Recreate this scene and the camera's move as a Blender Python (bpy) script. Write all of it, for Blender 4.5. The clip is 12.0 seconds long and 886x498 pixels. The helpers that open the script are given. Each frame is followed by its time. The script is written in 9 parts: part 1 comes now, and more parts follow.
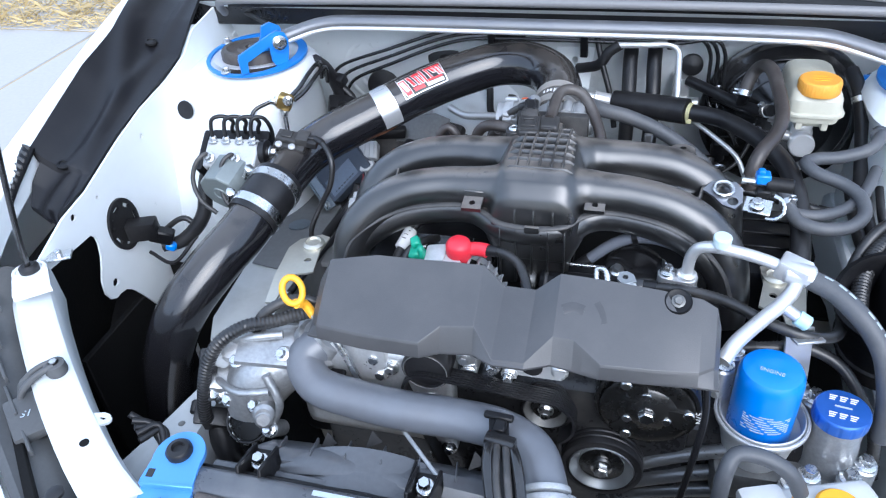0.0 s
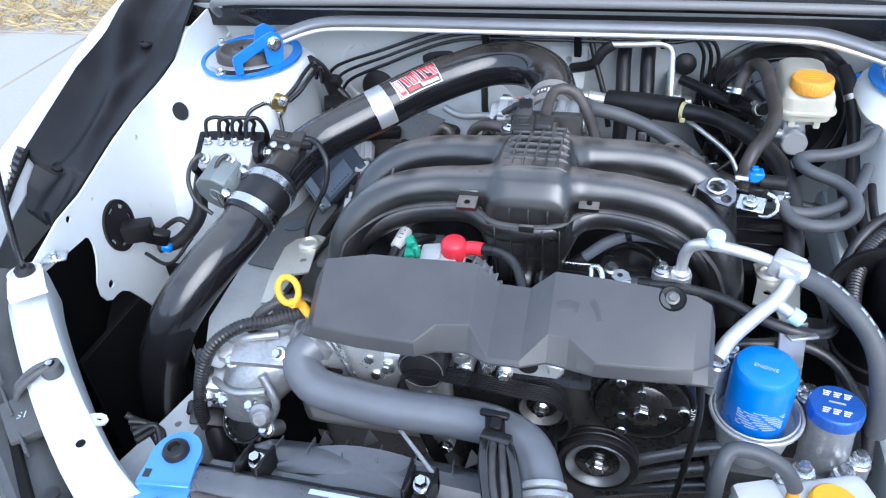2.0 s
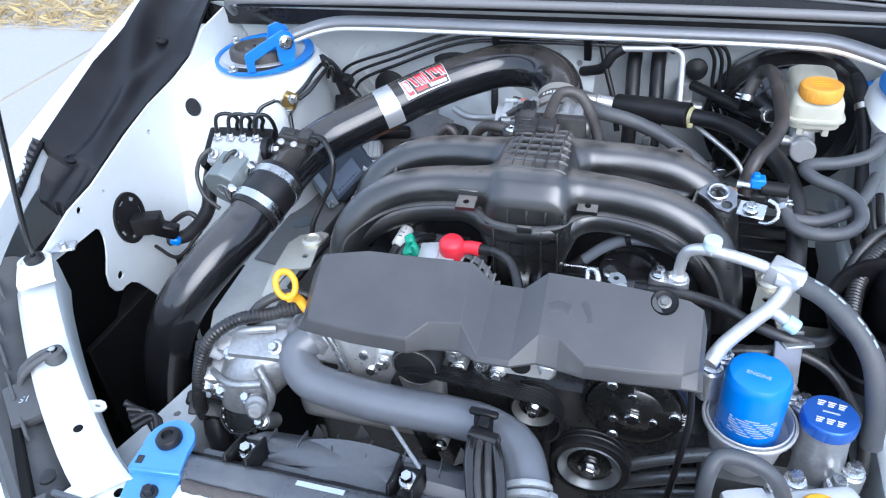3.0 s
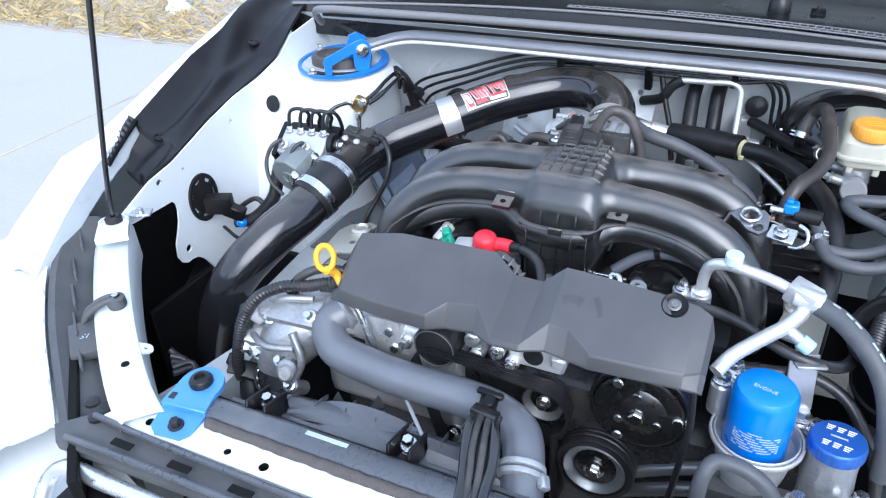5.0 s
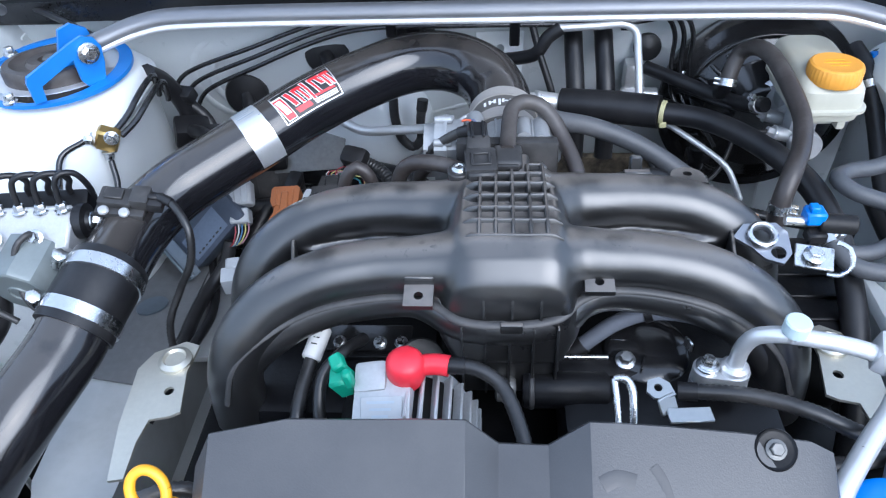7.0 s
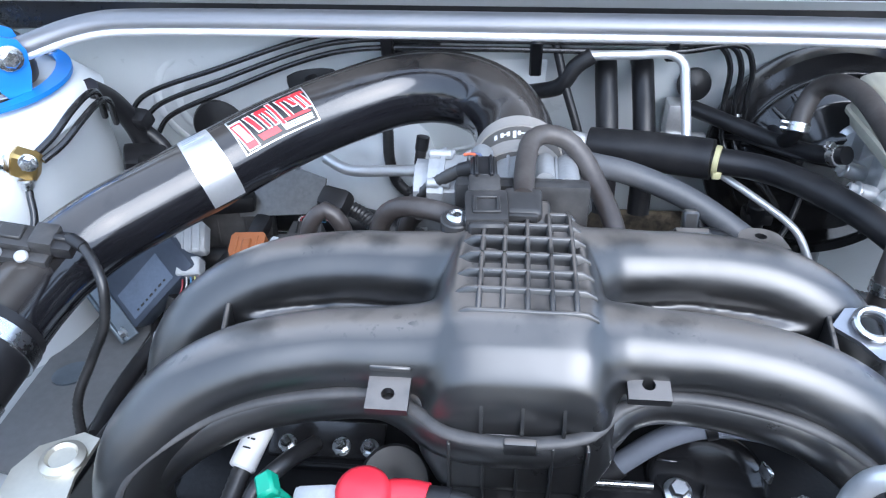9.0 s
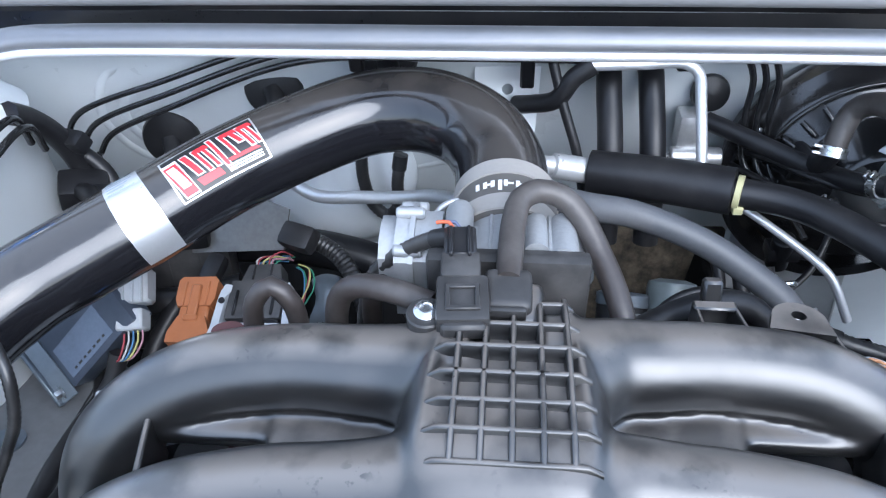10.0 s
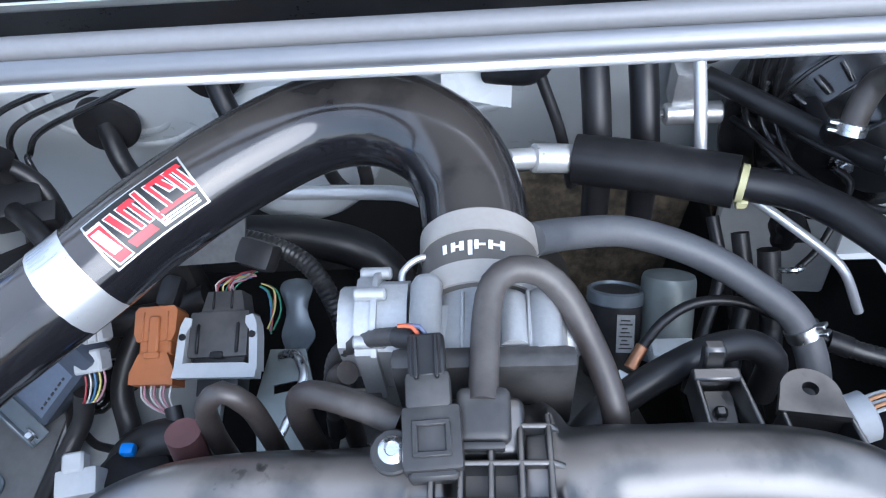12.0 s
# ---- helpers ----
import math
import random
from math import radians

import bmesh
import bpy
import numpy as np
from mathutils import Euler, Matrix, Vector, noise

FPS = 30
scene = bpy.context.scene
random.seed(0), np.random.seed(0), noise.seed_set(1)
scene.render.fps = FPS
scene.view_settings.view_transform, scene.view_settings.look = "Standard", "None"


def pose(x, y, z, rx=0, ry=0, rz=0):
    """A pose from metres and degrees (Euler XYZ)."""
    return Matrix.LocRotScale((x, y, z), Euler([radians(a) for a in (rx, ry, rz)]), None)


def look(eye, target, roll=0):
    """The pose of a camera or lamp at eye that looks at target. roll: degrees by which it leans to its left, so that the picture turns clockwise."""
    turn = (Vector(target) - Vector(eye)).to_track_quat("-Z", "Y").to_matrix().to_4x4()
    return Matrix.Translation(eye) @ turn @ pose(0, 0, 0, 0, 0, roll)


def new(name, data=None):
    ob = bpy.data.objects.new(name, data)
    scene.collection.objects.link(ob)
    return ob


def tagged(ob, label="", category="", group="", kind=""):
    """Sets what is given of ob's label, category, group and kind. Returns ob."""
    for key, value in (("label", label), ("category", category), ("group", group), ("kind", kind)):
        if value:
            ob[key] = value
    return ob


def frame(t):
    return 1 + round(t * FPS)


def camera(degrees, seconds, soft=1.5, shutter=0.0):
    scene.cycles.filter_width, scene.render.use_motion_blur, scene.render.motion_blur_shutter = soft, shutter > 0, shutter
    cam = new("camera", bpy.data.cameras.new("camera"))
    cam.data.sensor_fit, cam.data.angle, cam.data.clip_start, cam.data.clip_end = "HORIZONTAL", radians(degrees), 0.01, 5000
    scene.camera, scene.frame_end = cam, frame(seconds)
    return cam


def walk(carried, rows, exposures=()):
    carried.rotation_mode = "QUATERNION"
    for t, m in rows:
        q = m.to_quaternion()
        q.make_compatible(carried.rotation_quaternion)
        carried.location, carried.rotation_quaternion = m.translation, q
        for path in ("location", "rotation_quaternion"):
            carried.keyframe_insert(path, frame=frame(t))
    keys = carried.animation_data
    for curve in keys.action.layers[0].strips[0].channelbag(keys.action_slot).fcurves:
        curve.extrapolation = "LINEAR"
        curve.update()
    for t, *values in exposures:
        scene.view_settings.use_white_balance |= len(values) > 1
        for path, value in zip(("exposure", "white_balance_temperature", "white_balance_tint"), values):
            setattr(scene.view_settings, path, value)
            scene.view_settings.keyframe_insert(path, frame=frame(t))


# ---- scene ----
from mathutils import geometry

cam = camera(62.0, 12.0, 1.2)
PATH = [
    (0, (0.122, -0.805, 1.512), (-0.355, 0.738, 0.332), -4.5),
    (0.5, (0.122, -0.809, 1.512), (-0.356, 0.736, 0.334), -4.7),
    (1, (0.121, -0.812, 1.512), (-0.355, 0.734, 0.335), -4.6),
    (1.5, (0.124, -0.81, 1.51), (-0.348, 0.738, 0.334), -4.7),
    (2, (0.124, -0.809, 1.511), (-0.343, 0.739, 0.334), -4.6),
    (2.5, (0.13, -0.809, 1.51), (-0.344, 0.739, 0.337), -4.5),
    (4.3, (0.263, -0.803, 1.491), (-0.477, 0.661, 0.346), -3.5),
    (4.5, (0.269, -0.828, 1.486), (-0.48, 0.636, 0.347), -3.1),
    (5, (0.249, -0.864, 1.477), (-0.507, 0.657, 0.42), -2.5),
    (5.5, (0.182, -0.771, 1.468), (-0.481, 0.815, 0.445), -2.5),
    (6, (0.135, -0.625, 1.446), (-0.449, 0.918, 0.317), -3.9),
    (6.5, (0.088, -0.537, 1.416), (-0.301, 0.983, 0.176), -3.9),
    (7, (-0.015, -0.475, 1.423), (-0.148, 1.063, 0.151), -3.0),
    (7.2, (-0.04, -0.454, 1.422), (-0.095, 1.073, 0.131), -2.3),
    (8.8, (-0.019, -0.331, 1.317), (-0.157, 1.284, 0.146), -2.3),
    (9, (-0.012, -0.319, 1.313), (-0.178, 1.308, 0.162), -1.1),
    (9.5, (0.008, -0.245, 1.329), (-0.258, 1.394, 0.214), -1.7),
    (10, (-0.004, -0.182, 1.321), (-0.165, 1.373, 0.073), -1.9),
    (10.5, (-0.027, -0.134, 1.317), (-0.151, 1.328, -0.042), -1.6),
    (11, (-0.018, -0.078, 1.34), (-0.111, 1.319, -0.089), -1.9),
    (11.5, (-0.002, -0.049, 1.367), (-0.117, 1.251, -0.148), -4.4),
    (12, (0.011, -0.027, 1.384), (-0.142, 1.217, -0.174), -7.2),
]
EXPOSURES = [(0.0, 1.16, 5720, 10), (5.0, 1.16, 5720, 10), (6.0, 0.98, 5600, 10), (7.2, 1.10, 5600, 10), (8.8, 1.50, 5650, 10), (10.0, 1.44, 5660, 10), (11.0, 1.34, 5680, 10), (12.0, 1.42, 5650, 10)]
walk(cam, [(t, look(eye, target, roll)) for t, eye, target, roll in PATH], EXPOSURES)

# ---- world and light ----
world = bpy.data.worlds.new("sky")
scene.world = world
world.use_nodes = True
wt = world.node_tree
sky = wt.nodes.new("ShaderNodeTexSky")
sky.sky_type = "NISHITA"
sky.sun_disc = False
sky.sun_elevation, sky.sun_rotation = radians(38), radians(151)
sky.air_density, sky.dust_density, sky.ozone_density = 1.0, 2.2, 1.6
wt.nodes["Background"].inputs["Strength"].default_value = 0.07
veil = wt.nodes.new("ShaderNodeMix")
veil.data_type, veil.blend_type = "RGBA", "ADD"
veil.inputs["Factor"].default_value = 1.0
veil.inputs["B"].default_value = (6.4, 7.2, 8.3, 1)
wt.links.new(sky.outputs["Color"], veil.inputs["A"])
wt.links.new(veil.outputs["Result"], wt.nodes["Background"].inputs["Color"])
sun_data = bpy.data.lights.new("sun", "SUN")
sun_data.energy, sun_data.angle, sun_data.color = 1.3, radians(50), (1.0, 0.99, 0.98)
sun = new("sun", sun_data)
sun.matrix_world = look((2.2, -4.0, 4.6), (0, 0, 1))


# ---- materials ----
def material(name, colour, rough=0.5, metal=0.0, vary=0.15, grain=60.0, stain=6.0, bump=0.05, coat=0.0, dirt=None, dirt_amount=0.0, spec=0.5, bump_scale=None):
    """A surface with two scales of variation: fine grain and larger stains."""
    m = bpy.data.materials.new(name)
    m.use_nodes = True
    t = m.node_tree
    p = t.nodes["Principled BSDF"]
    co = t.nodes.new("ShaderNodeTexCoord")
    fine = t.nodes.new("ShaderNodeTexNoise")
    fine.inputs["Scale"].default_value, fine.inputs["Detail"].default_value = grain, 4.0
    large = t.nodes.new("ShaderNodeTexNoise")
    large.inputs["Scale"].default_value, large.inputs["Detail"].default_value = stain, 6.0
    large.inputs["Roughness"].default_value = 0.62
    for n in (fine, large):
        t.links.new(co.outputs["Object"], n.inputs["Vector"])
    mixed = t.nodes.new("ShaderNodeMath")
    mixed.operation = "MULTIPLY_ADD"
    mixed.inputs[1].default_value = 0.35
    t.links.new(fine.outputs["Fac"], mixed.inputs[0])
    half = t.nodes.new("ShaderNodeMath")
    half.operation = "MULTIPLY"
    half.inputs[1].default_value = 0.65
    t.links.new(large.outputs["Fac"], half.inputs[0])
    t.links.new(half.outputs[0], mixed.inputs[2])
    ramp = t.nodes.new("ShaderNodeMapRange")
    ramp.inputs["From Min"].default_value, ramp.inputs["From Max"].default_value = 0.3, 0.7
    ramp.inputs["To Min"].default_value, ramp.inputs["To Max"].default_value = 1 - vary, 1 + vary
    t.links.new(mixed.outputs[0], ramp.inputs["Value"])
    tone = t.nodes.new("ShaderNodeMix")
    tone.data_type, tone.blend_type = "RGBA", "MULTIPLY"
    tone.inputs["Factor"].default_value = 1.0
    tone.inputs["A"].default_value = (*colour, 1)
    t.links.new(ramp.outputs["Result"], tone.inputs["B"])
    base = tone.outputs["Result"]
    if dirt:
        edge = t.nodes.new("ShaderNodeMapRange")
        edge.inputs["From Min"].default_value, edge.inputs["From Max"].default_value = 0.48, 0.72
        edge.inputs["To Max"].default_value = dirt_amount
        t.links.new(large.outputs["Fac"], edge.inputs["Value"])
        dusty = t.nodes.new("ShaderNodeMix")
        dusty.data_type = "RGBA"
        t.links.new(edge.outputs["Result"], dusty.inputs["Factor"])
        t.links.new(base, dusty.inputs["A"])
        dusty.inputs["B"].default_value = (*dirt, 1)
        base = dusty.outputs["Result"]
    t.links.new(base, p.inputs["Base Color"])
    gloss = t.nodes.new("ShaderNodeMapRange")
    gloss.inputs["From Min"].default_value, gloss.inputs["From Max"].default_value = 0.3, 0.7
    gloss.inputs["To Min"].default_value, gloss.inputs["To Max"].default_value = max(0.02, rough - 0.08), min(1, rough + 0.1)
    t.links.new(mixed.outputs[0], gloss.inputs["Value"])
    t.links.new(gloss.outputs["Result"], p.inputs["Roughness"])
    p.inputs["Metallic"].default_value = metal
    p.inputs["Specular IOR Level"].default_value = spec
    p.inputs["Coat Weight"].default_value = coat
    p.inputs["Coat Roughness"].default_value = min(0.3, rough)
    if bump:
        b = t.nodes.new("ShaderNodeBump")
        b.inputs["Strength"].default_value, b.inputs["Distance"].default_value = bump, 0.002
        src = fine
        if bump_scale:
            src = t.nodes.new("ShaderNodeTexNoise")
            src.inputs["Scale"].default_value, src.inputs["Detail"].default_value = bump_scale, 3.0
            t.links.new(co.outputs["Object"], src.inputs["Vector"])
        t.links.new(src.outputs["Fac"], b.inputs["Height"])
        t.links.new(b.outputs["Normal"], p.inputs["Normal"])
    return m


def settle(m, colour, amount, scale=22.0, low=0.35, high=0.95):
    """Dust that has settled in blotches on the upward faces of a surface."""
    t = m.node_tree
    p = t.nodes["Principled BSDF"]
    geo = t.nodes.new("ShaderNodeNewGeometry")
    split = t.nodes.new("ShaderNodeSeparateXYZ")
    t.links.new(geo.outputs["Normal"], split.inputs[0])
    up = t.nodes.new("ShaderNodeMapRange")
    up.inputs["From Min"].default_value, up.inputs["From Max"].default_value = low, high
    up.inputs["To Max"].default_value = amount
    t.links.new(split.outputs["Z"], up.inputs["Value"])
    co = t.nodes.new("ShaderNodeTexCoord")
    blot = t.nodes.new("ShaderNodeTexNoise")
    blot.inputs["Scale"].default_value, blot.inputs["Detail"].default_value = scale, 7.0
    t.links.new(co.outputs["Object"], blot.inputs["Vector"])
    patch = t.nodes.new("ShaderNodeMapRange")
    patch.inputs["From Min"].default_value, patch.inputs["From Max"].default_value = 0.34, 0.5
    patch.inputs["To Min"].default_value = 0.25
    t.links.new(blot.outputs["Fac"], patch.inputs["Value"])
    fac = t.nodes.new("ShaderNodeMath")
    fac.operation = "MULTIPLY"
    t.links.new(up.outputs["Result"], fac.inputs[0])
    t.links.new(patch.outputs["Result"], fac.inputs[1])
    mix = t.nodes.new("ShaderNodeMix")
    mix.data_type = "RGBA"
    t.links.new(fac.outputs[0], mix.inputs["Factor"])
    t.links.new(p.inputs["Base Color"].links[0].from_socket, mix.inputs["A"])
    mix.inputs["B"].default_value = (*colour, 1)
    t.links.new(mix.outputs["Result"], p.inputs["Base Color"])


def smudge(m, colour, amount):
    """Small greasy finger smudges that wiped the dust off in scattered groups."""
    t = m.node_tree
    p = t.nodes["Principled BSDF"]
    co = t.nodes.new("ShaderNodeTexCoord")
    masks = []
    for scale, low, high in ((150.0, 0.56, 0.62), (26.0, 0.56, 0.66)):
        spots = t.nodes.new("ShaderNodeTexNoise")
        spots.inputs["Scale"].default_value, spots.inputs["Detail"].default_value = scale, 3.0
        t.links.new(co.outputs["Object"], spots.inputs["Vector"])
        step = t.nodes.new("ShaderNodeMapRange")
        step.inputs["From Min"].default_value, step.inputs["From Max"].default_value = low, high
        t.links.new(spots.outputs["Fac"], step.inputs["Value"])
        masks.append(step)
    masks[1].inputs["To Max"].default_value = amount
    both = t.nodes.new("ShaderNodeMath")
    both.operation = "MULTIPLY"
    t.links.new(masks[0].outputs["Result"], both.inputs[0])
    t.links.new(masks[1].outputs["Result"], both.inputs[1])
    mix = t.nodes.new("ShaderNodeMix")
    mix.data_type = "RGBA"
    t.links.new(both.outputs[0], mix.inputs["Factor"])
    t.links.new(p.inputs["Base Color"].links[0].from_socket, mix.inputs["A"])
    mix.inputs["B"].default_value = (*colour, 1)
    t.links.new(mix.outputs["Result"], p.inputs["Base Color"])


DUST = (0.17, 0.16, 0.15)
# Dirt, plus a darker base that paints the shade low in the bay.
DIRTYSHADEWHITE = material("dirty white paint darkened for shade", (0.42, 0.44, 0.445), 0.36, 0, 0.10, 60, 7, 0.03, 0.3, (0.16, 0.15, 0.13), 0.45)
WHITE = material("white paint", (0.71, 0.75, 0.77), 0.32, 0, 0.04, 40, 4, 0.02, 0.5, (0.55, 0.53, 0.48), 0.25)
LINER = material("black felt liner", (0.006, 0.006, 0.008), 0.46, 0, 0.2, 300, 8, 0.06, 0, DUST, 0.04, 0.4)
PLASTIC = material("black plastic", (0.005, 0.005, 0.006), 0.40, 0, 0.25, 220, 9, 0.12, 0, DUST, 0.08, 0.28)
MANIFOLD = material("moulded black nylon", (0.009, 0.009, 0.0095), 0.33, 0, 0.08, 60, 14, 0.0, 0.45, (0.075, 0.068, 0.060), 0.18, 1.0)
# Dust on the tops, laid on heavier to lift them like reflected sky.
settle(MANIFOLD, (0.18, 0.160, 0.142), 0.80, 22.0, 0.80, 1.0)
smudge(MANIFOLD, (0.010, 0.0095, 0.009), 0.8)
COVER = material("grey moulded cover", (0.058, 0.058, 0.061), 0.36, 0, 0.10, 700, 9, 0.10, 0, DUST, 0.10, 0.55)
RUBBER = material("black rubber", (0.011, 0.011, 0.0125), 0.38, 0, 0.25, 260, 12, 0.03, 0, DUST, 0.09, 0.42)
GREYHOSE = material("grey rubber hose", (0.070, 0.074, 0.082), 0.5, 0, 0.18, 260, 14, 0.08, 0, DUST, 0.25)
RADHOSE = material("bloomed grey rubber hose", (0.125, 0.135, 0.155), 0.34, 0, 0.12, 60, 11, 0.0, 0, (0.075, 0.075, 0.08), 0.55, 0.7)
TANKTOP = material("dusty black tank plastic", (0.060, 0.065, 0.075), 0.30, 0, 0.2, 180, 12, 0.05, 0.1, (0.16, 0.155, 0.15), 0.45, 0.9)
FUZZ = material("fuzzy sealing strip", (0.085, 0.075, 0.070), 0.9, 0, 0.5, 300, 30, 0.5, 0, (0.03, 0.028, 0.026), 0.5)
SHROUD = material("dusty grey-black shroud", (0.085, 0.090, 0.100), 0.33, 0, 0.3, 150, 14, 0.06, 0, (0.035, 0.034, 0.034), 0.5, 0.8)
BRAID = material("pale braided clamp", (0.34, 0.36, 0.38), 0.45, 0.3, 0.3, 400, 60, 0.4, 0, (0.25, 0.26, 0.27), 0.4)
CASTDARK = material("dirty cast aluminium", (0.40, 0.41, 0.42), 0.36, 0.7, 0.3, 200, 22, 0.3, 0, (0.13, 0.125, 0.12), 0.5)
THROTTLE = material("grey cast throttle alloy", (0.37, 0.38, 0.39), 0.42, 0.35, 0.15, 260, 20, 0.2, 0, (0.20, 0.195, 0.19), 0.4)
BLUEGREY = material("blue-grey zinc plate", (0.16, 0.19, 0.22), 0.36, 0.5, 0.15, 160, 12, 0.05, 0, DUST, 0.3)
CLUTCH = material("oiled black clutch steel", (0.007, 0.007, 0.007), 0.26, 0, 0.2, 120, 10, 0.03, 0.3, (0.02, 0.018, 0.016), 0.3, 0.6)
BROWNHOSE = material("dusty brown rubber hose", (0.042, 0.035, 0.032), 0.40, 0, 0.2, 260, 14, 0.08, 0, DUST, 0.35)
GLOSSPIPE = material("gloss black painted tube", (0.010, 0.010, 0.012), 0.125, 0, 0.15, 90, 9, 0.002, 0.0, (0.030, 0.028, 0.026), 0.25, 0.75)
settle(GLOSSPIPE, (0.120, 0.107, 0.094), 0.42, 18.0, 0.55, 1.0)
ALU = material("cast aluminium", (0.60, 0.61, 0.62), 0.34, 0.7, 0.18, 260, 14, 0.22, 0, (0.24, 0.235, 0.23), 0.45)
ALUPIPE = material("aluminium tube", (0.66, 0.67, 0.68), 0.33, 0.6, 0.06, 200, 10, 0.05, 0, (0.5, 0.48, 0.44), 0.2)
STEEL = material("bright zinc steel", (0.66, 0.67, 0.68), 0.26, 1.0, 0.12, 200, 14, 0.05, 0, (0.3, 0.27, 0.22), 0.2)
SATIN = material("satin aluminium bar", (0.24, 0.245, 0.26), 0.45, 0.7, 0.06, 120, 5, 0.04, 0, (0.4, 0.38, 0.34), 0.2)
BLUEANO = material("blue anodised aluminium", (0.03, 0.23, 0.70), 0.36, 0.35, 0.08, 200, 9, 0.03, 0.2)
FILTERBLUE = material("blue enamel", (0.010, 0.19, 0.66), 0.30, 0, 0.06, 120, 9, 0.02, 0.4)
CAPBLUE = material("blue anodised cap", (0.03, 0.12, 0.45), 0.35, 0.4, 0.1, 200, 12, 0.04, 0.2)
ORANGE = material("orange plastic", (0.80, 0.36, 0.05), 0.42, 0, 0.06, 150, 12, 0.04)
YELLOW = material("yellow plastic", (0.88, 0.42, 0.02), 0.38, 0, 0.06, 150, 12, 0.04)
RED = material("red vinyl", (0.72, 0.03, 0.05), 0.35, 0, 0.08, 120, 14, 0.04)
TANKWHITE = material("translucent tank plastic", (0.50, 0.485, 0.40), 0.45, 0, 0.08, 90, 8, 0.04, 0, (0.5, 0.42, 0.28), 0.3)
BROWNCONN = material("brown connector plastic", (0.36, 0.13, 0.05), 0.45, 0, 0.1, 160, 14, 0.05)
GREYCONN = material("grey connector plastic", (0.42, 0.44, 0.46), 0.5, 0, 0.1, 160, 14, 0.05)
GREEN = material("green connector plastic", (0.02, 0.32, 0.20), 0.45, 0, 0.1, 160, 14, 0.05)
BRASS = material("brass fitting", (0.55, 0.38, 0.14), 0.35, 0.9, 0.15, 160, 14, 0.08)
GREYSTRIP = material("grey rubber weatherstrip", (0.175, 0.175, 0.18), 0.45, 0, 0.12, 200, 6, 0.06, 0, DUST, 0.3)
COUPBAND = material("satin stainless band", (0.40, 0.375, 0.345), 0.42, 0.35, 0.1, 260, 12, 0.05)
GREYBAND = material("grey silicone coupler", (0.095, 0.088, 0.08), 0.5, 0, 0.1, 160, 12, 0.05, 0, DUST, 0.2)
BLACKPAINT = material("black enamelled steel", (0.012, 0.012, 0.013), 0.16, 0, 0.2, 90, 8, 0.03, 0.5, DUST, 0.10)
DARKALU = material("oily dark cast aluminium", (0.17, 0.17, 0.165), 0.45, 0.6, 0.3, 200, 12, 0.15, 0, (0.05, 0.045, 0.04), 0.5)
OILY = material("oily black casting", (0.030, 0.030, 0.032), 0.28, 0.5, 0.4, 160, 14, 0.2, 0.2, (0.09, 0.085, 0.075), 0.5)
# Flat near-black that puts deep shade into cavities, holes and slots.
SHADEBLACK = material("flat black for deep shade", (0.005, 0.005, 0.005), 0.75, 0, 0.3, 200, 8, 0.2, 0, (0.012, 0.011, 0.010), 0.3, 0.2)
STAYBLUE = material("light blue anodised plate", (0.09, 0.28, 0.68), 0.38, 0.2, 0.06, 200, 9, 0.03, 0.1)
COWL = material("satin black cowl plastic", (0.010, 0.0105, 0.012), 0.30, 0, 0.2, 300, 6, 0.05, 0, DUST, 0.08, 0.45)
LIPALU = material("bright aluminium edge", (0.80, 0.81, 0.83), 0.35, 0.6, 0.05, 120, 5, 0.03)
RINGALU = material("machined steel ring", (0.40, 0.42, 0.43), 0.34, 0.8, 0.1, 200, 12, 0.05)
RIBALU = material("oily cast gallery", (0.16, 0.165, 0.17), 0.30, 0.6, 0.25, 200, 12, 0.12, 0.2, (0.07, 0.065, 0.06), 0.4)
GREYCAN = material("grey zinc motor can", (0.19, 0.215, 0.215), 0.40, 0.3, 0.1, 160, 10, 0.05)
CONDUIT = material("corrugated black conduit", (0.016, 0.016, 0.017), 0.34, 0, 0.25, 200, 12, 0.05, 0, DUST, 0.25, 0.6)
DUSTYBLACK = material("dusty black moulding", (0.035, 0.034, 0.034), 0.45, 0, 0.25, 220, 16, 0.08, 0, DUST, 0.35, 0.5)
CASTGREY = material("pale cast alloy", (0.50, 0.51, 0.52), 0.42, 0.35, 0.15, 260, 14, 0.2, 0, (0.26, 0.255, 0.25), 0.4)
CONCRETE = material("concrete paving", (0.39, 0.38, 0.365), 0.85, 0, 0.12, 45, 0.9, 0.3, 0, (0.30, 0.28, 0.25), 0.35)
EARTH = material("dry earth and straw", (0.40, 0.31, 0.17), 0.95, 0, 0.35, 24, 1.6, 0.6, 0, (0.20, 0.17, 0.08), 0.6)
GRAVEL = material("dark gravel", (0.10, 0.085, 0.065), 0.9, 0, 0.5, 90, 5, 0.8)
STRAW = material("dry straw", (0.52, 0.40, 0.20), 0.85, 0, 0.3, 5, 1.2, 0.0)
LABELWHITE = material("white label", (0.78, 0.78, 0.77), 0.35, 0, 0.04, 90, 12, 0.0)
LABELRED = material("red label print", (0.62, 0.03, 0.04), 0.35, 0, 0.05, 90, 12, 0.0)
LABELBLACK = material("black label print", (0.02, 0.02, 0.02), 0.35, 0, 0.05, 90, 12, 0.0)
GREYTEXT = material("pale grey print", (0.40, 0.46, 0.52), 0.5, 0, 0.05, 90, 12, 0.0)
FOIL = material("brushed foil label", (0.70, 0.71, 0.72), 0.32, 0.7, 0.06, 300, 12, 0.04)


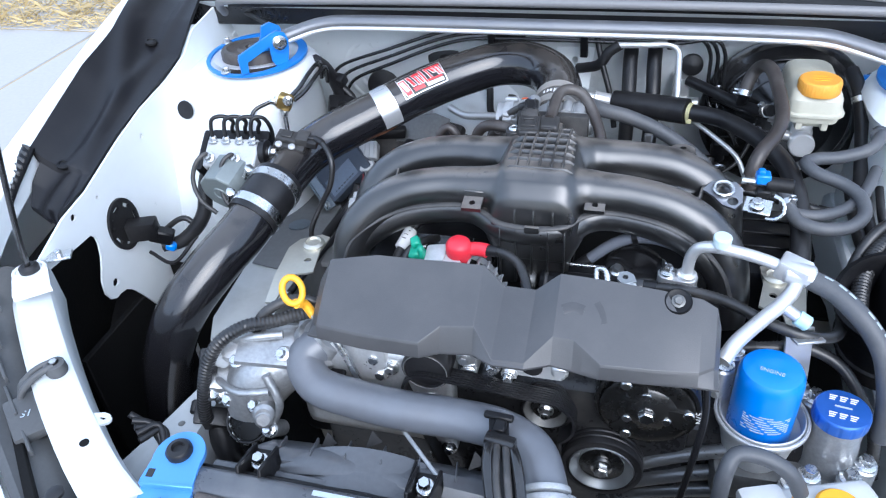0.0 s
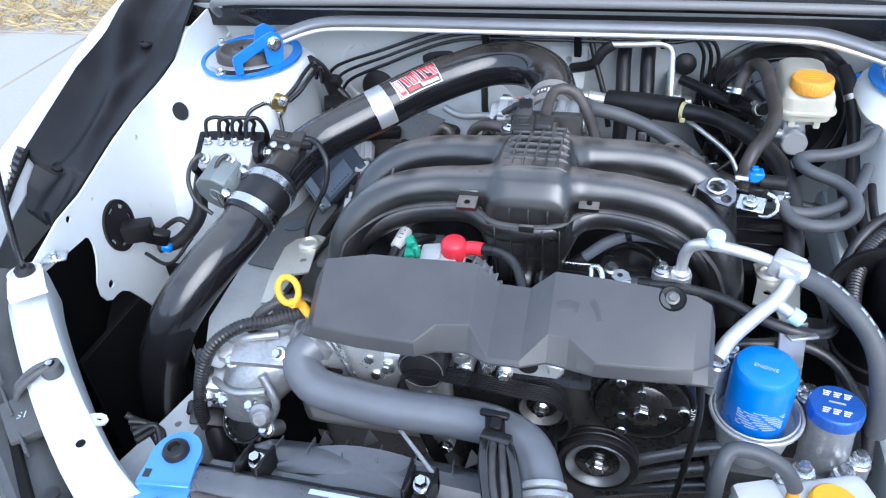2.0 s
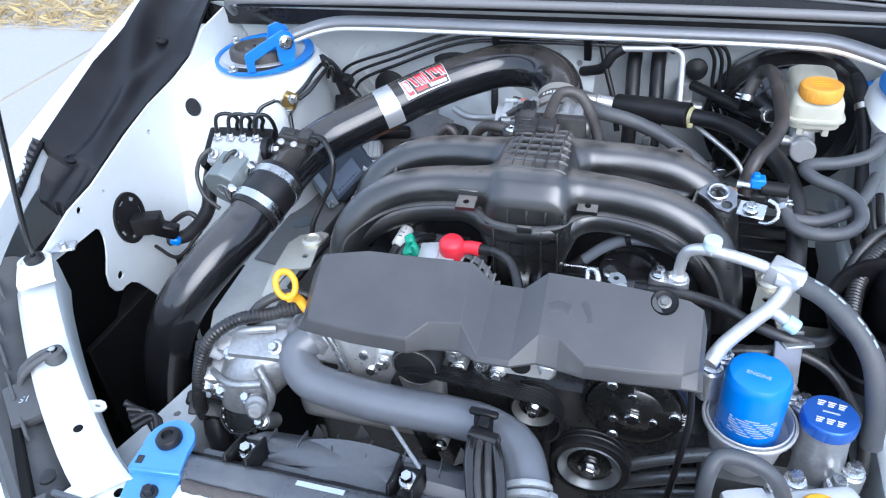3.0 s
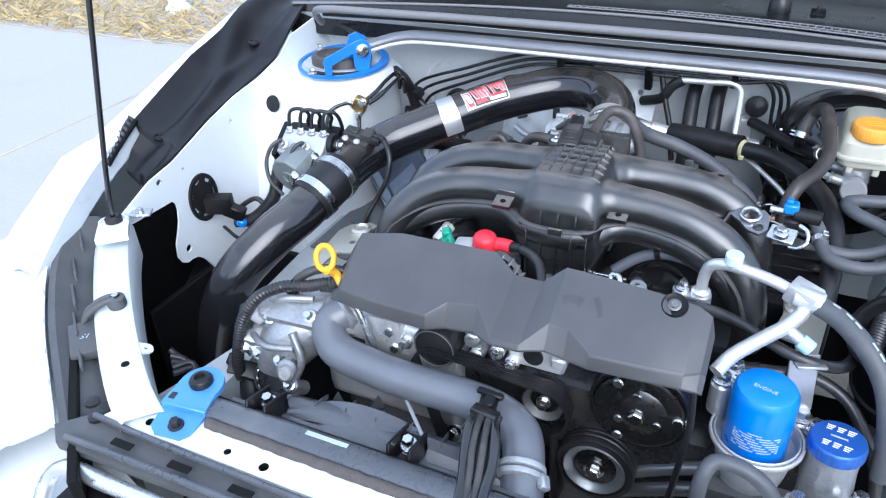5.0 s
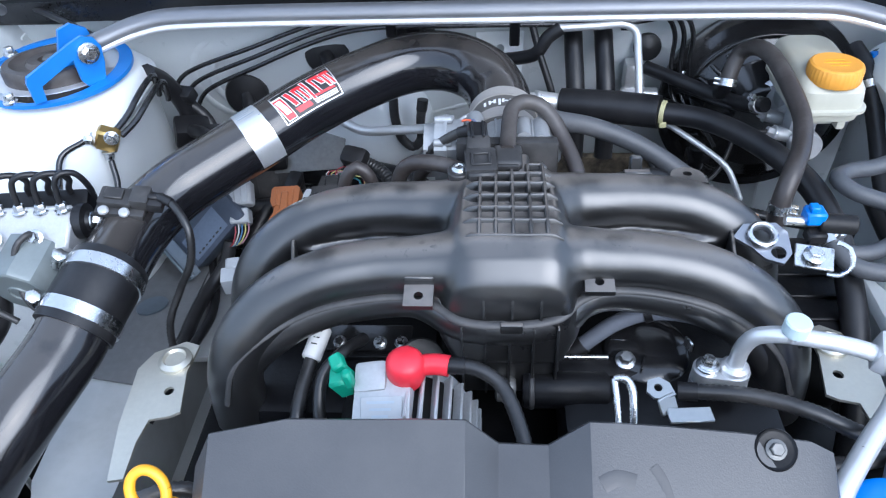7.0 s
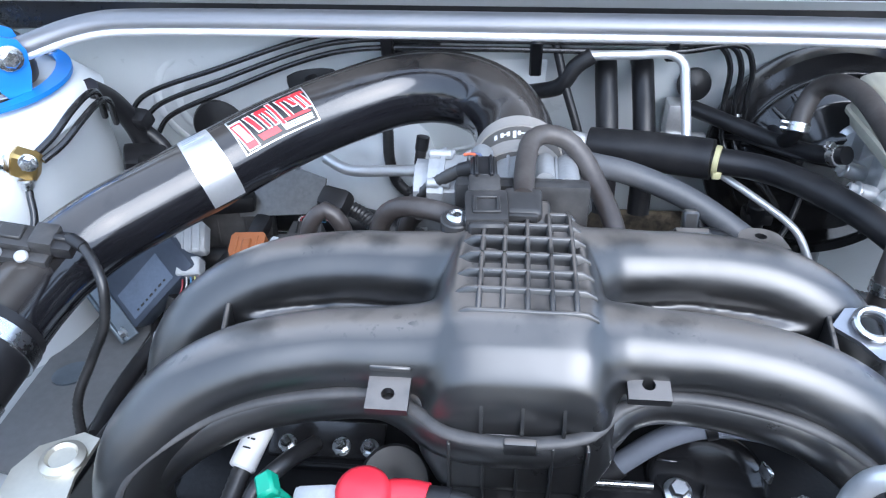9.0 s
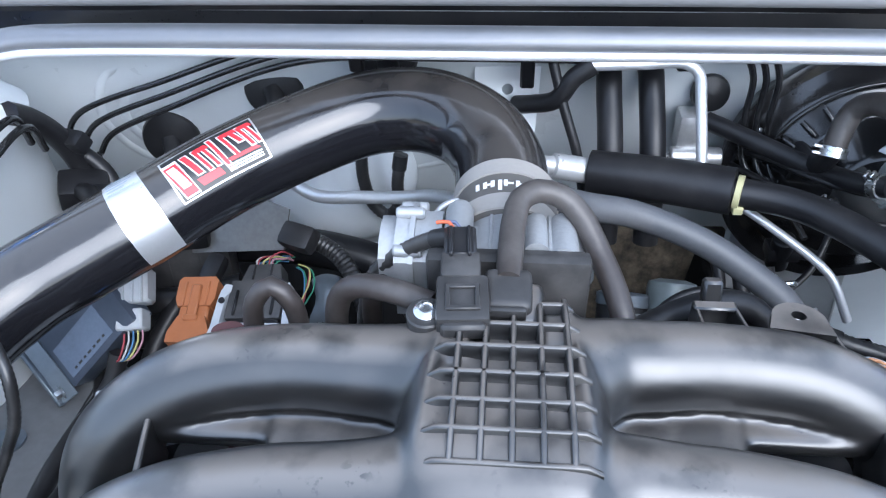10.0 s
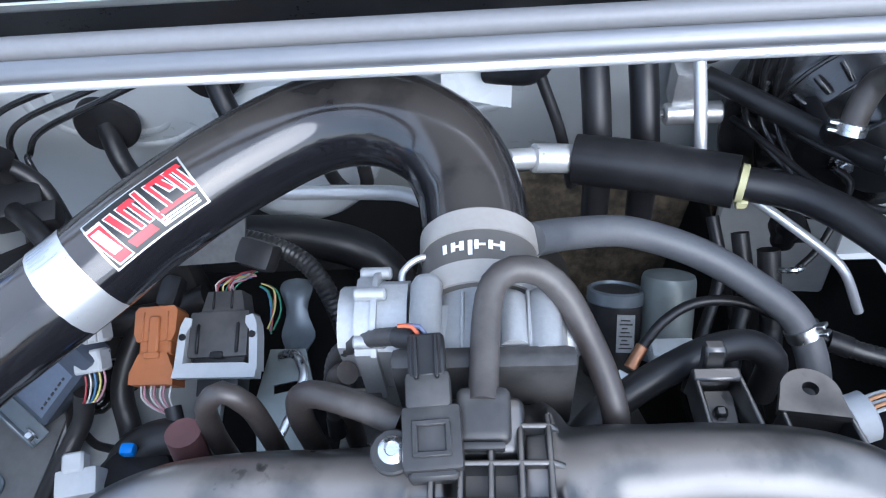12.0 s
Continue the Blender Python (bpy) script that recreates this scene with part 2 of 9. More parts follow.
# ---- building helpers ----
def spline(points, step=0.006):
    """Points evenly along a smooth curve through the given points; the fourth value, if any, is carried along."""
    p = [np.array(q, float) for q in points]
    if len(p) == 2:
        n = max(1, int(np.linalg.norm((p[1] - p[0])[:3]) / step))
        return [p[0] + (p[1] - p[0]) * k / n for k in range(n + 1)]
    p = [2 * p[0] - p[1], *p, 2 * p[-1] - p[-2]]
    out = []
    for a, b, c, d in zip(p, p[1:], p[2:], p[3:]):
        ta, tb = np.linalg.norm((b - a)[:3]) ** 0.5 + 1e-6, np.linalg.norm((c - b)[:3]) ** 0.5 + 1e-6
        tc = np.linalg.norm((d - c)[:3]) ** 0.5 + 1e-6
        m1 = ((b - a) / ta - (c - a) / (ta + tb) + (c - b) / tb) * tb
        m2 = ((c - b) / tb - (d - b) / (tb + tc) + (d - c) / tc) * tb
        n = max(2, int(np.linalg.norm((c - b)[:3]) / step))
        for k in range(n):
            u = k / n
            out.append((2 * u**3 - 3 * u**2 + 1) * b + (u**3 - 2 * u**2 + u) * m1 + (-2 * u**3 + 3 * u**2) * c + (u**3 - u**2) * m2)
    out.append(p[-2])
    return out


class Shape:
    """Collects pieces of one mesh."""

    def __init__(self):
        self.bm = bmesh.new()

    def faces(self, verts, faces):
        v = [self.bm.verts.new(tuple(q)[:3]) for q in verts]
        for f in faces:
            try:
                self.bm.faces.new([v[i] for i in f])
            except ValueError:
                pass
        return self

    def tube(self, points, r, seg=14, step=0.006, ends=True, flat=1.0, up=(0, 0, 1), ribs=0.0, rib_depth=0.2, hollow=0.0):
        """A tube along a smooth curve. flat squeezes it along 'up'; ribs: pitch of corrugation."""
        path = spline(points, min(step, ribs / 2) if ribs else step)
        q = [np.array(a[:3]) for a in path]
        radii = [a[3] if len(a) > 3 else r for a in path]
        if ribs:
            radii = [a * (1 - rib_depth * (k % 2)) for k, a in enumerate(radii)]
        tang = [q[min(k + 1, len(q) - 1)] - q[max(k - 1, 0)] for k in range(len(q))]
        tang = [t / (np.linalg.norm(t) + 1e-12) for t in tang]
        side = np.cross(tang[0], np.array(up, float))
        if np.linalg.norm(side) < 0.05:
            side = np.cross(tang[0], (0.3, 1, 0.1))
        rings, verts = [], []
        for c, t, rad in zip(q, tang, radii):
            side = side - t * (side @ t)
            side = side / np.linalg.norm(side)
            lift = np.cross(side, t)
            rings.append(range(len(verts), len(verts) + seg))
            for k in range(seg):
                a = 2 * math.pi * k / seg
                verts.append(c + rad * (math.cos(a) * side + flat * math.sin(a) * lift))
        faces = [(r0[k], r0[(k + 1) % seg], r1[(k + 1) % seg], r1[k]) for r0, r1 in zip(rings, rings[1:]) for k in range(seg)]
        if ends:
            faces += [tuple(reversed(rings[0])), tuple(rings[-1])]
        return self.faces(verts, faces)

    def lathe(self, origin, axis, profile, seg=28, start=None):
        """Profile rows (radius, height) turned about an axis."""
        w = Vector(axis).normalized()
        u = w.orthogonal().normalized() if start is None else Vector(start)
        v = w.cross(u)
        o = Vector(origin)
        verts, faces = [], []
        for rad, h in profile:
            for k in range(seg):
                a = 2 * math.pi * k / seg
                verts.append(o + w * h + (u * math.cos(a) + v * math.sin(a)) * rad)
        for n in range(len(profile) - 1):
            for k in range(seg):
                a, b = n * seg + k, n * seg + (k + 1) % seg
                faces.append((a, b, b + seg, a + seg))
        faces.append(tuple(reversed(range(seg))))
        faces.append(tuple(range((len(profile) - 1) * seg, len(profile) * seg)))
        return self.faces(verts, faces)

    def rod(self, a, b, r, seg=12, chamfer=0.15):
        d = (Vector(b) - Vector(a)).length
        c = min(r * chamfer, d * 0.3)
        return self.lathe(a, Vector(b) - Vector(a), [(r - c, 0), (r, c), (r, d - c), (r - c, d)], seg)

    def box(self, size, m, bevel=0.002, seg=1):
        """A box with bevelled edges at the pose m (a Matrix or a place)."""
        b = bmesh.new()
        bmesh.ops.create_cube(b, size=1)
        bmesh.ops.scale(b, vec=size, verts=b.verts)
        if bevel:
            bmesh.ops.bevel(b, geom=list(b.edges), offset=min(bevel, min(size) * 0.45), segments=seg, profile=0.6, affect="EDGES")
        m = m if isinstance(m, Matrix) else Matrix.Translation(m)
        b.verts.index_update()
        self.faces([m @ v.co for v in b.verts], [[v.index for v in f.verts] for f in b.faces])
        b.free()
        return self

    def prism(self, outline, depth, m, holes=(), bevel=0.0):
        """A flat outline (with holes) of the given thickness, its upper face in the plane of m."""
        loops = [list(outline), *[list(h) for h in holes]]
        flat = [Vector((x, y, 0)) for loop in loops for x, y in loop]
        tris = geometry.tessellate_polygon([[Vector((x, y, 0)) for x, y in loop] for loop in loops])
        n = len(flat)
        verts = [m @ v for v in flat] + [m @ (v - Vector((0, 0, depth))) for v in flat]
        faces = []
        for t in tris:
            a, b, c = (flat[i] for i in t)
            t = t if (b - a).cross(c - a).z > 0 else tuple(reversed(t))
            faces += [tuple(t), tuple(i + n for i in reversed(t))]
        at = 0
        for loop in loops:
            k = len(loop)
            for i in range(k):
                a, b = at + i, at + (i + 1) % k
                faces.append((a, b, b + n, a + n))
            at += k
        return self.faces(verts, faces)

    def grid(self, rows, thick=0.0):
        """A sheet from rows of points; thick gives it a second skin below."""
        w = len(rows[0])
        verts = [p for row in rows for p in row]
        faces = [(r * w + k, r * w + k + 1, (r + 1) * w + k + 1, (r + 1) * w + k) for r in range(len(rows) - 1) for k in range(w - 1)]
        if thick:
            n = len(verts)
            t = Vector((0, 0, thick)) if not isinstance(thick, (tuple, Vector)) else Vector(thick)
            faces += [tuple(i + n for i in reversed(f)) for f in faces]
            rim = list(range(w)) + [r * w + w - 1 for r in range(1, len(rows))] + [(len(rows) - 1) * w + k for k in range(w - 2, -1, -1)] + [r * w for r in range(len(rows) - 2, 0, -1)]
            faces += [(b, a, a + n, b + n) for a, b in zip(rim, rim[1:] + rim[:1])]
            verts = verts + [Vector(p) - t for p in verts]
        return self.faces(verts, faces)

    def hexbolt(self, at, axis, r, h, washer=True):
        w = Vector(axis).normalized()
        if washer:
            self.lathe(at, w, [(r * 1.5, 0), (r * 1.5, h * 0.18), (r * 1.35, h * 0.25)], 14)
        return self.lathe(Vector(at) + w * h * 0.2, w, [(r, 0), (r, h * 0.7), (r * 0.85, h * 0.82)], 6)


def finish(name, shape, mat, smooth=38):
    me = bpy.data.meshes.new(name)
    bm = shape.bm if isinstance(shape, Shape) else shape
    bmesh.ops.recalc_face_normals(bm, faces=bm.faces)
    bm.to_mesh(me)
    bm.free()
    me.materials.append(mat)
    me.polygons.foreach_set("use_smooth", [True] * len(me.polygons))
    me.set_sharp_from_angle(angle=radians(smooth))
    return new(name, me)


def thing(name, label, category, at=(0, 0, 0), group="", kind=""):
    """The top of a thing: an Empty at its base."""
    ob = new(name)
    ob.empty_display_size = 0.05
    ob.matrix_world = Matrix.Translation(at)
    return tagged(ob, label, category, group, kind)


def part(name, shape, mat, parent, label="", smooth=38):
    """One mesh under a thing or a part; its points are given in the world."""
    ob = finish(name, shape, mat, smooth)
    ob.parent = parent
    top = parent
    base = Matrix.Identity(4)
    while top is not None:
        base = top.matrix_basis @ base if top.parent is None else base
        top = top.parent
    ob.matrix_parent_inverse = base.inverted() if parent.parent is None else Matrix.Identity(4)
    return tagged(ob, label)


def solid(name, shape, mat, label, category, group="", kind="", smooth=38):
    """A thing of one mesh."""
    return tagged(finish(name, shape, mat, smooth), label, category, group, kind)


def circle(x, y, r, n=16):
    return [(x + r * math.cos(2 * math.pi * k / n), y + r * math.sin(2 * math.pi * k / n)) for k in range(n)]


def frame_at(origin, u, v):
    """A pose whose x runs along u and whose y lies towards v."""
    u = Vector(u).normalized()
    w = u.cross(Vector(v)).normalized()
    v = w.cross(u)
    return Matrix(((u.x, v.x, w.x, origin[0]), (u.y, v.y, w.y, origin[1]), (u.z, v.z, w.z, origin[2]), (0, 0, 0, 1)))

# ---- the ground ----
ground = solid("ground", Shape().faces([(-600, -600, -0.006), (600, -600, -0.006), (600, 600, -0.006), (-600, 600, -0.006)], [(0, 1, 2, 3)]), EARTH, "dry earth with scattered straw", "ground", kind="structure")
road = tagged(new("pavement"), "pale worn concrete paving with expansion joints", "pavement", kind="structure")
SLABS = []
for i in range(-3, 3):
    for j in range(-3, 2):
        b = Shape()
        b.box((2.385, 2.585, 0.09), Matrix.Translation((2.4 * i + 0.35, 2.6 * j + 0.47 + 1.3, -0.045)), 0.008)
        SLABS.append(part("slab", b, CONCRETE, road))
gravel = solid("gravel", Shape().box((1.5, 1.9, 0.012), (-0.03, 0.35, 0.008), 0.004), GRAVEL, "dark oily gravel and dirt under the engine bay", "gravel", kind="stuff")
straw = Shape()
rng = random.Random(5)
for k in range(15000):
    x, y = rng.uniform(-8.5, -1.8), 3.08 + abs(rng.gauss(0, 0.8)) + 0.05 * math.sin(k)
    a, l, h = rng.uniform(0, 6.28), rng.uniform(0.03, 0.13), rng.uniform(0.0, 0.035) * (1 + 2 * (rng.random() > 0.93))
    w = rng.uniform(0.0014, 0.0042)
    dx, dy = math.cos(a) * l, math.sin(a) * l
    px, py = -math.sin(a) * w, math.cos(a) * w
    z = rng.uniform(0.0, 0.02)
    straw.faces([(x - px, y - py, z), (x + px, y + py, z), (x + dx, y + dy, z + h), (x + dx * 0.5 - px, y + dy * 0.5, z + h * 0.75)], [(0, 1, 2, 3)])
solid("dry_grass", straw, STRAW, "loose dry straw and grass along the paving edge", "grass", kind="stuff")
post = thing("marker_post", "white painted post standing in dry grass", "post", (-4.45, 3.85, 0))
part("shaft", Shape().lathe((-4.45, 3.85, -0.02), (0, 0, 1), [(0.075, 0), (0.07, 0.3), (0.062, 1.1), (0.05, 1.13)], 16), WHITE, post)
part("foot", Shape().lathe((-4.45, 3.85, -0.02), (0, 0, 1), [(0.11, 0), (0.105, 0.05), (0.08, 0.075)], 16), WHITE, post)

# ---- the car's body round the engine bay ----
car = thing("car_body", "white car body with its open engine bay", "car", (-0.03, 0.2, 0))
FEND = [(-0.3, -0.747, 0.885), (-0.2, -0.782, 0.93), (-0.05, -0.827, 0.975), (0.1, -0.854, 1.005), (0.3, -0.887, 1.04), (0.5, -0.924, 1.068), (0.75, -0.962, 1.1), (1.1, -0.997, 1.14)]
fend = spline([(x, y, z) for y, x, z in FEND], 0.05)
CX = -0.03


def fender(side):
    rows = []
    for x, y, z in fend:
        d = CX - x
        x0 = CX - side * d
        rows.append([Vector((x0 - side * o, y, z + h)) for o, h in ((-0.034, -0.05), (-0.028, -0.010), (-0.014, -0.002), (0.0, 0.0), (0.015, -0.004), (0.045, -0.03), (0.07, -0.09), (0.08, -0.25), (0.06, -0.5))])
    return Shape().grid(rows, thick=(0, 0, 0.0015))


part("fender", fender(1), WHITE, car, "white front wing with a rolled inner edge")
part("fender", fender(-1), WHITE, car, "white front wing with a rolled inner edge")

# foam liner between wing and apron, with its dished relief and clips
LIN = [(-0.060, -0.735, 0.925, -0.712, 0.930), (-0.035, -0.785, 0.925, -0.712, 0.933), (0.0, -0.802, 0.945, -0.712, 0.940), (0.030, -0.802, 0.966, -0.712, 0.949), (0.034, -0.815, 0.988, -0.712, 0.951), (0.11, -0.820, 1.014, -0.712, 0.977), (0.22, -0.826, 1.052, -0.712, 1.001), (0.33, -0.832, 1.074, -0.712, 1.024), (0.40, -0.838, 1.095, -0.712, 1.070), (0.46, -0.845, 1.105, -0.720, 1.095), (0.60, -0.860, 1.12, -0.740, 1.12)]


def liner_rows():
    out = []
    for (y0, *a), (y1, *b) in zip(LIN, LIN[1:]):
        for k in range(10):
            u = k / 10
            out.append((y0 + (y1 - y0) * u, *[p + (q - p) * u for p, q in zip(a, b)]))
    out.append(LIN[-1])
    return out


def liner(side):
    rows = []
    n = 30
    for y, xo, zo, xi, zi in liner_rows():
        row = []
        for k in range(n + 1):
            u = k / n
            dish = 0.016 * math.sin(math.pi * u)
            for q, w, h in ((0.40 + 0.30 * math.sin(y * 10.5 + 0.4), 0.16, 0.011), (0.78 - 0.16 * math.sin(y * 8.0 - 0.6), 0.10, 0.005)):
                dish -= h * math.exp(-((u - q) / w) ** 2)
            x, z = xo + (xi - xo) * u, zo + (zi - zo) * u - dish
            row.append(Vector((CX + side * (x - CX), y, z)))
        rows.append(row)
    return Shape().grid(rows, thick=(0, 0, 0.008))


for side in (1, -1):
    wing_liner = part("wing_liner", liner(side), LINER, car, "black moulded felt liner along the wing")
    for x, y, z in ((-0.7635, 0.036, 0.9700), (-0.770, 0.345, 1.056)):
        part("clip", Shape().lathe((CX + side * (x - CX), y, z - 0.012), (0.25 * side, -0.1, 1), [(0.011, 0), (0.011, 0.004), (0.007, 0.006), (0.006, 0.004), (0.002, 0.004)], 16), PLASTIC, wing_liner)

for side in (1, -1):
    stop = part("edge_rail", Shape().tube([(CX + side * (x - CX), y, z) for x, y, z in ((-0.815, 0.032, 0.988), (-0.812, 0.0, 0.972), (-0.806, -0.035, 0.957), (-0.798, -0.065, 0.945))], 0.012, 12, 0.008, flat=0.6), PLASTIC, car, "black ribbed edge rail beside the liner", 60)
    for k in range(9):
        u = k / 8
        part("edge_rib", Shape().box((0.020, 0.003, 0.007), pose(CX + side * (-0.814 + 0.016 * u - CX), 0.028 - 0.088 * u, 0.993 - 0.041 * u, -18, 0, side * -20), 0.001), DUSTYBLACK, stop)

# inner apron: a tall panel with holes, standing beside the wheel arch
AP = frame_at((-0.706, 0, 0), (0, 1, 0), (0, 0, 1))
ap_outline = [(-0.15, 0.890), (-0.06, 0.926), (0.0, 0.936), (0.108, 0.972), (0.185, 0.992), (0.273, 1.005), (0.345, 1.024), (0.39, 1.055), (0.62, 1.09), (0.62, 0.3), (0.12, 0.3), (0.115, 0.50), (0.10, 0.58), (0.067, 0.641), (0.038, 0.693), (0.020, 0.722), (0.004, 0.736), (-0.011, 0.739), (-0.022, 0.738), (-0.034, 0.745), (-0.041, 0.761), (-0.038, 0.786), (-0.026, 0.808), (-0.019, 0.825), (-0.0145, 0.846), (-0.0155, 0.860), (-0.023, 0.869), (-0.057, 0.870), (-0.123, 0.873), (-0.15, 0.868)]
ap_holes = [circle(-0.012, 0.764, 0.0075), circle(-0.041, 0.915, 0.006, 12), circle(0.163, 0.950, 0.0045, 12), circle(0.019, 0.915, 0.003, 10)]
part("inner_apron", Shape().prism(ap_outline, 0.004, AP, ap_holes), WHITE, car, "white pressed inner apron with holes")
APR = frame_at((0.66, 0, 0), (0, 1, 0), (0.10, 0, 1))
part("inner_apron", Shape().prism([(-0.30, 0.90), (0.62, 1.03), (0.62, 0.3), (-0.30, 0.3)], 0.004, APR), WHITE, car, "white pressed inner apron")


def tower(cx, side):
    """A strut tower: a rounded box with a flat top, its outboard side running into the apron."""
    rows = []
    for z, rx, ry, dx, dy in ((0.30, 0.150, 0.20, -0.03, -0.02), (0.75, 0.140, 0.165, -0.02, -0.015), (0.88, 0.132, 0.142, -0.014, -0.008), (0.95, 0.124, 0.126, -0.010, 0.0), (0.985, 0.116, 0.114, -0.006, 0.0), (1.003, 0.106, 0.104, -0.002, 0), (1.010, 0.094, 0.094, 0, 0), (1.0115, 0.086, 0.086, 0, 0), (1.0125, 0.060, 0.060, 0, 0), (1.004, 0.056, 0.056, 0, 0), (0.97, 0.052, 0.052, 0, 0)):
        ring = []
        for k in range(72):
            a = 2 * math.pi * k / 72
            c, sn = math.cos(a), math.sin(a)
            p = 3.0 if z < 0.99 else 2.2
            r = (abs(c) ** p + abs(sn) ** p) ** (-1 / p)
            out = 1.55 if c * side < 0 and z < 0.96 else (1.3 if c * side < 0 and z < 1.0 else 1.0)
            out *= 0.84 if c * side > 0 and z < 0.97 else 1.0
            ring.append(Vector((cx + side * dx + rx * out * r * c, 0.37 + dy + ry * r * sn, z + (0.008 * sn if z > 0.98 else 0))))
        rows.append(ring + ring[:1])
    return Shape().grid(rows)


part("strut_tower", tower(-0.575, 1), WHITE, car, "white welded strut tower")
part("strut_tower", tower(0.565, -1), WHITE, car, "white welded strut tower")

# firewall with a stepped relief
rows = []
for k in range(33):
    x = -0.78 + 1.5 * k / 32
    row = []
    for z, y in ((1.082, 0.468), (1.076, 0.476), (1.06, 0.488), (1.02, 0.525), (0.97, 0.552), (0.90, 0.565), (0.80, 0.60), (0.70, 0.66), (0.50, 0.74), (0.30, 0.80)):
        bulge = 0.016 * math.exp(-((x + 0.33) / 0.10) ** 2 - ((z - 0.95) / 0.07) ** 2) + 0.012 * math.exp(-((x - 0.12) / 0.05) ** 2 - ((z - 0.98) / 0.05) ** 2)
        ripple = 0.004 * math.sin(x * 13) * math.exp(-((z - 0.9) / 0.15) ** 2)
        row.append(Vector((x, y - bulge * (z < 1.06) + ripple, z)))
    rows.append(row)
part("firewall", Shape().grid(rows, thick=(0, -0.004, 0)), WHITE, car, "white pressed steel firewall")

# diagonal corner rail, upper crossmember and front end
RAIL = [(-0.738, -0.125), (-0.70, -0.168), (-0.60, -0.265), (-0.50, -0.352), (-0.41, -0.420), (-0.365, -0.446)]
rows = []
for k, (x, y) in enumerate([tuple(q[:2]) for q in spline([(a, b, 0) for a, b in RAIL], 0.03)]):
    n = Vector((0.66, 0.75, 0))
    w = 0.0265
    z = 0.872 - 0.012 * k / 16
    c = Vector((x, y, z))
    rows.append([c - n * (w + 0.004) - Vector((0, 0, 0.05)), c - n * (w + 0.003) - Vector((0, 0, 0.008)), c - n * (w - 0.004), c + n * (w - 0.012), c + n * (w - 0.004) - Vector((0, 0, 0.004)), c + n * w - Vector((0, 0, 0.014)), c + n * (w + 0.001) - Vector((0, 0, 0.07))])
rail_part = part("corner_rail", Shape().grid(rows, thick=(0, 0, 0.002)), WHITE, car, "white painted corner rail")
# Black disc on the rail in place of a hole's shade.
part("hole_disc", Shape().lathe((-0.452, -0.388, 0.8635), (0, 0, 1), [(0.0055, 0), (0.0055, 0.0012), (0, 0.0012)], 18), SHADEBLACK, rail_part, "small black disc for the shade in a hole")
CM_HOLES = ((-0.241, -0.005, 0.0045), (-0.189, -0.007, 0.006), (-0.05, -0.006, 0.006), (-0.357, -0.004, 0.006))
cm = frame_at((0, -0.442, 0.852), (1, 0, 0), (0, 1, 0))
part("upper_crossmember", Shape().prism([(-0.42, -0.020), (-0.40, 0.022), (-0.30, 0.021), (0.40, 0.021), (0.44, -0.020)], 0.035, cm, [circle(hx, hy, hr, 16) for hx, hy, hr in CM_HOLES]), WHITE, car, "white upper radiator crossmember with holes")
# Black linings colour the shade into the crossmember's holes.
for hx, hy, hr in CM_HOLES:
    part("hole_shade", Shape().lathe((hx, -0.442 + hy, 0.8268), (0, 0, 1), [(hr * 0.97, 0), (hr * 0.97, 0.0255), (hr * 0.9, 0.0255), (hr * 0.9, 0.012), (0, 0.012)], 18), SHADEBLACK, car, "black lining for the shade in a hole")
part("corner_rail", Shape().box((0.06, 0.46, 0.05), pose(0.56, -0.30, 0.845, 0, 0, -50), 0.006), WHITE, car, "white painted corner rail")
# Black panels that stand in for the deep shade of the wing cavity.
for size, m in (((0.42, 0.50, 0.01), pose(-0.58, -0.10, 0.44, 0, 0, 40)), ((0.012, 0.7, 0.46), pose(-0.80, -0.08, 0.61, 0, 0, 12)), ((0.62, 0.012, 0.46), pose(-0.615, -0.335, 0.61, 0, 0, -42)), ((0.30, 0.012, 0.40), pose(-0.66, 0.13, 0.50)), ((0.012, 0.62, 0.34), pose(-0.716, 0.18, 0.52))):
    part("wing_shade_panel", Shape().box(size, m, 0.002), SHADEBLACK, car, "added black panel for the shade in the wing cavity")

# frame rails beside the engine
RAIL_IN = [(-0.405, -0.45), (-0.505, -0.45), (-0.486, -0.36), (-0.466, -0.29), (-0.446, -0.205), (-0.444, -0.172), (-0.452, -0.128), (-0.478, -0.104), (-0.500, -0.055), (-0.512, 0.10), (-0.512, 0.45), (-0.405, 0.45)]
part("frame_rail", Shape().prism(RAIL_IN[::-1], 0.11, pose(0, 0, 0.756), [circle(-0.434, -0.262, 0.005, 12), circle(-0.440, -0.315, 0.004, 12)]), DIRTYSHADEWHITE, car, "white frame rail with dirt")
part("frame_rail", Shape().box((0.085, 0.95, 0.11), pose(0.50, -0.02, 0.70, 2, 0, 0), 0.008), WHITE, car, "white frame rail with dirt")

# cowl: weatherstrip, black panel, vent, and the open bonnet above
SEAL = [(-0.660, 0.440, 1.072), (-0.640, 0.395, 1.100), (-0.600, 0.352, 1.124), (-0.45, 0.338, 1.132), (-0.2, 0.334, 1.136), (0.2, 0.334, 1.136), (0.42, 0.338, 1.132), (0.56, 0.352, 1.124), (0.600, 0.395, 1.100), (0.620, 0.440, 1.072)]
part("weatherstrip", Shape().tube(SEAL, 0.0072, 14, 0.012), GREYSTRIP, car, "grey rubber bonnet seal along the cowl", 60)
part("seal_carrier", Shape().grid([[Vector((x, y + 0.005, z - 0.004)), Vector((x, y + 0.008, z - 0.012)), Vector((x, y + 0.016, z - 0.015))] for x, y, z in (q[:3] for q in spline(SEAL[2:-2], 0.03))], thick=(0, 0, 0.002)), PLASTIC, car, "black plastic carrier of the bonnet seal")


def lip_y(x):
    return 0.577 - 0.25 * (x + 0.10) ** 2


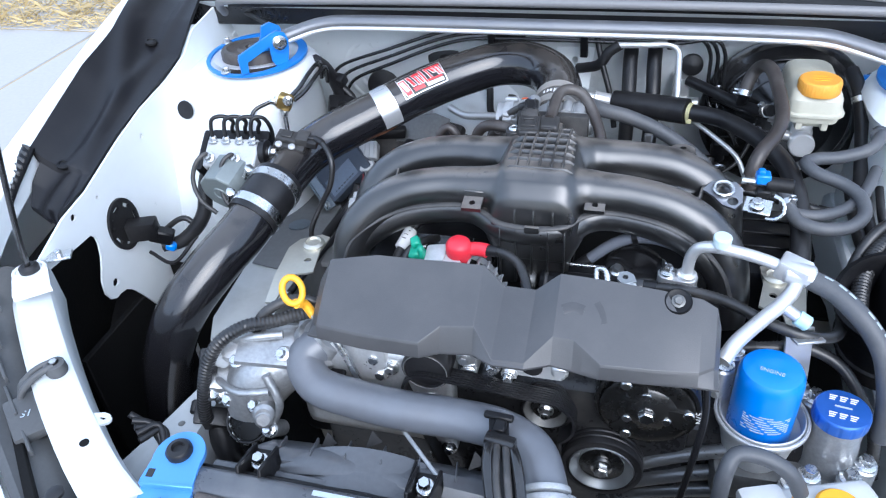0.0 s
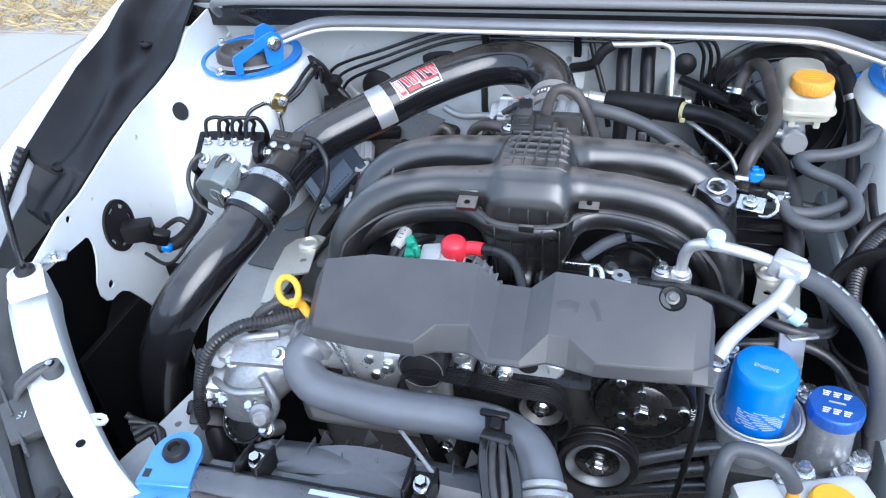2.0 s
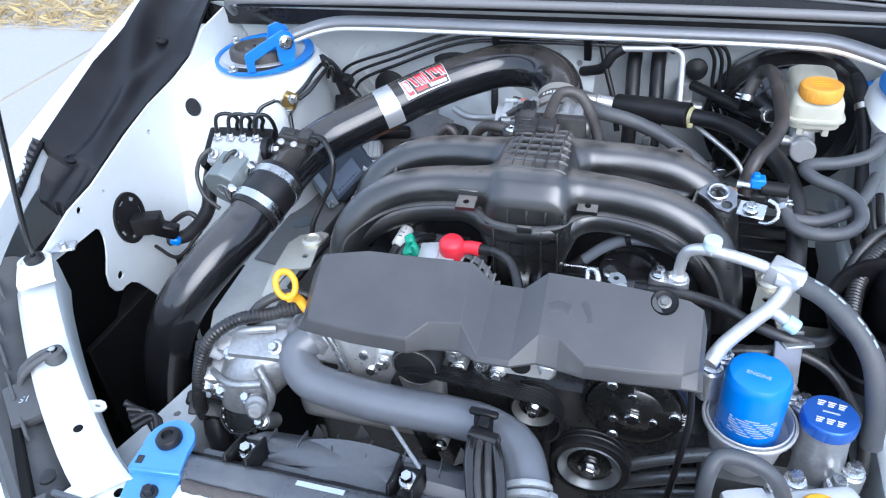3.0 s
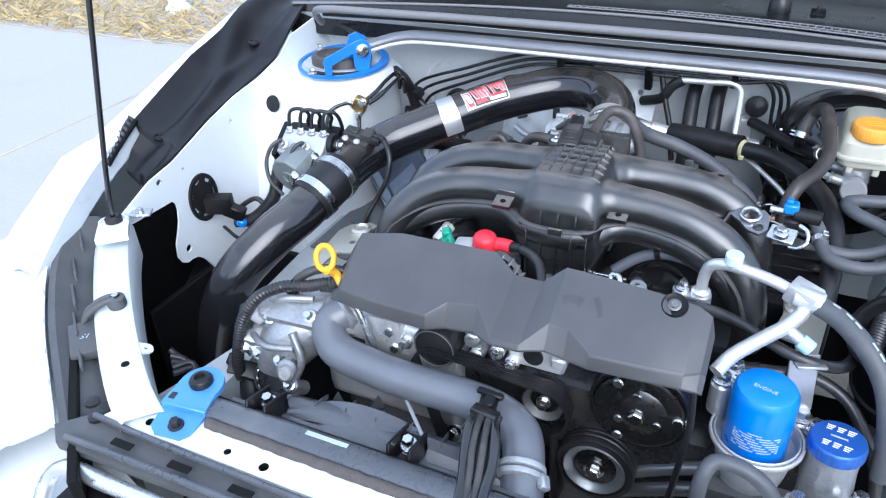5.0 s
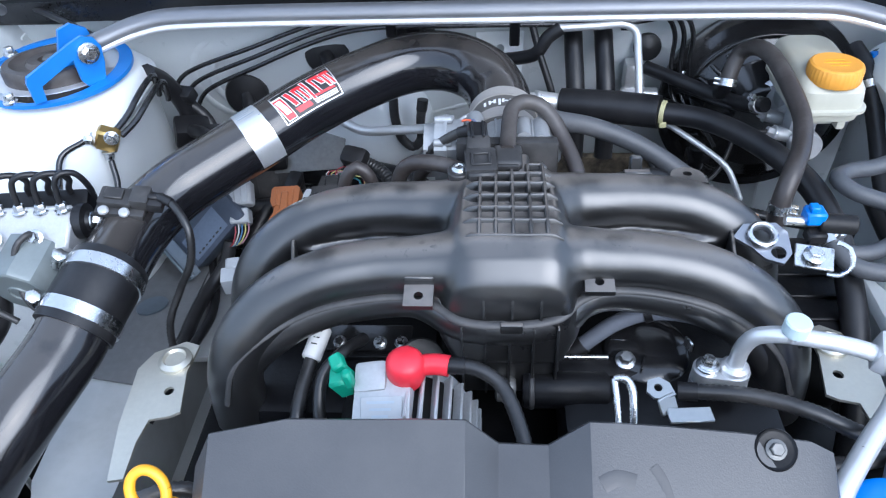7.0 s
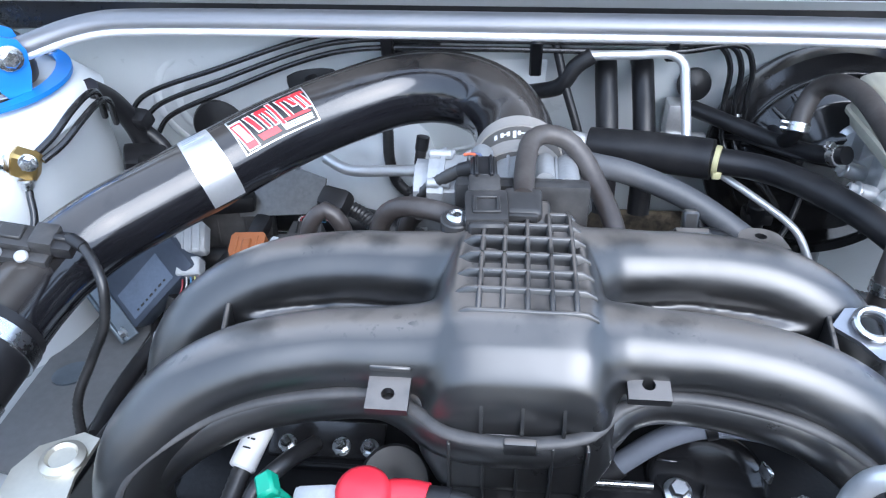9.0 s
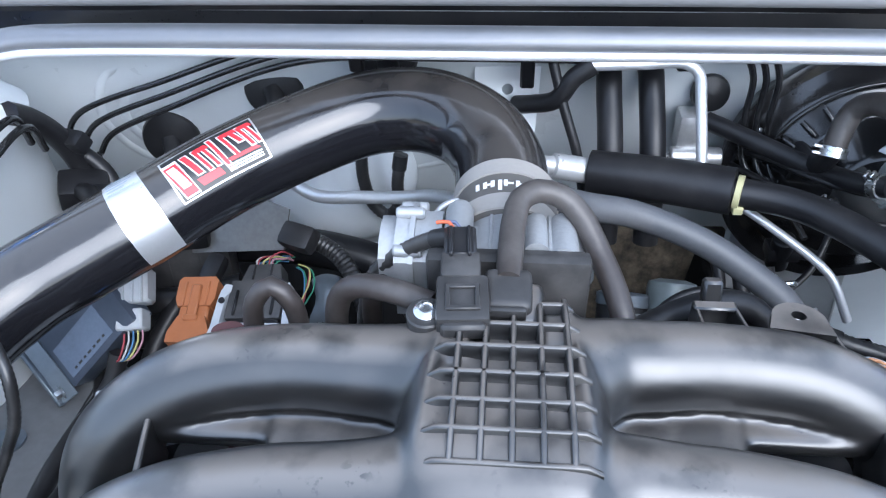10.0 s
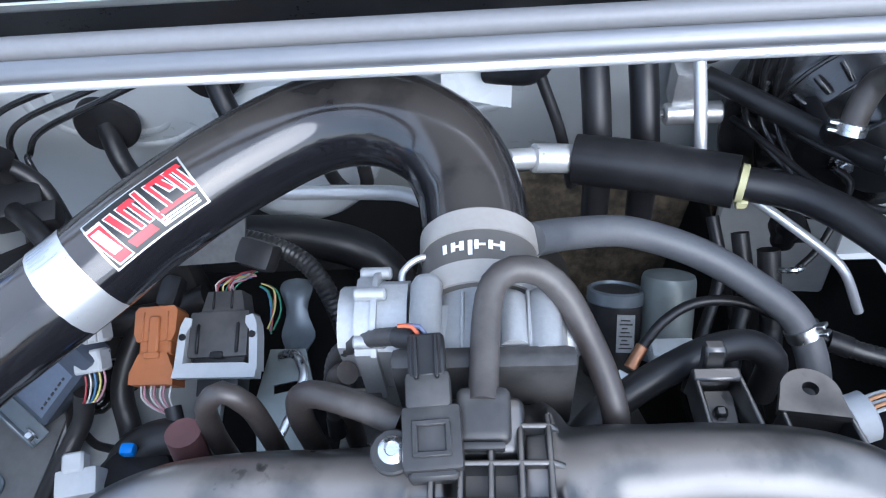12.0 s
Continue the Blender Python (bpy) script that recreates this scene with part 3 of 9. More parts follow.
rows = []
for k in range(41):
    x = -0.76 + 1.44 * k / 40
    y = lip_y(x)
    rows.append([Vector((x, q, z)) for q, z in ((0.478, 1.070), (0.484, 1.040), (max(0.49, y - 0.02), 1.034), (y - 0.004, 1.040), (y, 1.094), (y + 0.003, 1.0985), (y + 0.010, 1.100), (y + 0.05, 1.103), (y + 0.09, 1.110), (y + 0.10, 1.106), (y + 0.16, 1.118), (0.88, 1.14))])
part("cowl_panel", Shape().grid(rows, thick=(0, 0, 0.003)), COWL, car, "black plastic cowl panel below the windscreen")
part("cowl_lip", Shape().tube([(x, lip_y(x) - 0.0015, 1.0985) for x in np.linspace(-0.75, 0.67, 30)], 0.0032, 8, 0.02), GREYSTRIP, car, "grey front lip of the cowl panel", 60)
for side, x in ((-1, -0.745), (1, 0.685)):
    part("bonnet_hinge", Shape().box((0.010, 0.075, 0.10), pose(x, 0.56, 1.045, 8, 0, 0), 0.003).box((0.045, 0.06, 0.008), pose(x - side * 0.018, 0.55, 1.00, 8, 0, 0), 0.002), WHITE, car, "white bonnet hinge bracket")
rows = []
for k in range(13):
    x = -0.86 + 1.66 * k / 12
    s = 0.07 * abs((x + 0.03) / 0.8) ** 2
    rows.append([Vector((x, 0.92 - s, 1.15)), Vector((x, 0.90 - s, 1.22)), Vector((x, 0.72 - s * 0.8, 1.62)), Vector((x, 0.50 - 0.6 * s, 2.0)), Vector((x, 0.485 - 0.6 * s, 2.02))])
# Unseen pad added so the bonnet reflects dark in the intake tube.
pad_rows = []
for k in range(11):
    x = -0.70 + 1.34 * k / 10
    s = 0.07 * abs((x + 0.03) / 0.8) ** 2
    pad_rows.append([Vector((x, q - s - 0.03, z)) for q, z in ((0.890, 1.24), (0.862, 1.26), (0.71, 1.60), (0.545, 1.88), (0.555, 1.90))])
part("bonnet_pad", Shape().grid(pad_rows, thick=(0, -0.012, -0.006)), LINER, car, "unseen black pad added to darken the bonnet's reflection")
part("bonnet", Shape().grid(rows, thick=(0, -0.02, -0.02)), WHITE, car, "white bonnet held open above the bay")
# Black panel added where the lower firewall lies in shade.
part("bulkhead_panel", Shape().box((0.86, 0.012, 0.52), pose(-0.05, 0.66, 0.465, -14, 0, 0), 0.004), LINER, car, "black panel for the shade low on the firewall")
part("subframe", Shape().box((0.80, 0.30, 0.05), (-0.02, 0.0, 0.30), 0.012), PLASTIC, car, "black front subframe")
for x in (-0.825, 0.765):
    wheel = part("wheel", Shape().lathe((x - 0.09, 0.22, 0.325), (1, 0, 0), [(0.19, 0), (0.215, 0.01), (0.215, 0.17), (0.19, 0.18)], 40), ALU, car, "alloy front wheel")
    part("tyre", Shape().lathe((x - 0.1, 0.22, 0.325), (1, 0, 0), [(0.216, 0.02), (0.29, 0.005), (0.318, 0.03), (0.324, 0.06), (0.324, 0.14), (0.318, 0.17), (0.29, 0.195), (0.216, 0.18)], 48), RUBBER, wheel, "black rubber tyre")
# Black panels added to give the shade low in the bay.
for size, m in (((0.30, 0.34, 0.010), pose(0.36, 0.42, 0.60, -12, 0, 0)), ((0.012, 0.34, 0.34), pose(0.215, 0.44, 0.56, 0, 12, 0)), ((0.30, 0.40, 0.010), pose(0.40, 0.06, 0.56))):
    part("bay_shade_panel", Shape().box(size, m, 0.003), SHADEBLACK, car, "added black panel for the shade low in the bay")
SPECKLED = material("speckled brown insulation", (0.075, 0.060, 0.042), 0.9, 0, 0.9, 130, 40, 0.9, 0, (0.22, 0.18, 0.12), 0.5)
part("bulkhead_panel", Shape().box((0.30, 0.014, 0.40), pose(0.130, 0.545, 0.555, -14, 0, 0), 0.006), SPECKLED, car, "speckled brown insulation low on the firewall")
part("toe_board", Shape().box((0.15, 0.012, 0.36), pose(0.345, 0.548, 0.64, -10, 0, -6), 0.005), DIRTYSHADEWHITE, car, "white lower bulkhead panel")
# One more black panel added for shade, below the loom connectors.
part("bay_shade_panel", Shape().box((0.25, 0.24, 0.010), pose(-0.275, 0.36, 0.715), 0.003), SHADEBLACK, car, "added black panel for the shade low in the bay")


def wall_y(z):
    rows_ = ((1.082, 0.468), (1.06, 0.488), (1.02, 0.525), (0.97, 0.552), (0.90, 0.565), (0.80, 0.60), (0.70, 0.66))
    for (z0, y0), (z1, y1) in zip(rows_, rows_[1:]):
        if z1 <= z <= z0:
            return y0 + (y1 - y0) * (z0 - z) / (z0 - z1)
    return 0.66


# pressed beads and the seam in the firewall
for cx_, cz_, r_ in ((-0.392, 0.905, 0.088), (-0.392, 0.905, 0.060)):
    part("pressed_bead", Shape().tube([(cx_ + r_ * math.cos(a), wall_y(cz_ + r_ * math.sin(a)) + 0.0005, cz_ + r_ * math.sin(a)) for a in np.linspace(0, 2 * math.pi, 41)], 0.007, 10, 0.012, flat=0.45, up=(0, 1, 0.2), ends=False), WHITE, car, "pressed ring in the firewall", 60)
part("pressed_bead", Shape().tube([(x, wall_y(z) - 0.001, z) for x, z in ((-0.30, 0.83), (-0.22, 0.845), (-0.14, 0.83), (-0.06, 0.85), (0.02, 0.87))], 0.006, 10, 0.01, flat=0.5, up=(0, 1, 0.3)), WHITE, car, "pressed bead in the firewall", 60)
part("tunnel_swelling", Shape().lathe((-0.205, 0.575, 0.835), (0.05, -1, 0.35), [(0.095, -0.03), (0.092, 0.02), (0.080, 0.045), (0.060, 0.062), (0.035, 0.072), (0.014, 0.075), (0.012, 0.073), (0.0, 0.073)], 44), WHITE, car, "white pressed dome over the gearbox tunnel", 60)
woods = Shape()
wr = random.Random(11)
for k in range(520):
    ang = wr.uniform(-2.6, 2.6)
    dist = wr.uniform(42, 60)
    cx_, cy_ = dist * math.sin(ang), -dist * math.cos(ang)
    h = 3.2 + 2.6 * (math.sin(ang * 7) + math.sin(ang * 17 + 1)) * 0.5 + wr.uniform(-1, 1)
    z0, r = wr.uniform(0.0, max(0.5, h)), wr.uniform(1.0, 2.2)
    vs = [Vector((wr.gauss(0, 1), wr.gauss(0, 1), wr.gauss(0, 1))).normalized() * r * wr.uniform(0.7, 1.1) + Vector((cx_, cy_, z0)) for _ in range(9)]
    woods.faces(vs, [(i_, (i_ + 1) % 9, (i_ + 3) % 9) for i_ in range(9)] + [(i_, (i_ + 2) % 9, (i_ + 5) % 9) for i_ in range(9)])
solid("far_woods", woods, material("far foliage", (0.045, 0.06, 0.03), 0.9, 0, 0.4, 2, 0.3, 0.0), "dark far line of trees at the horizon", "trees", kind="stuff")

# ---- strut tower bar ----
bar = thing("strut_tower_bar", "polished aluminium strut bar with blue anodised end brackets", "strut bar", (-0.03, 0.39, 1.03))
BAR = [(-0.524, 0.352, 1.053), (-0.495, 0.366, 1.061), (-0.46, 0.380, 1.071), (-0.425, 0.388, 1.077), (-0.38, 0.39, 1.079), (-0.03, 0.39, 1.080), (0.345, 0.39, 1.078), (0.39, 0.387, 1.076), (0.425, 0.378, 1.070), (0.47, 0.362, 1.060), (0.505, 0.350, 1.052)]
part("bar", Shape().tube(BAR, 0.0130, 20, 0.01, flat=0.85), SATIN, bar, "satin oval aluminium bar", 60)
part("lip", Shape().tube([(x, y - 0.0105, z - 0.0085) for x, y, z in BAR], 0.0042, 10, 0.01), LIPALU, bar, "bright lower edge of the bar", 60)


def bar_bracket(side, cx):
    """Mounting ring on the tower, an arched front upright and a rear plate that hold the bar's end."""
    top = Matrix.Translation((cx, 0.37, 1.0225)) @ pose(0, 0, 0, 4.5, 0, 0)
    outer = [(x + 0.012 * side * max(0, x * side) / 0.09, y) for x, y in circle(0, 0, 0.088, 44)]
    ring = part("bracket", Shape().prism(outer, 0.005, top, [circle(0, 0, 0.0815, 40)]), BLUEANO, bar, "blue anodised mounting ring and uprights")
    u = Vector((0.70 * side, 0.72, 0)).normalized()
    w = Vector((-0.72 * side, 0.70, 0)).normalized()
    arch = [(-0.006, 0), (0.007, 0), (0.008, 0.018), (0.052, 0.036), (0.053, 0.008), (0.058, 0), (0.080, 0), (0.086, 0.022), (0.088, 0.042), (0.083, 0.054), (0.070, 0.060), (0.056, 0.056), (-0.004, 0.033), (-0.007, 0.026)]
    plate = [(0.046, 0), (0.090, 0), (0.094, 0.030), (0.088, 0.052), (0.072, 0.062), (0.056, 0.058), (0.048, 0.034)]
    base = Vector((cx + side * 0.024, 0.286, 1.018))
    part("upright", Shape().prism(arch, 0.006, frame_at(base, u, (0, 0.03, 1))), BLUEANO, ring)
    part("upright", Shape().prism(plate, 0.006, frame_at(base + w * 0.036 + Vector((0, 0, 0.003)), u, (0, 0.03, 1))), BLUEANO, ring)
    p = base + u * 0.070 - w * 0.001 + Vector((0, 0, 0.040))
    part("washer", Shape().lathe(p, -w, [(0.0125, 0), (0.0125, 0.002), (0.011, 0.003), (0, 0.003)], 22), STEEL, bar)
    part("bolt", Shape().hexbolt(p - w * 0.003, -w, 0.0085, 0.008), STEEL, bar, "zinc plated bolt")
    for a in (0.9, 2.7, 4.5):
        part("stud_nut", Shape().hexbolt((cx + 0.081 * math.cos(a), 0.37 + 0.081 * math.sin(a), 1.0225 + 0.0064 * math.sin(a)), (0, 0, 1), 0.006, 0.011), STEEL, bar)


bar_bracket(1, -0.575)
bar_bracket(-1, 0.565)
for x in (-0.575, 0.565):
    mount = thing("strut_mount", "dusty black rubber strut top mount inside the tower", "strut mount", (x, 0.37, 0.98))
    part("rubber", Shape().lathe((x, 0.37, 0.985), (0, 0.08, 1), [(0.058, 0), (0.060, 0.020), (0.061, 0.044), (0.058, 0.049), (0.050, 0.050), (0.045, 0.046), (0.032, 0.045), (0.028, 0.050), (0.016, 0.050), (0.014, 0.042), (0.0, 0.042)], 44), BROWNHOSE, mount, smooth=40)
    part("shim", Shape().lathe((x, 0.37, 1.0145), (0, 0.08, 1), [(0.0625, 0), (0.0740, 0.0004), (0.0740, 0.0016), (0.0625, 0.0012)], 44), LIPALU, mount, "pale ring round the mount")
    part("nut", Shape().hexbolt((x, 0.37, 1.026), (0, 0, 1), 0.009, 0.012), DARKALU, mount)

# ---- cold air intake ----
intake = thing("intake_pipe", "gloss black aftermarket intake tube with silver hose clamps", "intake pipe", (-0.25, 0.30, 0.85))
PIPE_R = 0.0375
TBC_R = 0.0395
UPPER = [(-0.426, 0.095, 0.912), (-0.422, 0.14, 0.918), (-0.412, 0.185, 0.924), (-0.385, 0.225, 0.936), (-0.345, 0.256, 0.950), (-0.301, 0.286, 0.965), (-0.244, 0.332, 0.983), (-0.180, 0.378, 0.996), (-0.12, 0.404, 1.006), (-0.070, 0.402, 1.008), (-0.030, 0.376, 1.004), (-0.010, 0.335, 0.998), (-0.004, 0.290, 0.993)]
LOWER = [(-0.437, 0.062, 0.905), (-0.447, 0.02, 0.885), (-0.476, -0.05, 0.856), (-0.511, -0.100, 0.81), (-0.541, -0.126, 0.74), (-0.565, -0.138, 0.64), (-0.585, -0.140, 0.52)]
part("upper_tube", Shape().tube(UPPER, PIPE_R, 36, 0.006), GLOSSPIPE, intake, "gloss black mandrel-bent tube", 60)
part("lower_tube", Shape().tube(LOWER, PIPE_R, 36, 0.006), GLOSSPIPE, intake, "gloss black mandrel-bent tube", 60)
coupler = part("coupler", Shape().tube([(-0.4262, 0.106, 0.916), (-0.429, 0.088, 0.912), (-0.438, 0.056, 0.900), (-0.4445, 0.033, 0.8905)], 0.0413, 36, 0.006), RUBBER, intake, "black silicone coupler", 60)


def clamp(at, axis, r, parent, width=0.012, screw=(0, 0, 1)):
    s = Shape()
    ax = Vector(axis).normalized()
    o = Vector(at) - ax * width / 2
    s.lathe(o, ax, [(r, 0), (r + 0.0012, 0.0003), (r + 0.0012, width - 0.0003), (r, width)], 36)
    c = part("clamp", s, STEEL, parent, "silver worm-drive hose clamp", 50)
    side = Vector(screw) - ax * Vector(screw).dot(ax)
    side.normalize()
    t = ax.cross(side)
    p = Vector(at) + side * (r + 0.006)
    part("screw", Shape().rod(p - t * 0.012, p + t * 0.012, 0.0055, 10).lathe(p + t * 0.012, t, [(0.0075, 0), (0.0075, 0.005), (0.006, 0.006)], 6), STEEL, c)
    return c


clamp((-0.4285, 0.090, 0.9125), (0.12, 1, 0.24), 0.0418, intake, 0.015, (-1, -0.2, 0.6))
clamp((-0.4405, 0.047, 0.8965), (0.26, 1, 0.40), 0.0418, intake, 0.015, (-1, -0.2, 0.5))
TB_O, TB_AX = Vector((-0.002, 0.237, 0.9865)), Vector((-0.02, 1, 0.12)).normalized()
tbc = part("throttle_coupler", Shape().lathe(TB_O, TB_AX, [(0.034, 0), (TBC_R - 0.001, 0.001), (TBC_R - 0.0006, 0.056), (0.0375, 0.057)], 44), GREYBAND, intake, "grey-brown throttle coupler", 50)
for s in (0.001, 0.039):
    part("band", Shape().lathe(TB_O + TB_AX * s, TB_AX, [(TBC_R - 0.0005, 0), (TBC_R + 0.0006, 0.0003), (TBC_R + 0.0006, 0.0157), (TBC_R - 0.0005, 0.016)], 44), COUPBAND, tbc, "wide satin clamp band")

# ---- intake manifold ----
manifold = thing("intake_manifold", "dusty black plastic intake manifold with four curved runners", "manifold", (0, 0.06, 0.90))
RUN_R = 0.0265
runners = {
    "fl": [(-0.02, 0.034, 0.984), (-0.06, 0.032, 0.985), (-0.12, 0.028, 0.985), (-0.175, 0.018, 0.978), (-0.215, 0.006, 0.96), (-0.245, -0.008, 0.93), (-0.26, -0.018, 0.89), (-0.262, -0.024, 0.83)],
    "fr": [(0.02, 0.038, 0.984), (0.06, 0.042, 0.985), (0.12, 0.040, 0.984), (0.175, 0.034, 0.975), (0.215, 0.026, 0.956), (0.245, 0.018, 0.924), (0.258, 0.010, 0.88), (0.262, 0.006, 0.82)],
    "rl": [(-0.02, 0.110, 0.987), (-0.06, 0.114, 0.987), (-0.12, 0.116, 0.987), (-0.175, 0.113, 0.980), (-0.215, 0.104, 0.965), (-0.245, 0.09, 0.94), (-0.262, 0.08, 0.90), (-0.265, 0.07, 0.84)],
    "rr": [(0.02, 0.118, 0.987), (0.06, 0.126, 0.987), (0.12, 0.130, 0.987), (0.18, 0.128, 0.980), (0.22, 0.12, 0.962), (0.245, 0.115, 0.93), (0.255, 0.11, 0.88), (0.26, 0.105, 0.82)],
}
# plenum: rear to front (y, half width, top of the ribs, depth of the cells)
PLEN = ((-0.012, 0.050, 0.982, 0.0), (-0.007, 0.056, 0.998, 0.0), (0.006, 0.060, 1.013, 0.0), (0.022, 0.062, 1.023, 0.0), (0.042, 0.062, 1.028, 0.003), (0.068, 0.060, 1.0295, 0.006), (0.10, 0.057, 1.0295, 0.011), (0.135, 0.053, 1.025, 0.014), (0.158, 0.048, 1.016, 0.016), (0.172, 0.044, 0.995, 0.008))


def plen(y):
    for a, b in zip(PLEN, PLEN[1:]):
        if a[0] <= y <= b[0]:
            u = (y - a[0]) / (b[0] - a[0])
            return [p + (q - p) * u for p, q in zip(a[1:], b[1:])]
    return [0.036, 0.99, 0.006]


def moulding(parts_r, grow):
    """Runners, plenum and the web between them, still as overlapping solids."""
    s = Shape()
    for pts in runners.values():
        s.tube([(*pts[0], 0.036), ((pts[0][0] * 2 + pts[1][0]) / 3 * 1.25, pts[0][1], pts[0][2], 0.035), (pts[1][0] * 1.05, pts[1][1], pts[1][2], 0.030), ((pts[1][0] + pts[2][0]) / 2, (pts[1][1] + pts[2][1]) / 2, (pts[1][2] + pts[2][2]) / 2, RUN_R + 0.0012), *[(*p, RUN_R) for p in pts[2:]]], RUN_R, 32, 0.006, up=(0, 0.3, 1))
    rows = []
    for j in range(41):
        y = -0.012 + 0.184 * j / 40
        w, zt, depth = plen(y)
        ring = []
        for k in range(33):
            u = -1 + 2 * k / 32
            e = max(0.0, 1 - abs(u) ** 7.0)
            cell = depth * min(1.0, max(0.0, (0.68 - abs(u)) * 14))
            ring.append(Vector((w * u * (1 + 0.10 * (1 - e)), y, 0.93 + (zt - 0.93) * e ** 0.5 - cell)))
        ring += [Vector((w * 0.9, y, 0.90)), Vector((-w * 0.9, y, 0.90))]
        rows.append(ring + ring[:1])
    s.grid(rows)
    s.bm.faces.new([s.bm.verts.new(v) for v in rows[0][:-1]])
    s.bm.faces.new([s.bm.verts.new(v) for v in reversed(rows[-1][:-1])])
    bmesh.ops.remove_doubles(s.bm, verts=s.bm.verts, dist=0.0001)
    for sx in (-1, 1):
        s.box((0.105, 0.105, 0.014), (sx * 0.087, 0.072 + 0.008 * sx, 0.960), 0.002)
        for y in (0.0495 + 0.0075 * sx, 0.0975 + 0.0075 * sx):
            s.box((0.085, 0.024, 0.012), (sx * 0.165, y, 0.958), 0.002)
    bmesh.ops.recalc_face_normals(s.bm, faces=s.bm.faces)
    return s


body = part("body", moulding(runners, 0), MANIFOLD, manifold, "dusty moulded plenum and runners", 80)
vox = body.modifiers.new("fuse", "REMESH")
vox.mode, vox.voxel_size, vox.use_smooth_shade = "VOXEL", 0.0026, True
relax = body.modifiers.new("fillet", "SMOOTH")
relax.factor, relax.iterations = 0.5, 10
# raised grid of ribs on the plenum
def rib_top(x, y):
    w, zt, depth = plen(y)
    u = abs(x - 0.003) / w
    return zt + 0.0004 - 0.007 * max(0.0, u - 0.55), depth


for k, x in enumerate((-0.0265, -0.0118, 0.0035, 0.0188, 0.0335)):
    rows = []
    for j in range(17):
        y = 0.028 + ((0.122 if k == 0 else 0.150) - 0.028) * j / 16
        top, depth = rib_top(x, y)
        rows.append([Vector((x + dx, y, top + dz)) for dx, dz in ((-0.0024, -depth - 0.008), (-0.0017, -0.0009), (-0.0009, 0), (0.0009, 0), (0.0017, -0.0009), (0.0024, -depth - 0.008))])
    part("rib", Shape().grid(rows), MANIFOLD, manifold, smooth=60)
for y, x0, x1 in ((0.028, -0.042, 0.047), (0.045, -0.042, 0.047), (0.0625, -0.042, 0.046), (0.081, -0.042, 0.045), (0.100, -0.040, 0.043), (0.120, -0.038, 0.041), (0.142, -0.012, 0.039)):
    rows = []
    for j in range(13):
        x = x0 + (x1 - x0) * j / 12
        top, depth = rib_top(x, y)
        end = 0.004 * (j in (0, 12))
        rows.append([Vector((x, y + dy, top + dz - end)) for dy, dz in ((-0.0024, -depth - 0.008), (-0.0017, -0.0009), (-0.0009, 0), (0.0009, 0), (0.0017, -0.0009), (0.0024, -depth - 0.008))])
    part("rib", Shape().grid(rows), MANIFOLD, manifold, smooth=60)
# the seam that runs along the front runner, and the lower half under it
SEAM = [(-0.262, -0.048, 0.88), (-0.250, -0.036, 0.920), (-0.215, -0.020, 0.948), (-0.175, -0.007, 0.964), (-0.12, 0.002, 0.971), (-0.085, 0.003, 0.971), (-0.062, -0.006, 0.967), (-0.045, -0.016, 0.962), (0.0, -0.020, 0.960), (0.045, -0.012, 0.962), (0.062, 0.004, 0.967), (0.085, 0.013, 0.971), (0.12, 0.013, 0.971), (0.175, 0.006, 0.962), (0.215, -0.002, 0.942), (0.245, -0.010, 0.912), (0.262, -0.018, 0.87)]
part("seam_flange", Shape().tube(SEAM, 0.0042, 10, 0.006, flat=0.55), DUSTYBLACK, manifold, "welded seam along the runners", 60)
LOWER_HALF = [(x, y + 0.022, z - 0.018) for x, y, z in SEAM]
part("lower_half", Shape().tube(LOWER_HALF, 0.021, 20, 0.006), MANIFOLD, manifold, "lower half of the front runner", 60)
part("plenum_base", Shape().box((0.098, 0.175, 0.10), (0.0, 0.078, 0.905), 0.010, 2), MANIFOLD, manifold)
for k in range(3):
    x = -0.021 + 0.025 * k
    part("front_rib", Shape().prism([(-0.017, 0.962), (0.0, 0.962), (0.004, 1.006), (-0.004, 1.000), (-0.010, 0.985), (-0.018, 0.968)], 0.0022, frame_at((x, 0, 0), (0, 1, 0), (0, 0, 1))), MANIFOLD, manifold)
for k in range(5):
    part("lower_rib", Shape().box((0.0022, 0.010, 0.088), (-0.042 + 0.0215 * k, -0.012, 0.908), 0.0006), MANIFOLD, manifold)
part("seam_latch", Shape().box((0.020, 0.006, 0.010), (0.002, -0.022, 0.959), 0.002, 2), MANIFOLD, manifold)
for x, y in ((-0.079, -0.008), (0.079, 0.0115)):
    ear = part("ear", Shape().prism([(-0.013, -0.012), (0.013, -0.012), (0.013, 0.014), (-0.013, 0.014)], 0.006, pose(x, y, 0.985, 12, 0, 0), [circle(0, -0.001, 0.0042, 14)]), MANIFOLD, manifold, "moulded mounting lug")
    part("ear_wall", Shape().box((0.026, 0.003, 0.018), pose(x, y + 0.014, 0.986, 12, 0, 0), 0.0008), MANIFOLD, ear)
for x, y in ((-0.205, 0.055), (0.212, 0.078)):
    part("gusset", Shape().box((0.004, 0.062, 0.040), pose(x, y, 0.955, 0, 0, 12 if x < 0 else -10), 0.001), MANIFOLD, manifold, "moulded gusset between the runners")

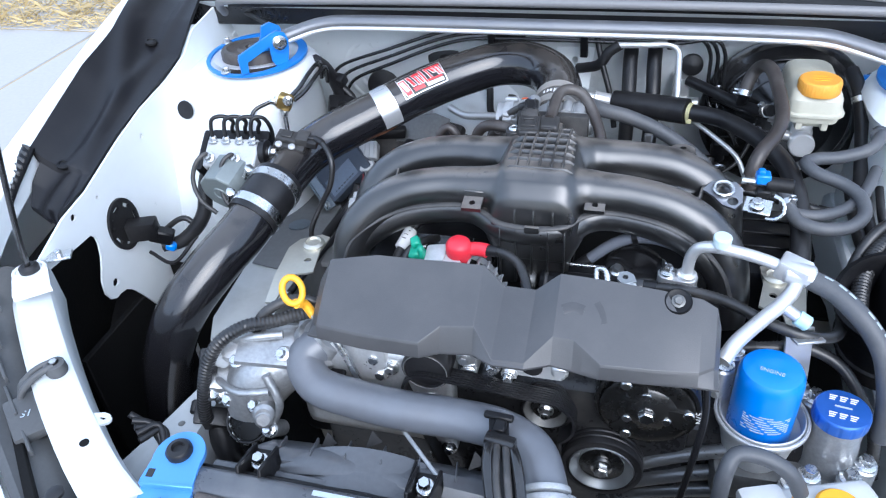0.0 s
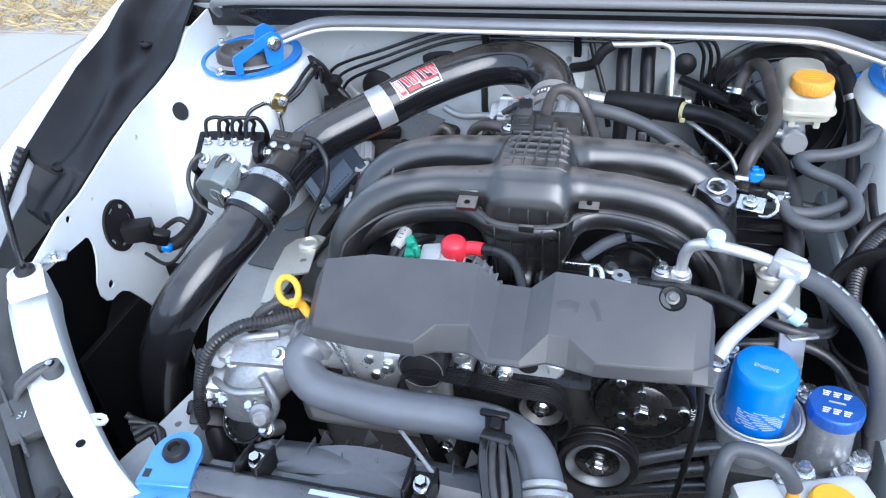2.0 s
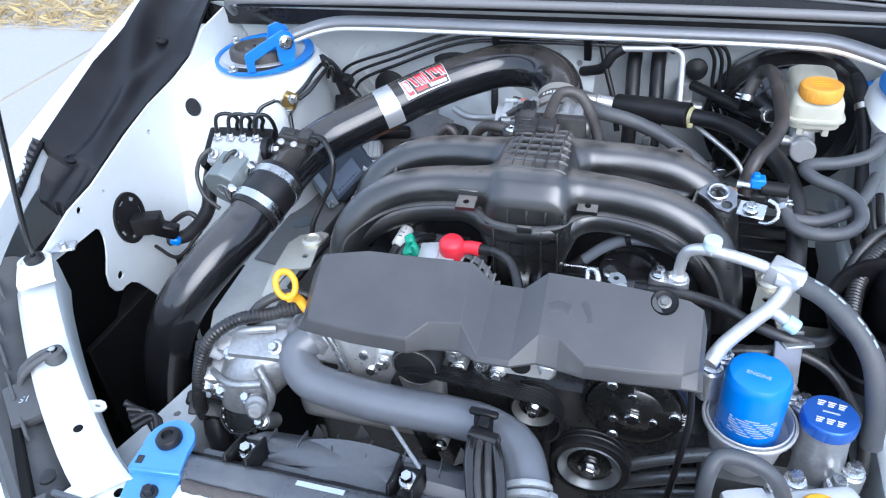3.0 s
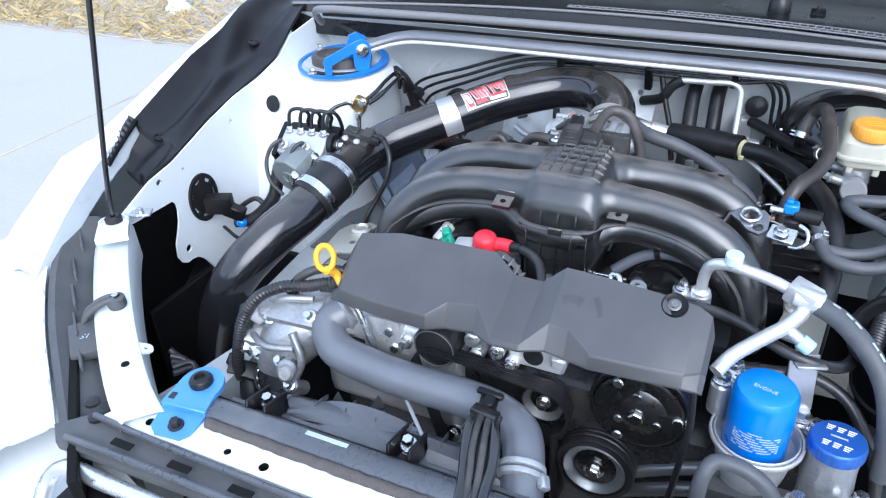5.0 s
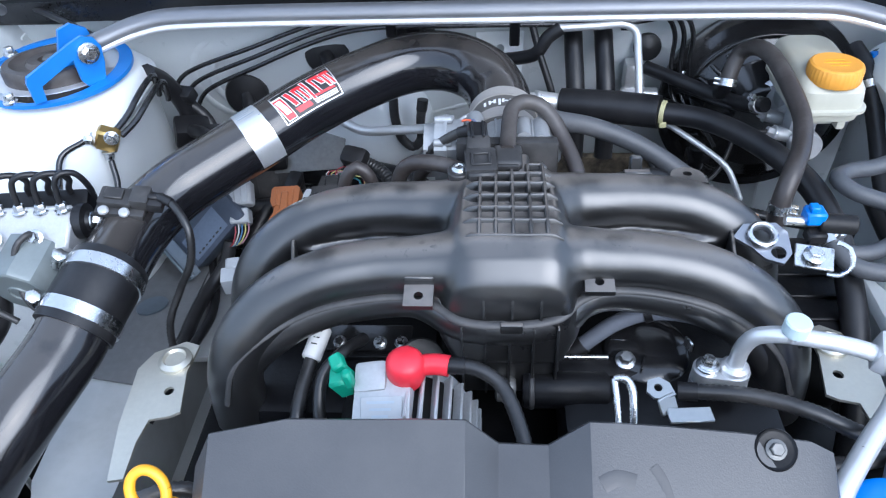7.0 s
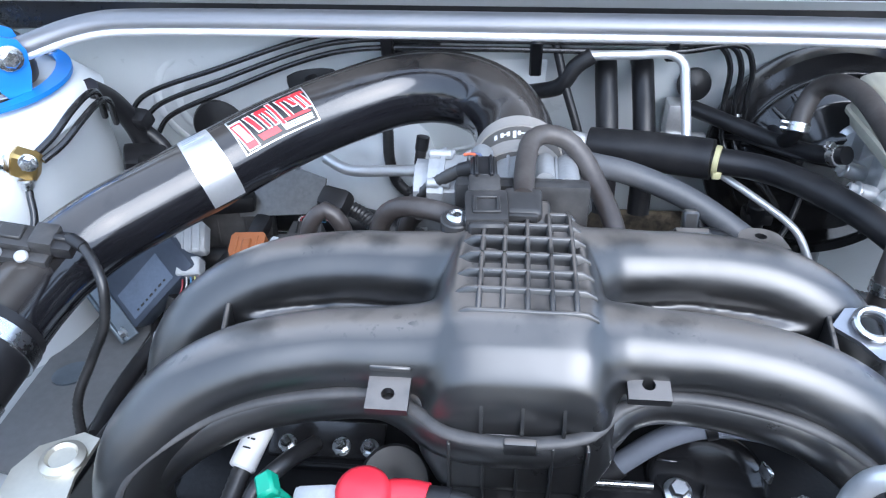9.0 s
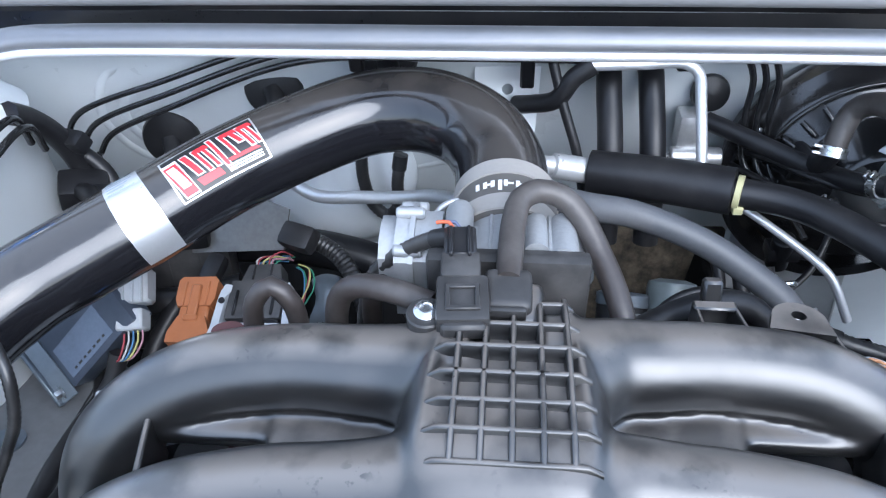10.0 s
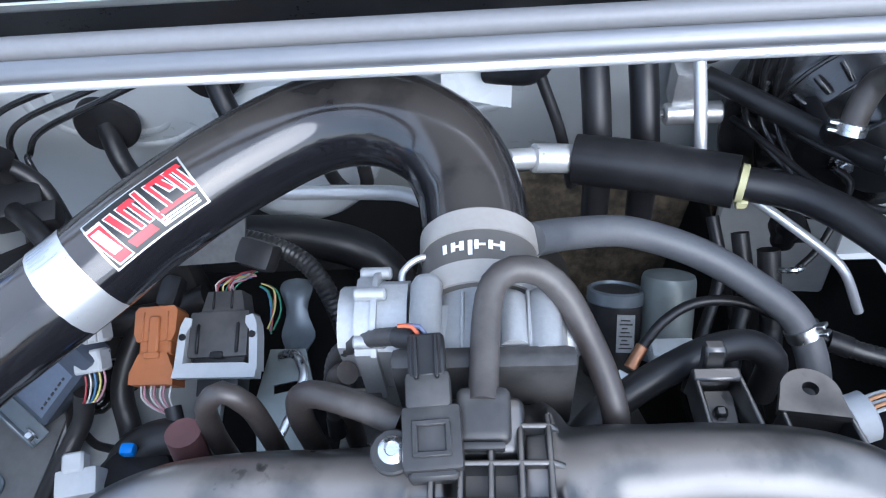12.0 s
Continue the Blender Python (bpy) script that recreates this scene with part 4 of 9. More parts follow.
# ---- engine cover ----
cover = thing("engine_cover", "matt dark grey plastic belt cover with a centre valley", "engine cover", (0, -0.19, 0.90))
COLS = [(-0.236, -0.165, 0.955, -0.205, 0.925), (-0.222, -0.155, 0.982, -0.222, 0.936), (-0.165, -0.146, 0.989, -0.229, 0.937), (-0.094, -0.145, 0.989, -0.231, 0.937), (-0.072, -0.144, 0.989, -0.212, 0.949), (-0.034, -0.144, 0.989, -0.209, 0.952), (-0.010, -0.144, 0.962, -0.232, 0.927), (0.027, -0.144, 0.961, -0.232, 0.928), (0.055, -0.143, 0.988, -0.207, 0.950), (0.078, -0.143, 0.987, -0.208, 0.949), (0.108, -0.144, 0.986, -0.226, 0.9355), (0.165, -0.146, 0.982, -0.223, 0.935), (0.210, -0.148, 0.977, -0.216, 0.933), (0.226, -0.152, 0.970, -0.204, 0.932), (0.232, -0.160, 0.950, -0.196, 0.925)]


def cover_z(x, y):
    for a, b in zip(COLS, COLS[1:]):
        if a[0] <= x <= b[0]:
            u = (x - a[0]) / (b[0] - a[0])
            q = [p + (r - p) * u for p, r in zip(a, b)]
            v = (q[1] - y) / (q[1] - q[3])
            return q[2] + (q[4] - q[2]) * v
    return 0.95


rows = []
for x, yb, zb, yf, zf in COLS:
    rows.append([Vector((x, yb + 0.010, zb - 0.030)), Vector((x, yb + 0.004, zb - 0.004)), Vector((x, yb, zb)), Vector((x, yb * 0.5 + yf * 0.5, zb * 0.5 + zf * 0.5 + 0.001)), Vector((x, yf, zf)), Vector((x, yf - 0.0015, zf - 0.003)), Vector((x, min(yf - 0.004, -0.224), 0.919 + 0.004 * (abs(x) < 0.07)))])
shell = Shape().grid(rows, thick=(0, 0, 0.003))
bmesh.ops.recalc_face_normals(shell.bm, faces=shell.bm.faces)
bmesh.ops.remove_doubles(shell.bm, verts=shell.bm.verts, dist=0.0002)
cshell = part("shell", shell, COVER, cover, smooth=30)
soft = cshell.modifiers.new("soft_edges", "BEVEL")
soft.width, soft.segments, soft.limit_method, soft.angle_limit = 0.0016, 2, "ANGLE", radians(14)
bz = cover_z(0.183, -0.1535)
nrm = Vector((0, -0.54, 0.84))
# Raised black disc and rim; the black stands for the recess's shade.
boss = Shape().lathe(Vector((0.184, -0.1545, bz)) - nrm * 0.003, nrm, [(0.0150, 0), (0.0150, 0.0035), (0.0142, 0.0045), (0.0130, 0.0036), (0.0120, 0.0032), (0.0, 0.0032)], 34)
part("bolt_recess", boss, PLASTIC, cover, "black disc and rim for the bolt's dark recess")
part("bolt", Shape().hexbolt(Vector((0.184, -0.1545, bz)) - nrm * -0.0006, nrm, 0.0050, 0.005), DARKALU, cover, "dark flange bolt")

# ---- oil filter and filler ----
filt = thing("oil_filter", "bright blue spin-on oil filter in its alloy bowl", "oil filter", (0.297, -0.15, 0.79))
part("can", Shape().lathe((0.297, -0.15, 0.785), (0, 0, 1), [(0.0355, 0), (0.0365, 0.004), (0.0365, 0.092), (0.0355, 0.099), (0.0325, 0.1045), (0.029, 0.1060), (0.012, 0.1065), (0.0, 0.1065)], 48), FILTERBLUE, filt, smooth=30)
bowl = thing("filter_housing", "cast aluminium oil filter bowl on the timing cover", "housing", (0.297, -0.15, 0.74))
part("bowl", Shape().lathe((0.2985, -0.149, 0.744), (0, 0, 1), [(0.035, 0), (0.040, 0.02), (0.044, 0.045), (0.0475, 0.058), (0.0525, 0.063), (0.0540, 0.066), (0.0540, 0.070), (0.0525, 0.0715), (0.0505, 0.0705), (0.0500, 0.066), (0.0490, 0.067), (0.0488, 0.072), (0.0475, 0.073), (0.0462, 0.071), (0.0455, 0.055), (0.0, 0.030)], 48), CASTGREY, bowl)
capt = thing("oil_filler_cap", "blue anodised oil cap with white lettering", "oil cap", (0.379, -0.15, 0.80))
rows = []
for z, r in ((0.822, 0.0285), (0.823, 0.0305), (0.8245, 0.0310), (0.835, 0.0310), (0.8385, 0.0300), (0.840, 0.0285), (0.8405, 0.0)):
    flute = 0.0008 if 0.824 < z < 0.836 else 0.0
    rows.append([Vector((0.381 + (r - flute * (math.cos(14 * a) > 0.55)) * math.cos(a), -0.148 + (r - flute * (math.cos(14 * a) > 0.55)) * math.sin(a), z)) for a in np.linspace(0, 2 * math.pi, 169)])
ocap = part("cap", Shape().grid(rows), CAPBLUE, capt, "blue anodised cap with a fluted rim", 30)
part("neck", Shape().lathe((0.381, -0.148, 0.72), (0, 0, 1), [(0.036, 0), (0.031, 0.05), (0.028, 0.08), (0.028, 0.104)], 32), CASTDARK, capt, "cast filler neck")

# ---- radiator hose, radiator and fan shroud ----
radhose = thing("radiator_hose", "thick grey-black upper radiator hose", "hose", (-0.1, -0.24, 0.80))
part("hose", Shape().tube([(-0.212, -0.158, 0.872), (-0.238, -0.178, 0.868), (-0.258, -0.205, 0.855), (-0.237, -0.228, 0.838), (-0.18, -0.236, 0.830), (-0.116, -0.240, 0.828), (-0.05, -0.240, 0.828), (0.005, -0.248, 0.830), (0.045, -0.272, 0.832), (0.065, -0.315, 0.826), (0.075, -0.352, 0.810), (0.082, -0.385, 0.788)], 0.0245, 30, 0.006), RADHOSE, radhose, smooth=60)
rad = thing("radiator", "black radiator with plastic top tank behind the crossmember", "radiator", (0.03, -0.40, 0.45))
part("top_tank", Shape().box((0.74, 0.036, 0.05), (0.05, -0.401, 0.838), 0.0135, 4), TANKTOP, rad, "dusty plastic top tank")
part("tank_flange", Shape().box((0.73, 0.012, 0.012), (0.05, -0.381, 0.846), 0.003), PLASTIC, rad)
part("core", Shape().box((0.70, 0.03, 0.36), (0.05, -0.398, 0.635), 0.003), PLASTIC, rad)
shroud = thing("fan_shroud", "black plastic radiator fan shroud", "fan shroud", (0.0, -0.36, 0.5))
part("panel", Shape().box((0.72, 0.012, 0.36), (0.05, -0.362, 0.655), 0.003), SHROUD, shroud)
part("ring", Shape().lathe((-0.13, -0.368, 0.67), (0, 1, 0), [(0.17, 0), (0.172, 0.055), (0.168, 0.058), (0.16, 0.055), (0.16, 0.0)], 44), SHROUD, shroud)
part("ring", Shape().lathe((0.22, -0.368, 0.67), (0, 1, 0), [(0.15, 0), (0.152, 0.055), (0.148, 0.058), (0.14, 0.055), (0.14, 0.0)], 44), SHROUD, shroud)

# ---- engine block mass ----
block = thing("engine_block", "dirty cast aluminium engine block with its timing cover", "engine", (0, 0, 0.4))
part("crankcase", Shape().box((0.40, 0.36, 0.34), (0.02, 0.05, 0.61), 0.02, 2), PLASTIC, block)
part("timing_cover", Shape().box((0.49, 0.05, 0.34), (-0.025, -0.145, 0.66), 0.012, 2), OILY, block)
for x in (-0.27, 0.29):
    part("cylinder_head", Shape().box((0.14, 0.32, 0.16), (x, 0.04, 0.68), 0.015, 2), PLASTIC, block)
# Ribbed black box added to keep this gap dark.
part("fill_box", Shape().box((0.10, 0.17, 0.12), (0.315, 0.145, 0.805), 0.016, 2), PLASTIC, block, "black box added to fill the dark beside the cylinder head")
for k in range(4):
    part("cover_rib", Shape().box((0.09, 0.004, 0.006), (0.315, 0.085 + 0.035 * k, 0.866), 0.001), PLASTIC, block)

# ---- brake booster, master cylinder and reservoir ----
booster = thing("brake_booster", "glossy black brake booster on the firewall", "brake booster", (0.39, 0.55, 0.78))
BO, BAX = Vector((0.370, 0.566, 0.880)), Vector((-0.03, -1, 0.06)).normalized()
part("drum", Shape().lathe(BO, BAX, [(0.128, 0), (0.134, 0.02), (0.134, 0.045), (0.128, 0.050), (0.118, 0.056), (0.112, 0.064), (0.108, 0.070), (0.088, 0.078), (0.084, 0.086), (0.080, 0.088), (0.050, 0.096), (0.044, 0.106), (0.0, 0.106)], 64), BLACKPAINT, booster, "gloss black pressed steel shell", 45)
part("crimp_ring", Shape().lathe(BO + BAX * 0.040, BAX, [(0.134, 0), (0.1395, 0.001), (0.1405, 0.005), (0.1395, 0.009), (0.133, 0.011)], 64), BLACKPAINT, booster, "rolled crimp rim", 45)
part("step_ring", Shape().tube([BO + BAX * 0.066 + Vector((0.110 * math.cos(a), 0, 0.110 * math.sin(a))) for a in np.linspace(0, 2 * math.pi, 49)], 0.0022, 8, 0.01, ends=False), BLACKPAINT, booster, "pressed bead", 60)
for a in np.linspace(2.2, 4.0, 9):
    c, sn = math.cos(a), math.sin(a)
    part("stiffener", Shape().tube([BO + BAX * 0.070 + Vector((0.104 * c, 0, 0.104 * sn)), BO + BAX * 0.076 + Vector((0.098 * c, 0, 0.098 * sn)), BO + BAX * 0.081 + Vector((0.089 * c, 0, 0.089 * sn))], 0.003, 8), BLACKPAINT, booster, smooth=60)
for a in (2.75, 0.4):
    part("stud", Shape().lathe(BO + BAX * 0.053 + Vector((0.122 * math.cos(a), 0, 0.122 * math.sin(a))), BAX, [(0.007, 0), (0.007, 0.002), (0.004, 0.003), (0.0035, 0.001), (0, 0.001)], 16), STEEL, booster, "small zinc stud")
for dx, dz in ((-0.040, -0.008), (0.036, 0.010)):
    part("flange_nut", Shape().hexbolt(BO + BAX * 0.100 + Vector((dx, 0, dz)), BAX, 0.008, 0.012), STEEL, booster)
part("vacuum_elbow", Shape().tube([(0.292, 0.492, 0.925), (0.290, 0.462, 0.930), (0.288, 0.435, 0.942), (0.287, 0.415, 0.962), (0.287, 0.411, 0.975)], 0.0085, 16, 0.004), RUBBER, booster, "black check valve elbow", 60)
mcyl = thing("master_cylinder", "cast aluminium brake master cylinder", "brake cylinder", (0.375, 0.36, 0.90))
part("body", Shape().lathe((0.383, 0.485, 0.917), (-0.03, -1, -0.03), [(0.030, 0), (0.030, 0.012), (0.024, 0.016), (0.0195, 0.03), (0.0195, 0.10), (0.0175, 0.103), (0.0175, 0.118), (0.0165, 0.120)], 28), ALUPIPE, mcyl)
part("end_disc", Shape().lathe((0.378, 0.357, 0.913), (-0.03, -1, 0.12), [(0.0165, 0), (0.0195, 0.002), (0.0195, 0.016), (0.0175, 0.018), (0.0, 0.018)], 32), ALUPIPE, mcyl, "machined round end plug")
for x, y, z in ((0.376, 0.375, 0.040), (0.380, 0.435, 0.036)):
    part("mounting_leg", Shape().box((0.034, 0.028, z), (x, y, 0.940), 0.006, 2), ALUPIPE, mcyl, "cast mounting leg")
for p, q in (((0.362, 0.40, 0.922), (0.340, 0.398, 0.930)), ((0.362, 0.365, 0.918), (0.342, 0.362, 0.924))):
    part("line_fitting", Shape().rod(p, q, 0.0085, 14).hexbolt(q, (-1, 0, 0.3), 0.0065, 0.010), ALUPIPE, mcyl, "brake line fitting")
part("brake_line", Shape().tube([(0.335, 0.398, 0.932), (0.315, 0.402, 0.934), (0.285, 0.43, 0.93), (0.26, 0.48, 0.92), (0.24, 0.53, 0.90)], 0.0032, 8, 0.006), RUBBER, mcyl, "black brake line", 60)
part("brake_line", Shape().tube([(0.335, 0.362, 0.926), (0.312, 0.366, 0.924), (0.28, 0.40, 0.915), (0.255, 0.46, 0.905), (0.235, 0.53, 0.885)], 0.0032, 8, 0.006), RUBBER, mcyl, "black brake line", 60)
tank = thing("brake_reservoir", "milky plastic brake fluid reservoir with an orange cap", "reservoir", (0.378, 0.37, 0.955))


def rounded(cx, cy, hx, hy, r, n=7):
    out = []
    for sx, sy, a0 in ((1, 1, 0), (-1, 1, 90), (-1, -1, 180), (1, -1, 270)):
        for k in range(n):
            a = radians(a0 + 90 * k / (n - 1))
            out.append((cx + sx * (hx - r) + r * math.cos(a), cy + sy * (hy - r) + r * math.sin(a)))
    return out


def loft(rows_):
    g = [[Vector((x, y, z)) for x, y in rounded(*q)] for z, *q in rows_]
    s = Shape().grid([r + r[:1] for r in g])
    s.bm.faces.new([s.bm.verts.new(v) for v in reversed(g[0])])
    s.bm.faces.new([s.bm.verts.new(v) for v in g[-1]])
    bmesh.ops.remove_doubles(s.bm, verts=s.bm.verts, dist=0.0001)
    bmesh.ops.recalc_face_normals(s.bm, faces=s.bm.faces)
    return s


part("tank", loft([(0.955, 0.378, 0.370, 0.022, 0.040, 0.010), (0.966, 0.378, 0.372, 0.026, 0.045, 0.012), (0.968, 0.379, 0.374, 0.036, 0.062, 0.016), (0.981, 0.379, 0.375, 0.039, 0.066, 0.018), (1.004, 0.379, 0.380, 0.0375, 0.068, 0.018), (1.013, 0.379, 0.386, 0.034, 0.064, 0.018), (1.017, 0.379, 0.390, 0.028, 0.056, 0.016)]), TANKWHITE, tank, "milky stepped plastic tank", 40)
part("tank_seam", loft([(0.979, 0.379, 0.375, 0.0405, 0.068, 0.019), (0.980, 0.379, 0.375, 0.0425, 0.070, 0.020), (0.984, 0.379, 0.375, 0.0425, 0.070, 0.020), (0.985, 0.379, 0.375, 0.0405, 0.068, 0.019)]), TANKWHITE, tank, "welded seam round the tank", 30)
for dx in (-0.018, 0.018):
    part("foot", Shape().box((0.010, 0.020, 0.014), (0.379 + dx, 0.325, 0.962), 0.003, 2), TANKWHITE, tank)
rows = []
for z, r in ((1.010, 0.0295), (1.012, 0.0305), (1.026, 0.0305), (1.0295, 0.0292), (1.031, 0.0265), (1.0305, 0.024), (1.0305, 0.0)):
    rows.append([Vector((0.381 + (r + (0.0003 * math.cos(40 * a) if 1.011 < z < 1.03 else 0)) * math.cos(a), 0.338 + (r + (0.0003 * math.cos(40 * a) if 1.011 < z < 1.03 else 0)) * math.sin(a), z)) for a in np.linspace(0, 2 * math.pi, 145)])
cap = part("cap", Shape().grid(rows), ORANGE, tank, "orange screw cap with a fluted rim", 30)
for k in range(3):
    part("cap_print", Shape().box((0.030 - 0.008 * abs(k - 1), 0.0016, 0.0006), (0.381, 0.330 + 0.008 * k, 1.0307), 0), YELLOW, cap, "raised unreadable lettering")

# ---- helpers for hoses, conduits and wires ----
def hose(name, label, pts, r, mat, category="hose", clamps=(), group="", conduit=False, seg=16):
    """A hose along a curve, with spring clamps at the given points along it (0 to 1)."""
    h = thing(name, label, category, pts[0][:3], group)
    part("tube", Shape().tube(pts, r * (0.86 if conduit else 1.0), seg, 0.006, ribs=0.0048 if conduit else 0.0, rib_depth=0.11), CONDUIT if conduit else mat, h, smooth=40 if conduit else 60)
    path = spline(pts, 0.004)
    if conduit:
        for end in (path[:5], path[-5:]):
            part("tape_end", Shape().tube([tuple(q[:3]) for q in end], r * 0.97, seg), RUBBER, h, "black tape round the end", 60)
    for u in clamps:
        k = min(max(int(u * (len(path) - 1)), 1), len(path) - 2)
        a, b = Vector(path[k - 1][:3]), Vector(path[k + 1][:3])
        s = Shape().lathe(Vector(path[k][:3]) - (b - a).normalized() * 0.005, b - a, [(r, 0), (r + 0.0015, 0.0005), (r + 0.0015, 0.0095), (r, 0.010)], 22)
        c = part("spring_clamp", s, STEEL, h, "zinc spring clamp")
        side = (b - a).cross(Vector((0.3, 1, 0.2))).normalized()
        if side.z < 0:
            side = -side
        for off in (-0.003, 0.003):
            part("clamp_ear", Shape().box((0.003, 0.007, 0.008), frame_at(Vector(path[k][:3]) + side * (r + 0.004) + (b - a).normalized() * off, b - a, side), 0.0006), STEEL, c)
    return h


def wire(parent, pts, r, mat, name="wire"):
    return part(name, Shape().tube(pts, r, 8, 0.006), mat, parent, smooth=60)


def pipe_frames(points, step=0.003):
    path = [np.array(q[:3]) for q in spline(points, step)]
    length = np.cumsum([0, *[np.linalg.norm(b - a) for a, b in zip(path, path[1:])]])
    return path, length


def pipe_patch(points, s0, s1, a0, a1, r, lift, skew=0.0, n=10, thick=0.0004):
    """A thin sheet wrapped on a pipe from s0 to s1 along it; angles in degrees from its top towards the car's front."""
    path, length = pipe_frames(points)
    rows = []
    for k in range(n + 1):
        row = []
        for j in range(n + 1):
            a = radians(a0 + (a1 - a0) * j / n)
            s = s0 + (s1 - s0) * k / n + skew * (j / n - 0.5)
            i = min(max(int(np.searchsorted(length, s)), 1), len(path) - 1)
            u = (s - length[i - 1]) / (length[i] - length[i - 1])
            c = path[i - 1] + (path[i] - path[i - 1]) * u
            t = path[min(i + 2, len(path) - 1)] - path[max(i - 3, 0)]
            t = t / np.linalg.norm(t)
            up = np.array((0, 0, 1.0)) - t * t[2]
            up /= np.linalg.norm(up)
            front = np.cross(up, t)
            if front[1] > 0:
                front = -front
            row.append(Vector(c + (r + lift) * (math.cos(a) * up + math.sin(a) * front)))
        rows.append(row)
    return Shape().grid(rows)


def lettering(name, words, size, m, mat, parent):
    """Real words in the built-in font, laid flat at the pose m."""
    cu = bpy.data.curves.new(name, "FONT")
    cu.body, cu.size, cu.align_x, cu.align_y = words, size, "CENTER", "CENTER"
    cu.extrude = 0.0002
    cu.materials.append(mat)
    ob = new(name, cu)
    ob.parent = parent
    ob.matrix_parent_inverse = parent.matrix_basis.inverted()
    ob.matrix_basis = m
    return ob


# ---- intake tube: labels, sensor ----
S_BAND = 0.238
foil = part("foil_band", pipe_patch(UPPER, S_BAND, S_BAND + 0.030, -75, 120, PIPE_R, 0.0006), FOIL, intake, "brushed silver foil band with rows of fine print", 60)
part("print_bar", pipe_patch(UPPER, S_BAND + 0.003, S_BAND + 0.026, -52, -32, PIPE_R, 0.0010), LABELBLACK, foil)
for k in range(7):
    part("print_bar", pipe_patch(UPPER, S_BAND + 0.003, S_BAND + 0.025 - 0.004 * (k % 3), -26 + 5.5 * k, -24 + 5.5 * k, PIPE_R, 0.0010, n=4), GREYTEXT, foil)
S_LAB = S_BAND + 0.046
LW = 0.080
badge = part("badge", pipe_patch(UPPER, S_LAB, S_LAB + LW, 2, 66, PIPE_R, 0.0006), FOIL, intake, "silver edged red, black and white maker's badge", 60)
part("badge_field", pipe_patch(UPPER, S_LAB + 0.0015, S_LAB + LW - 0.0015, 4, 64, PIPE_R, 0.0009), LABELBLACK, badge)
part("badge_field", pipe_patch(UPPER, S_LAB + 0.002, S_LAB + 0.0150, 12, 62, PIPE_R, 0.0012, 0.004), LABELWHITE, badge)
part("badge_panel", pipe_patch(UPPER, S_LAB + 0.0045, S_LAB + 0.0115, 20, 50, PIPE_R, 0.0018, 0.004, 5), LABELWHITE, badge)
part("badge_stroke", pipe_patch(UPPER, S_LAB + 0.048, S_LAB + 0.074, 44, 48.5, PIPE_R, 0.0018, 0.003, 5), LABELRED, badge)
part("badge_block", pipe_patch(UPPER, S_LAB + 0.003, S_LAB + 0.014, 16, 60, PIPE_R, 0.0014, 0.004), LABELRED, badge)
for s, w, a0, a1 in ((0.019, 0.006, -26, 2), (0.029, 0.004, -26, 4), (0.036, 0.004, -26, 4), (0.043, 0.004, -30, 14), (0.052, 0.004, -28, 2), (0.059, 0.005, -28, -10), (0.067, 0.004, -28, 0), (0.073, 0.004, -28, 0)):
    part("badge_edge", pipe_patch(UPPER, S_LAB + s - 0.001, S_LAB + s + w, a0 + 38.5, a1 + 43.5, PIPE_R, 0.0014, 0.006, 5), LABELWHITE, badge)
    part("badge_stroke", pipe_patch(UPPER, S_LAB + s, S_LAB + s + w - 0.001, a0 + 40, a1 + 42, PIPE_R, 0.0018, 0.006, 5), LABELRED, badge)
for s, w, a0, a1 in ((0.020, 0.020, 8, 16), (0.029, 0.010, -27, -22), (0.052, 0.012, -29, -25), (0.067, 0.010, -29, -25)):
    part("badge_stroke", pipe_patch(UPPER, S_LAB + s, S_LAB + s + w, a0 + 40, a1 + 42, PIPE_R, 0.0018, 0.002, 5), LABELRED, badge)
for k in range(3):
    part("print_bar", pipe_patch(UPPER, S_LAB + 0.045, S_LAB + 0.075, 51 + 3.2 * k, 53 + 3.2 * k, PIPE_R, 0.0018, 0, 4), LABELWHITE, badge)
# the coupler's white mark, drawn as plain strokes
for x, w, h in ((-0.0125, 0.0022, 0.0065), (-0.0085, 0.0022, 0.0065), (-0.006, 0.0035, 0.0016), (-0.0045, 0.0022, 0.0065), (-0.0005, 0.0022, 0.0105), (0.004, 0.0055, 0.0016), (0.0025, 0.0020, 0.0065), (0.009, 0.0022, 0.0065), (0.0125, 0.0050, 0.0016), (0.0145, 0.0022, 0.0065)):
    a = math.asin(max(-1, min(1, (x * 1.35 - 0.004) / TBC_R)))
    n = Vector((math.sin(a), -0.12 * math.cos(a), math.cos(a)))
    p = TB_O + TB_AX * (0.0275 - 0.002 * (h > 0.008)) + n.normalized() * (TBC_R - 0.0001)
    part("mark_stroke", Shape().box((w * 1.3, h, 0.0006), frame_at(p, (math.cos(a), 0, -math.sin(a)), TB_AX), 0.0), LABELWHITE, tbc)

maf = thing("airflow_sensor", "dusty black airflow sensor screwed onto the intake tube", "sensor", (-0.42, 0.165, 0.955))
mm = frame_at((-0.418, 0.158, 0.966), (0.97, 0.05, -0.18), (0.0, 1, 0.25))
part("base", Shape().box((0.052, 0.034, 0.010), mm @ Matrix.Translation((0, 0, -0.007)), 0.003, 2), DUSTYBLACK, maf)
part("body", Shape().box((0.036, 0.024, 0.010), mm @ Matrix.Translation((-0.006, 0.003, 0.001)), 0.003, 2).box((0.020, 0.014, 0.004), mm @ Matrix.Translation((-0.008, 0.004, 0.007)), 0.001), DUSTYBLACK, maf)
part("socket", Shape().box((0.020, 0.024, 0.016), mm @ Matrix.Translation((0.020, 0.004, 0.004)), 0.003, 2), DUSTYBLACK, maf)
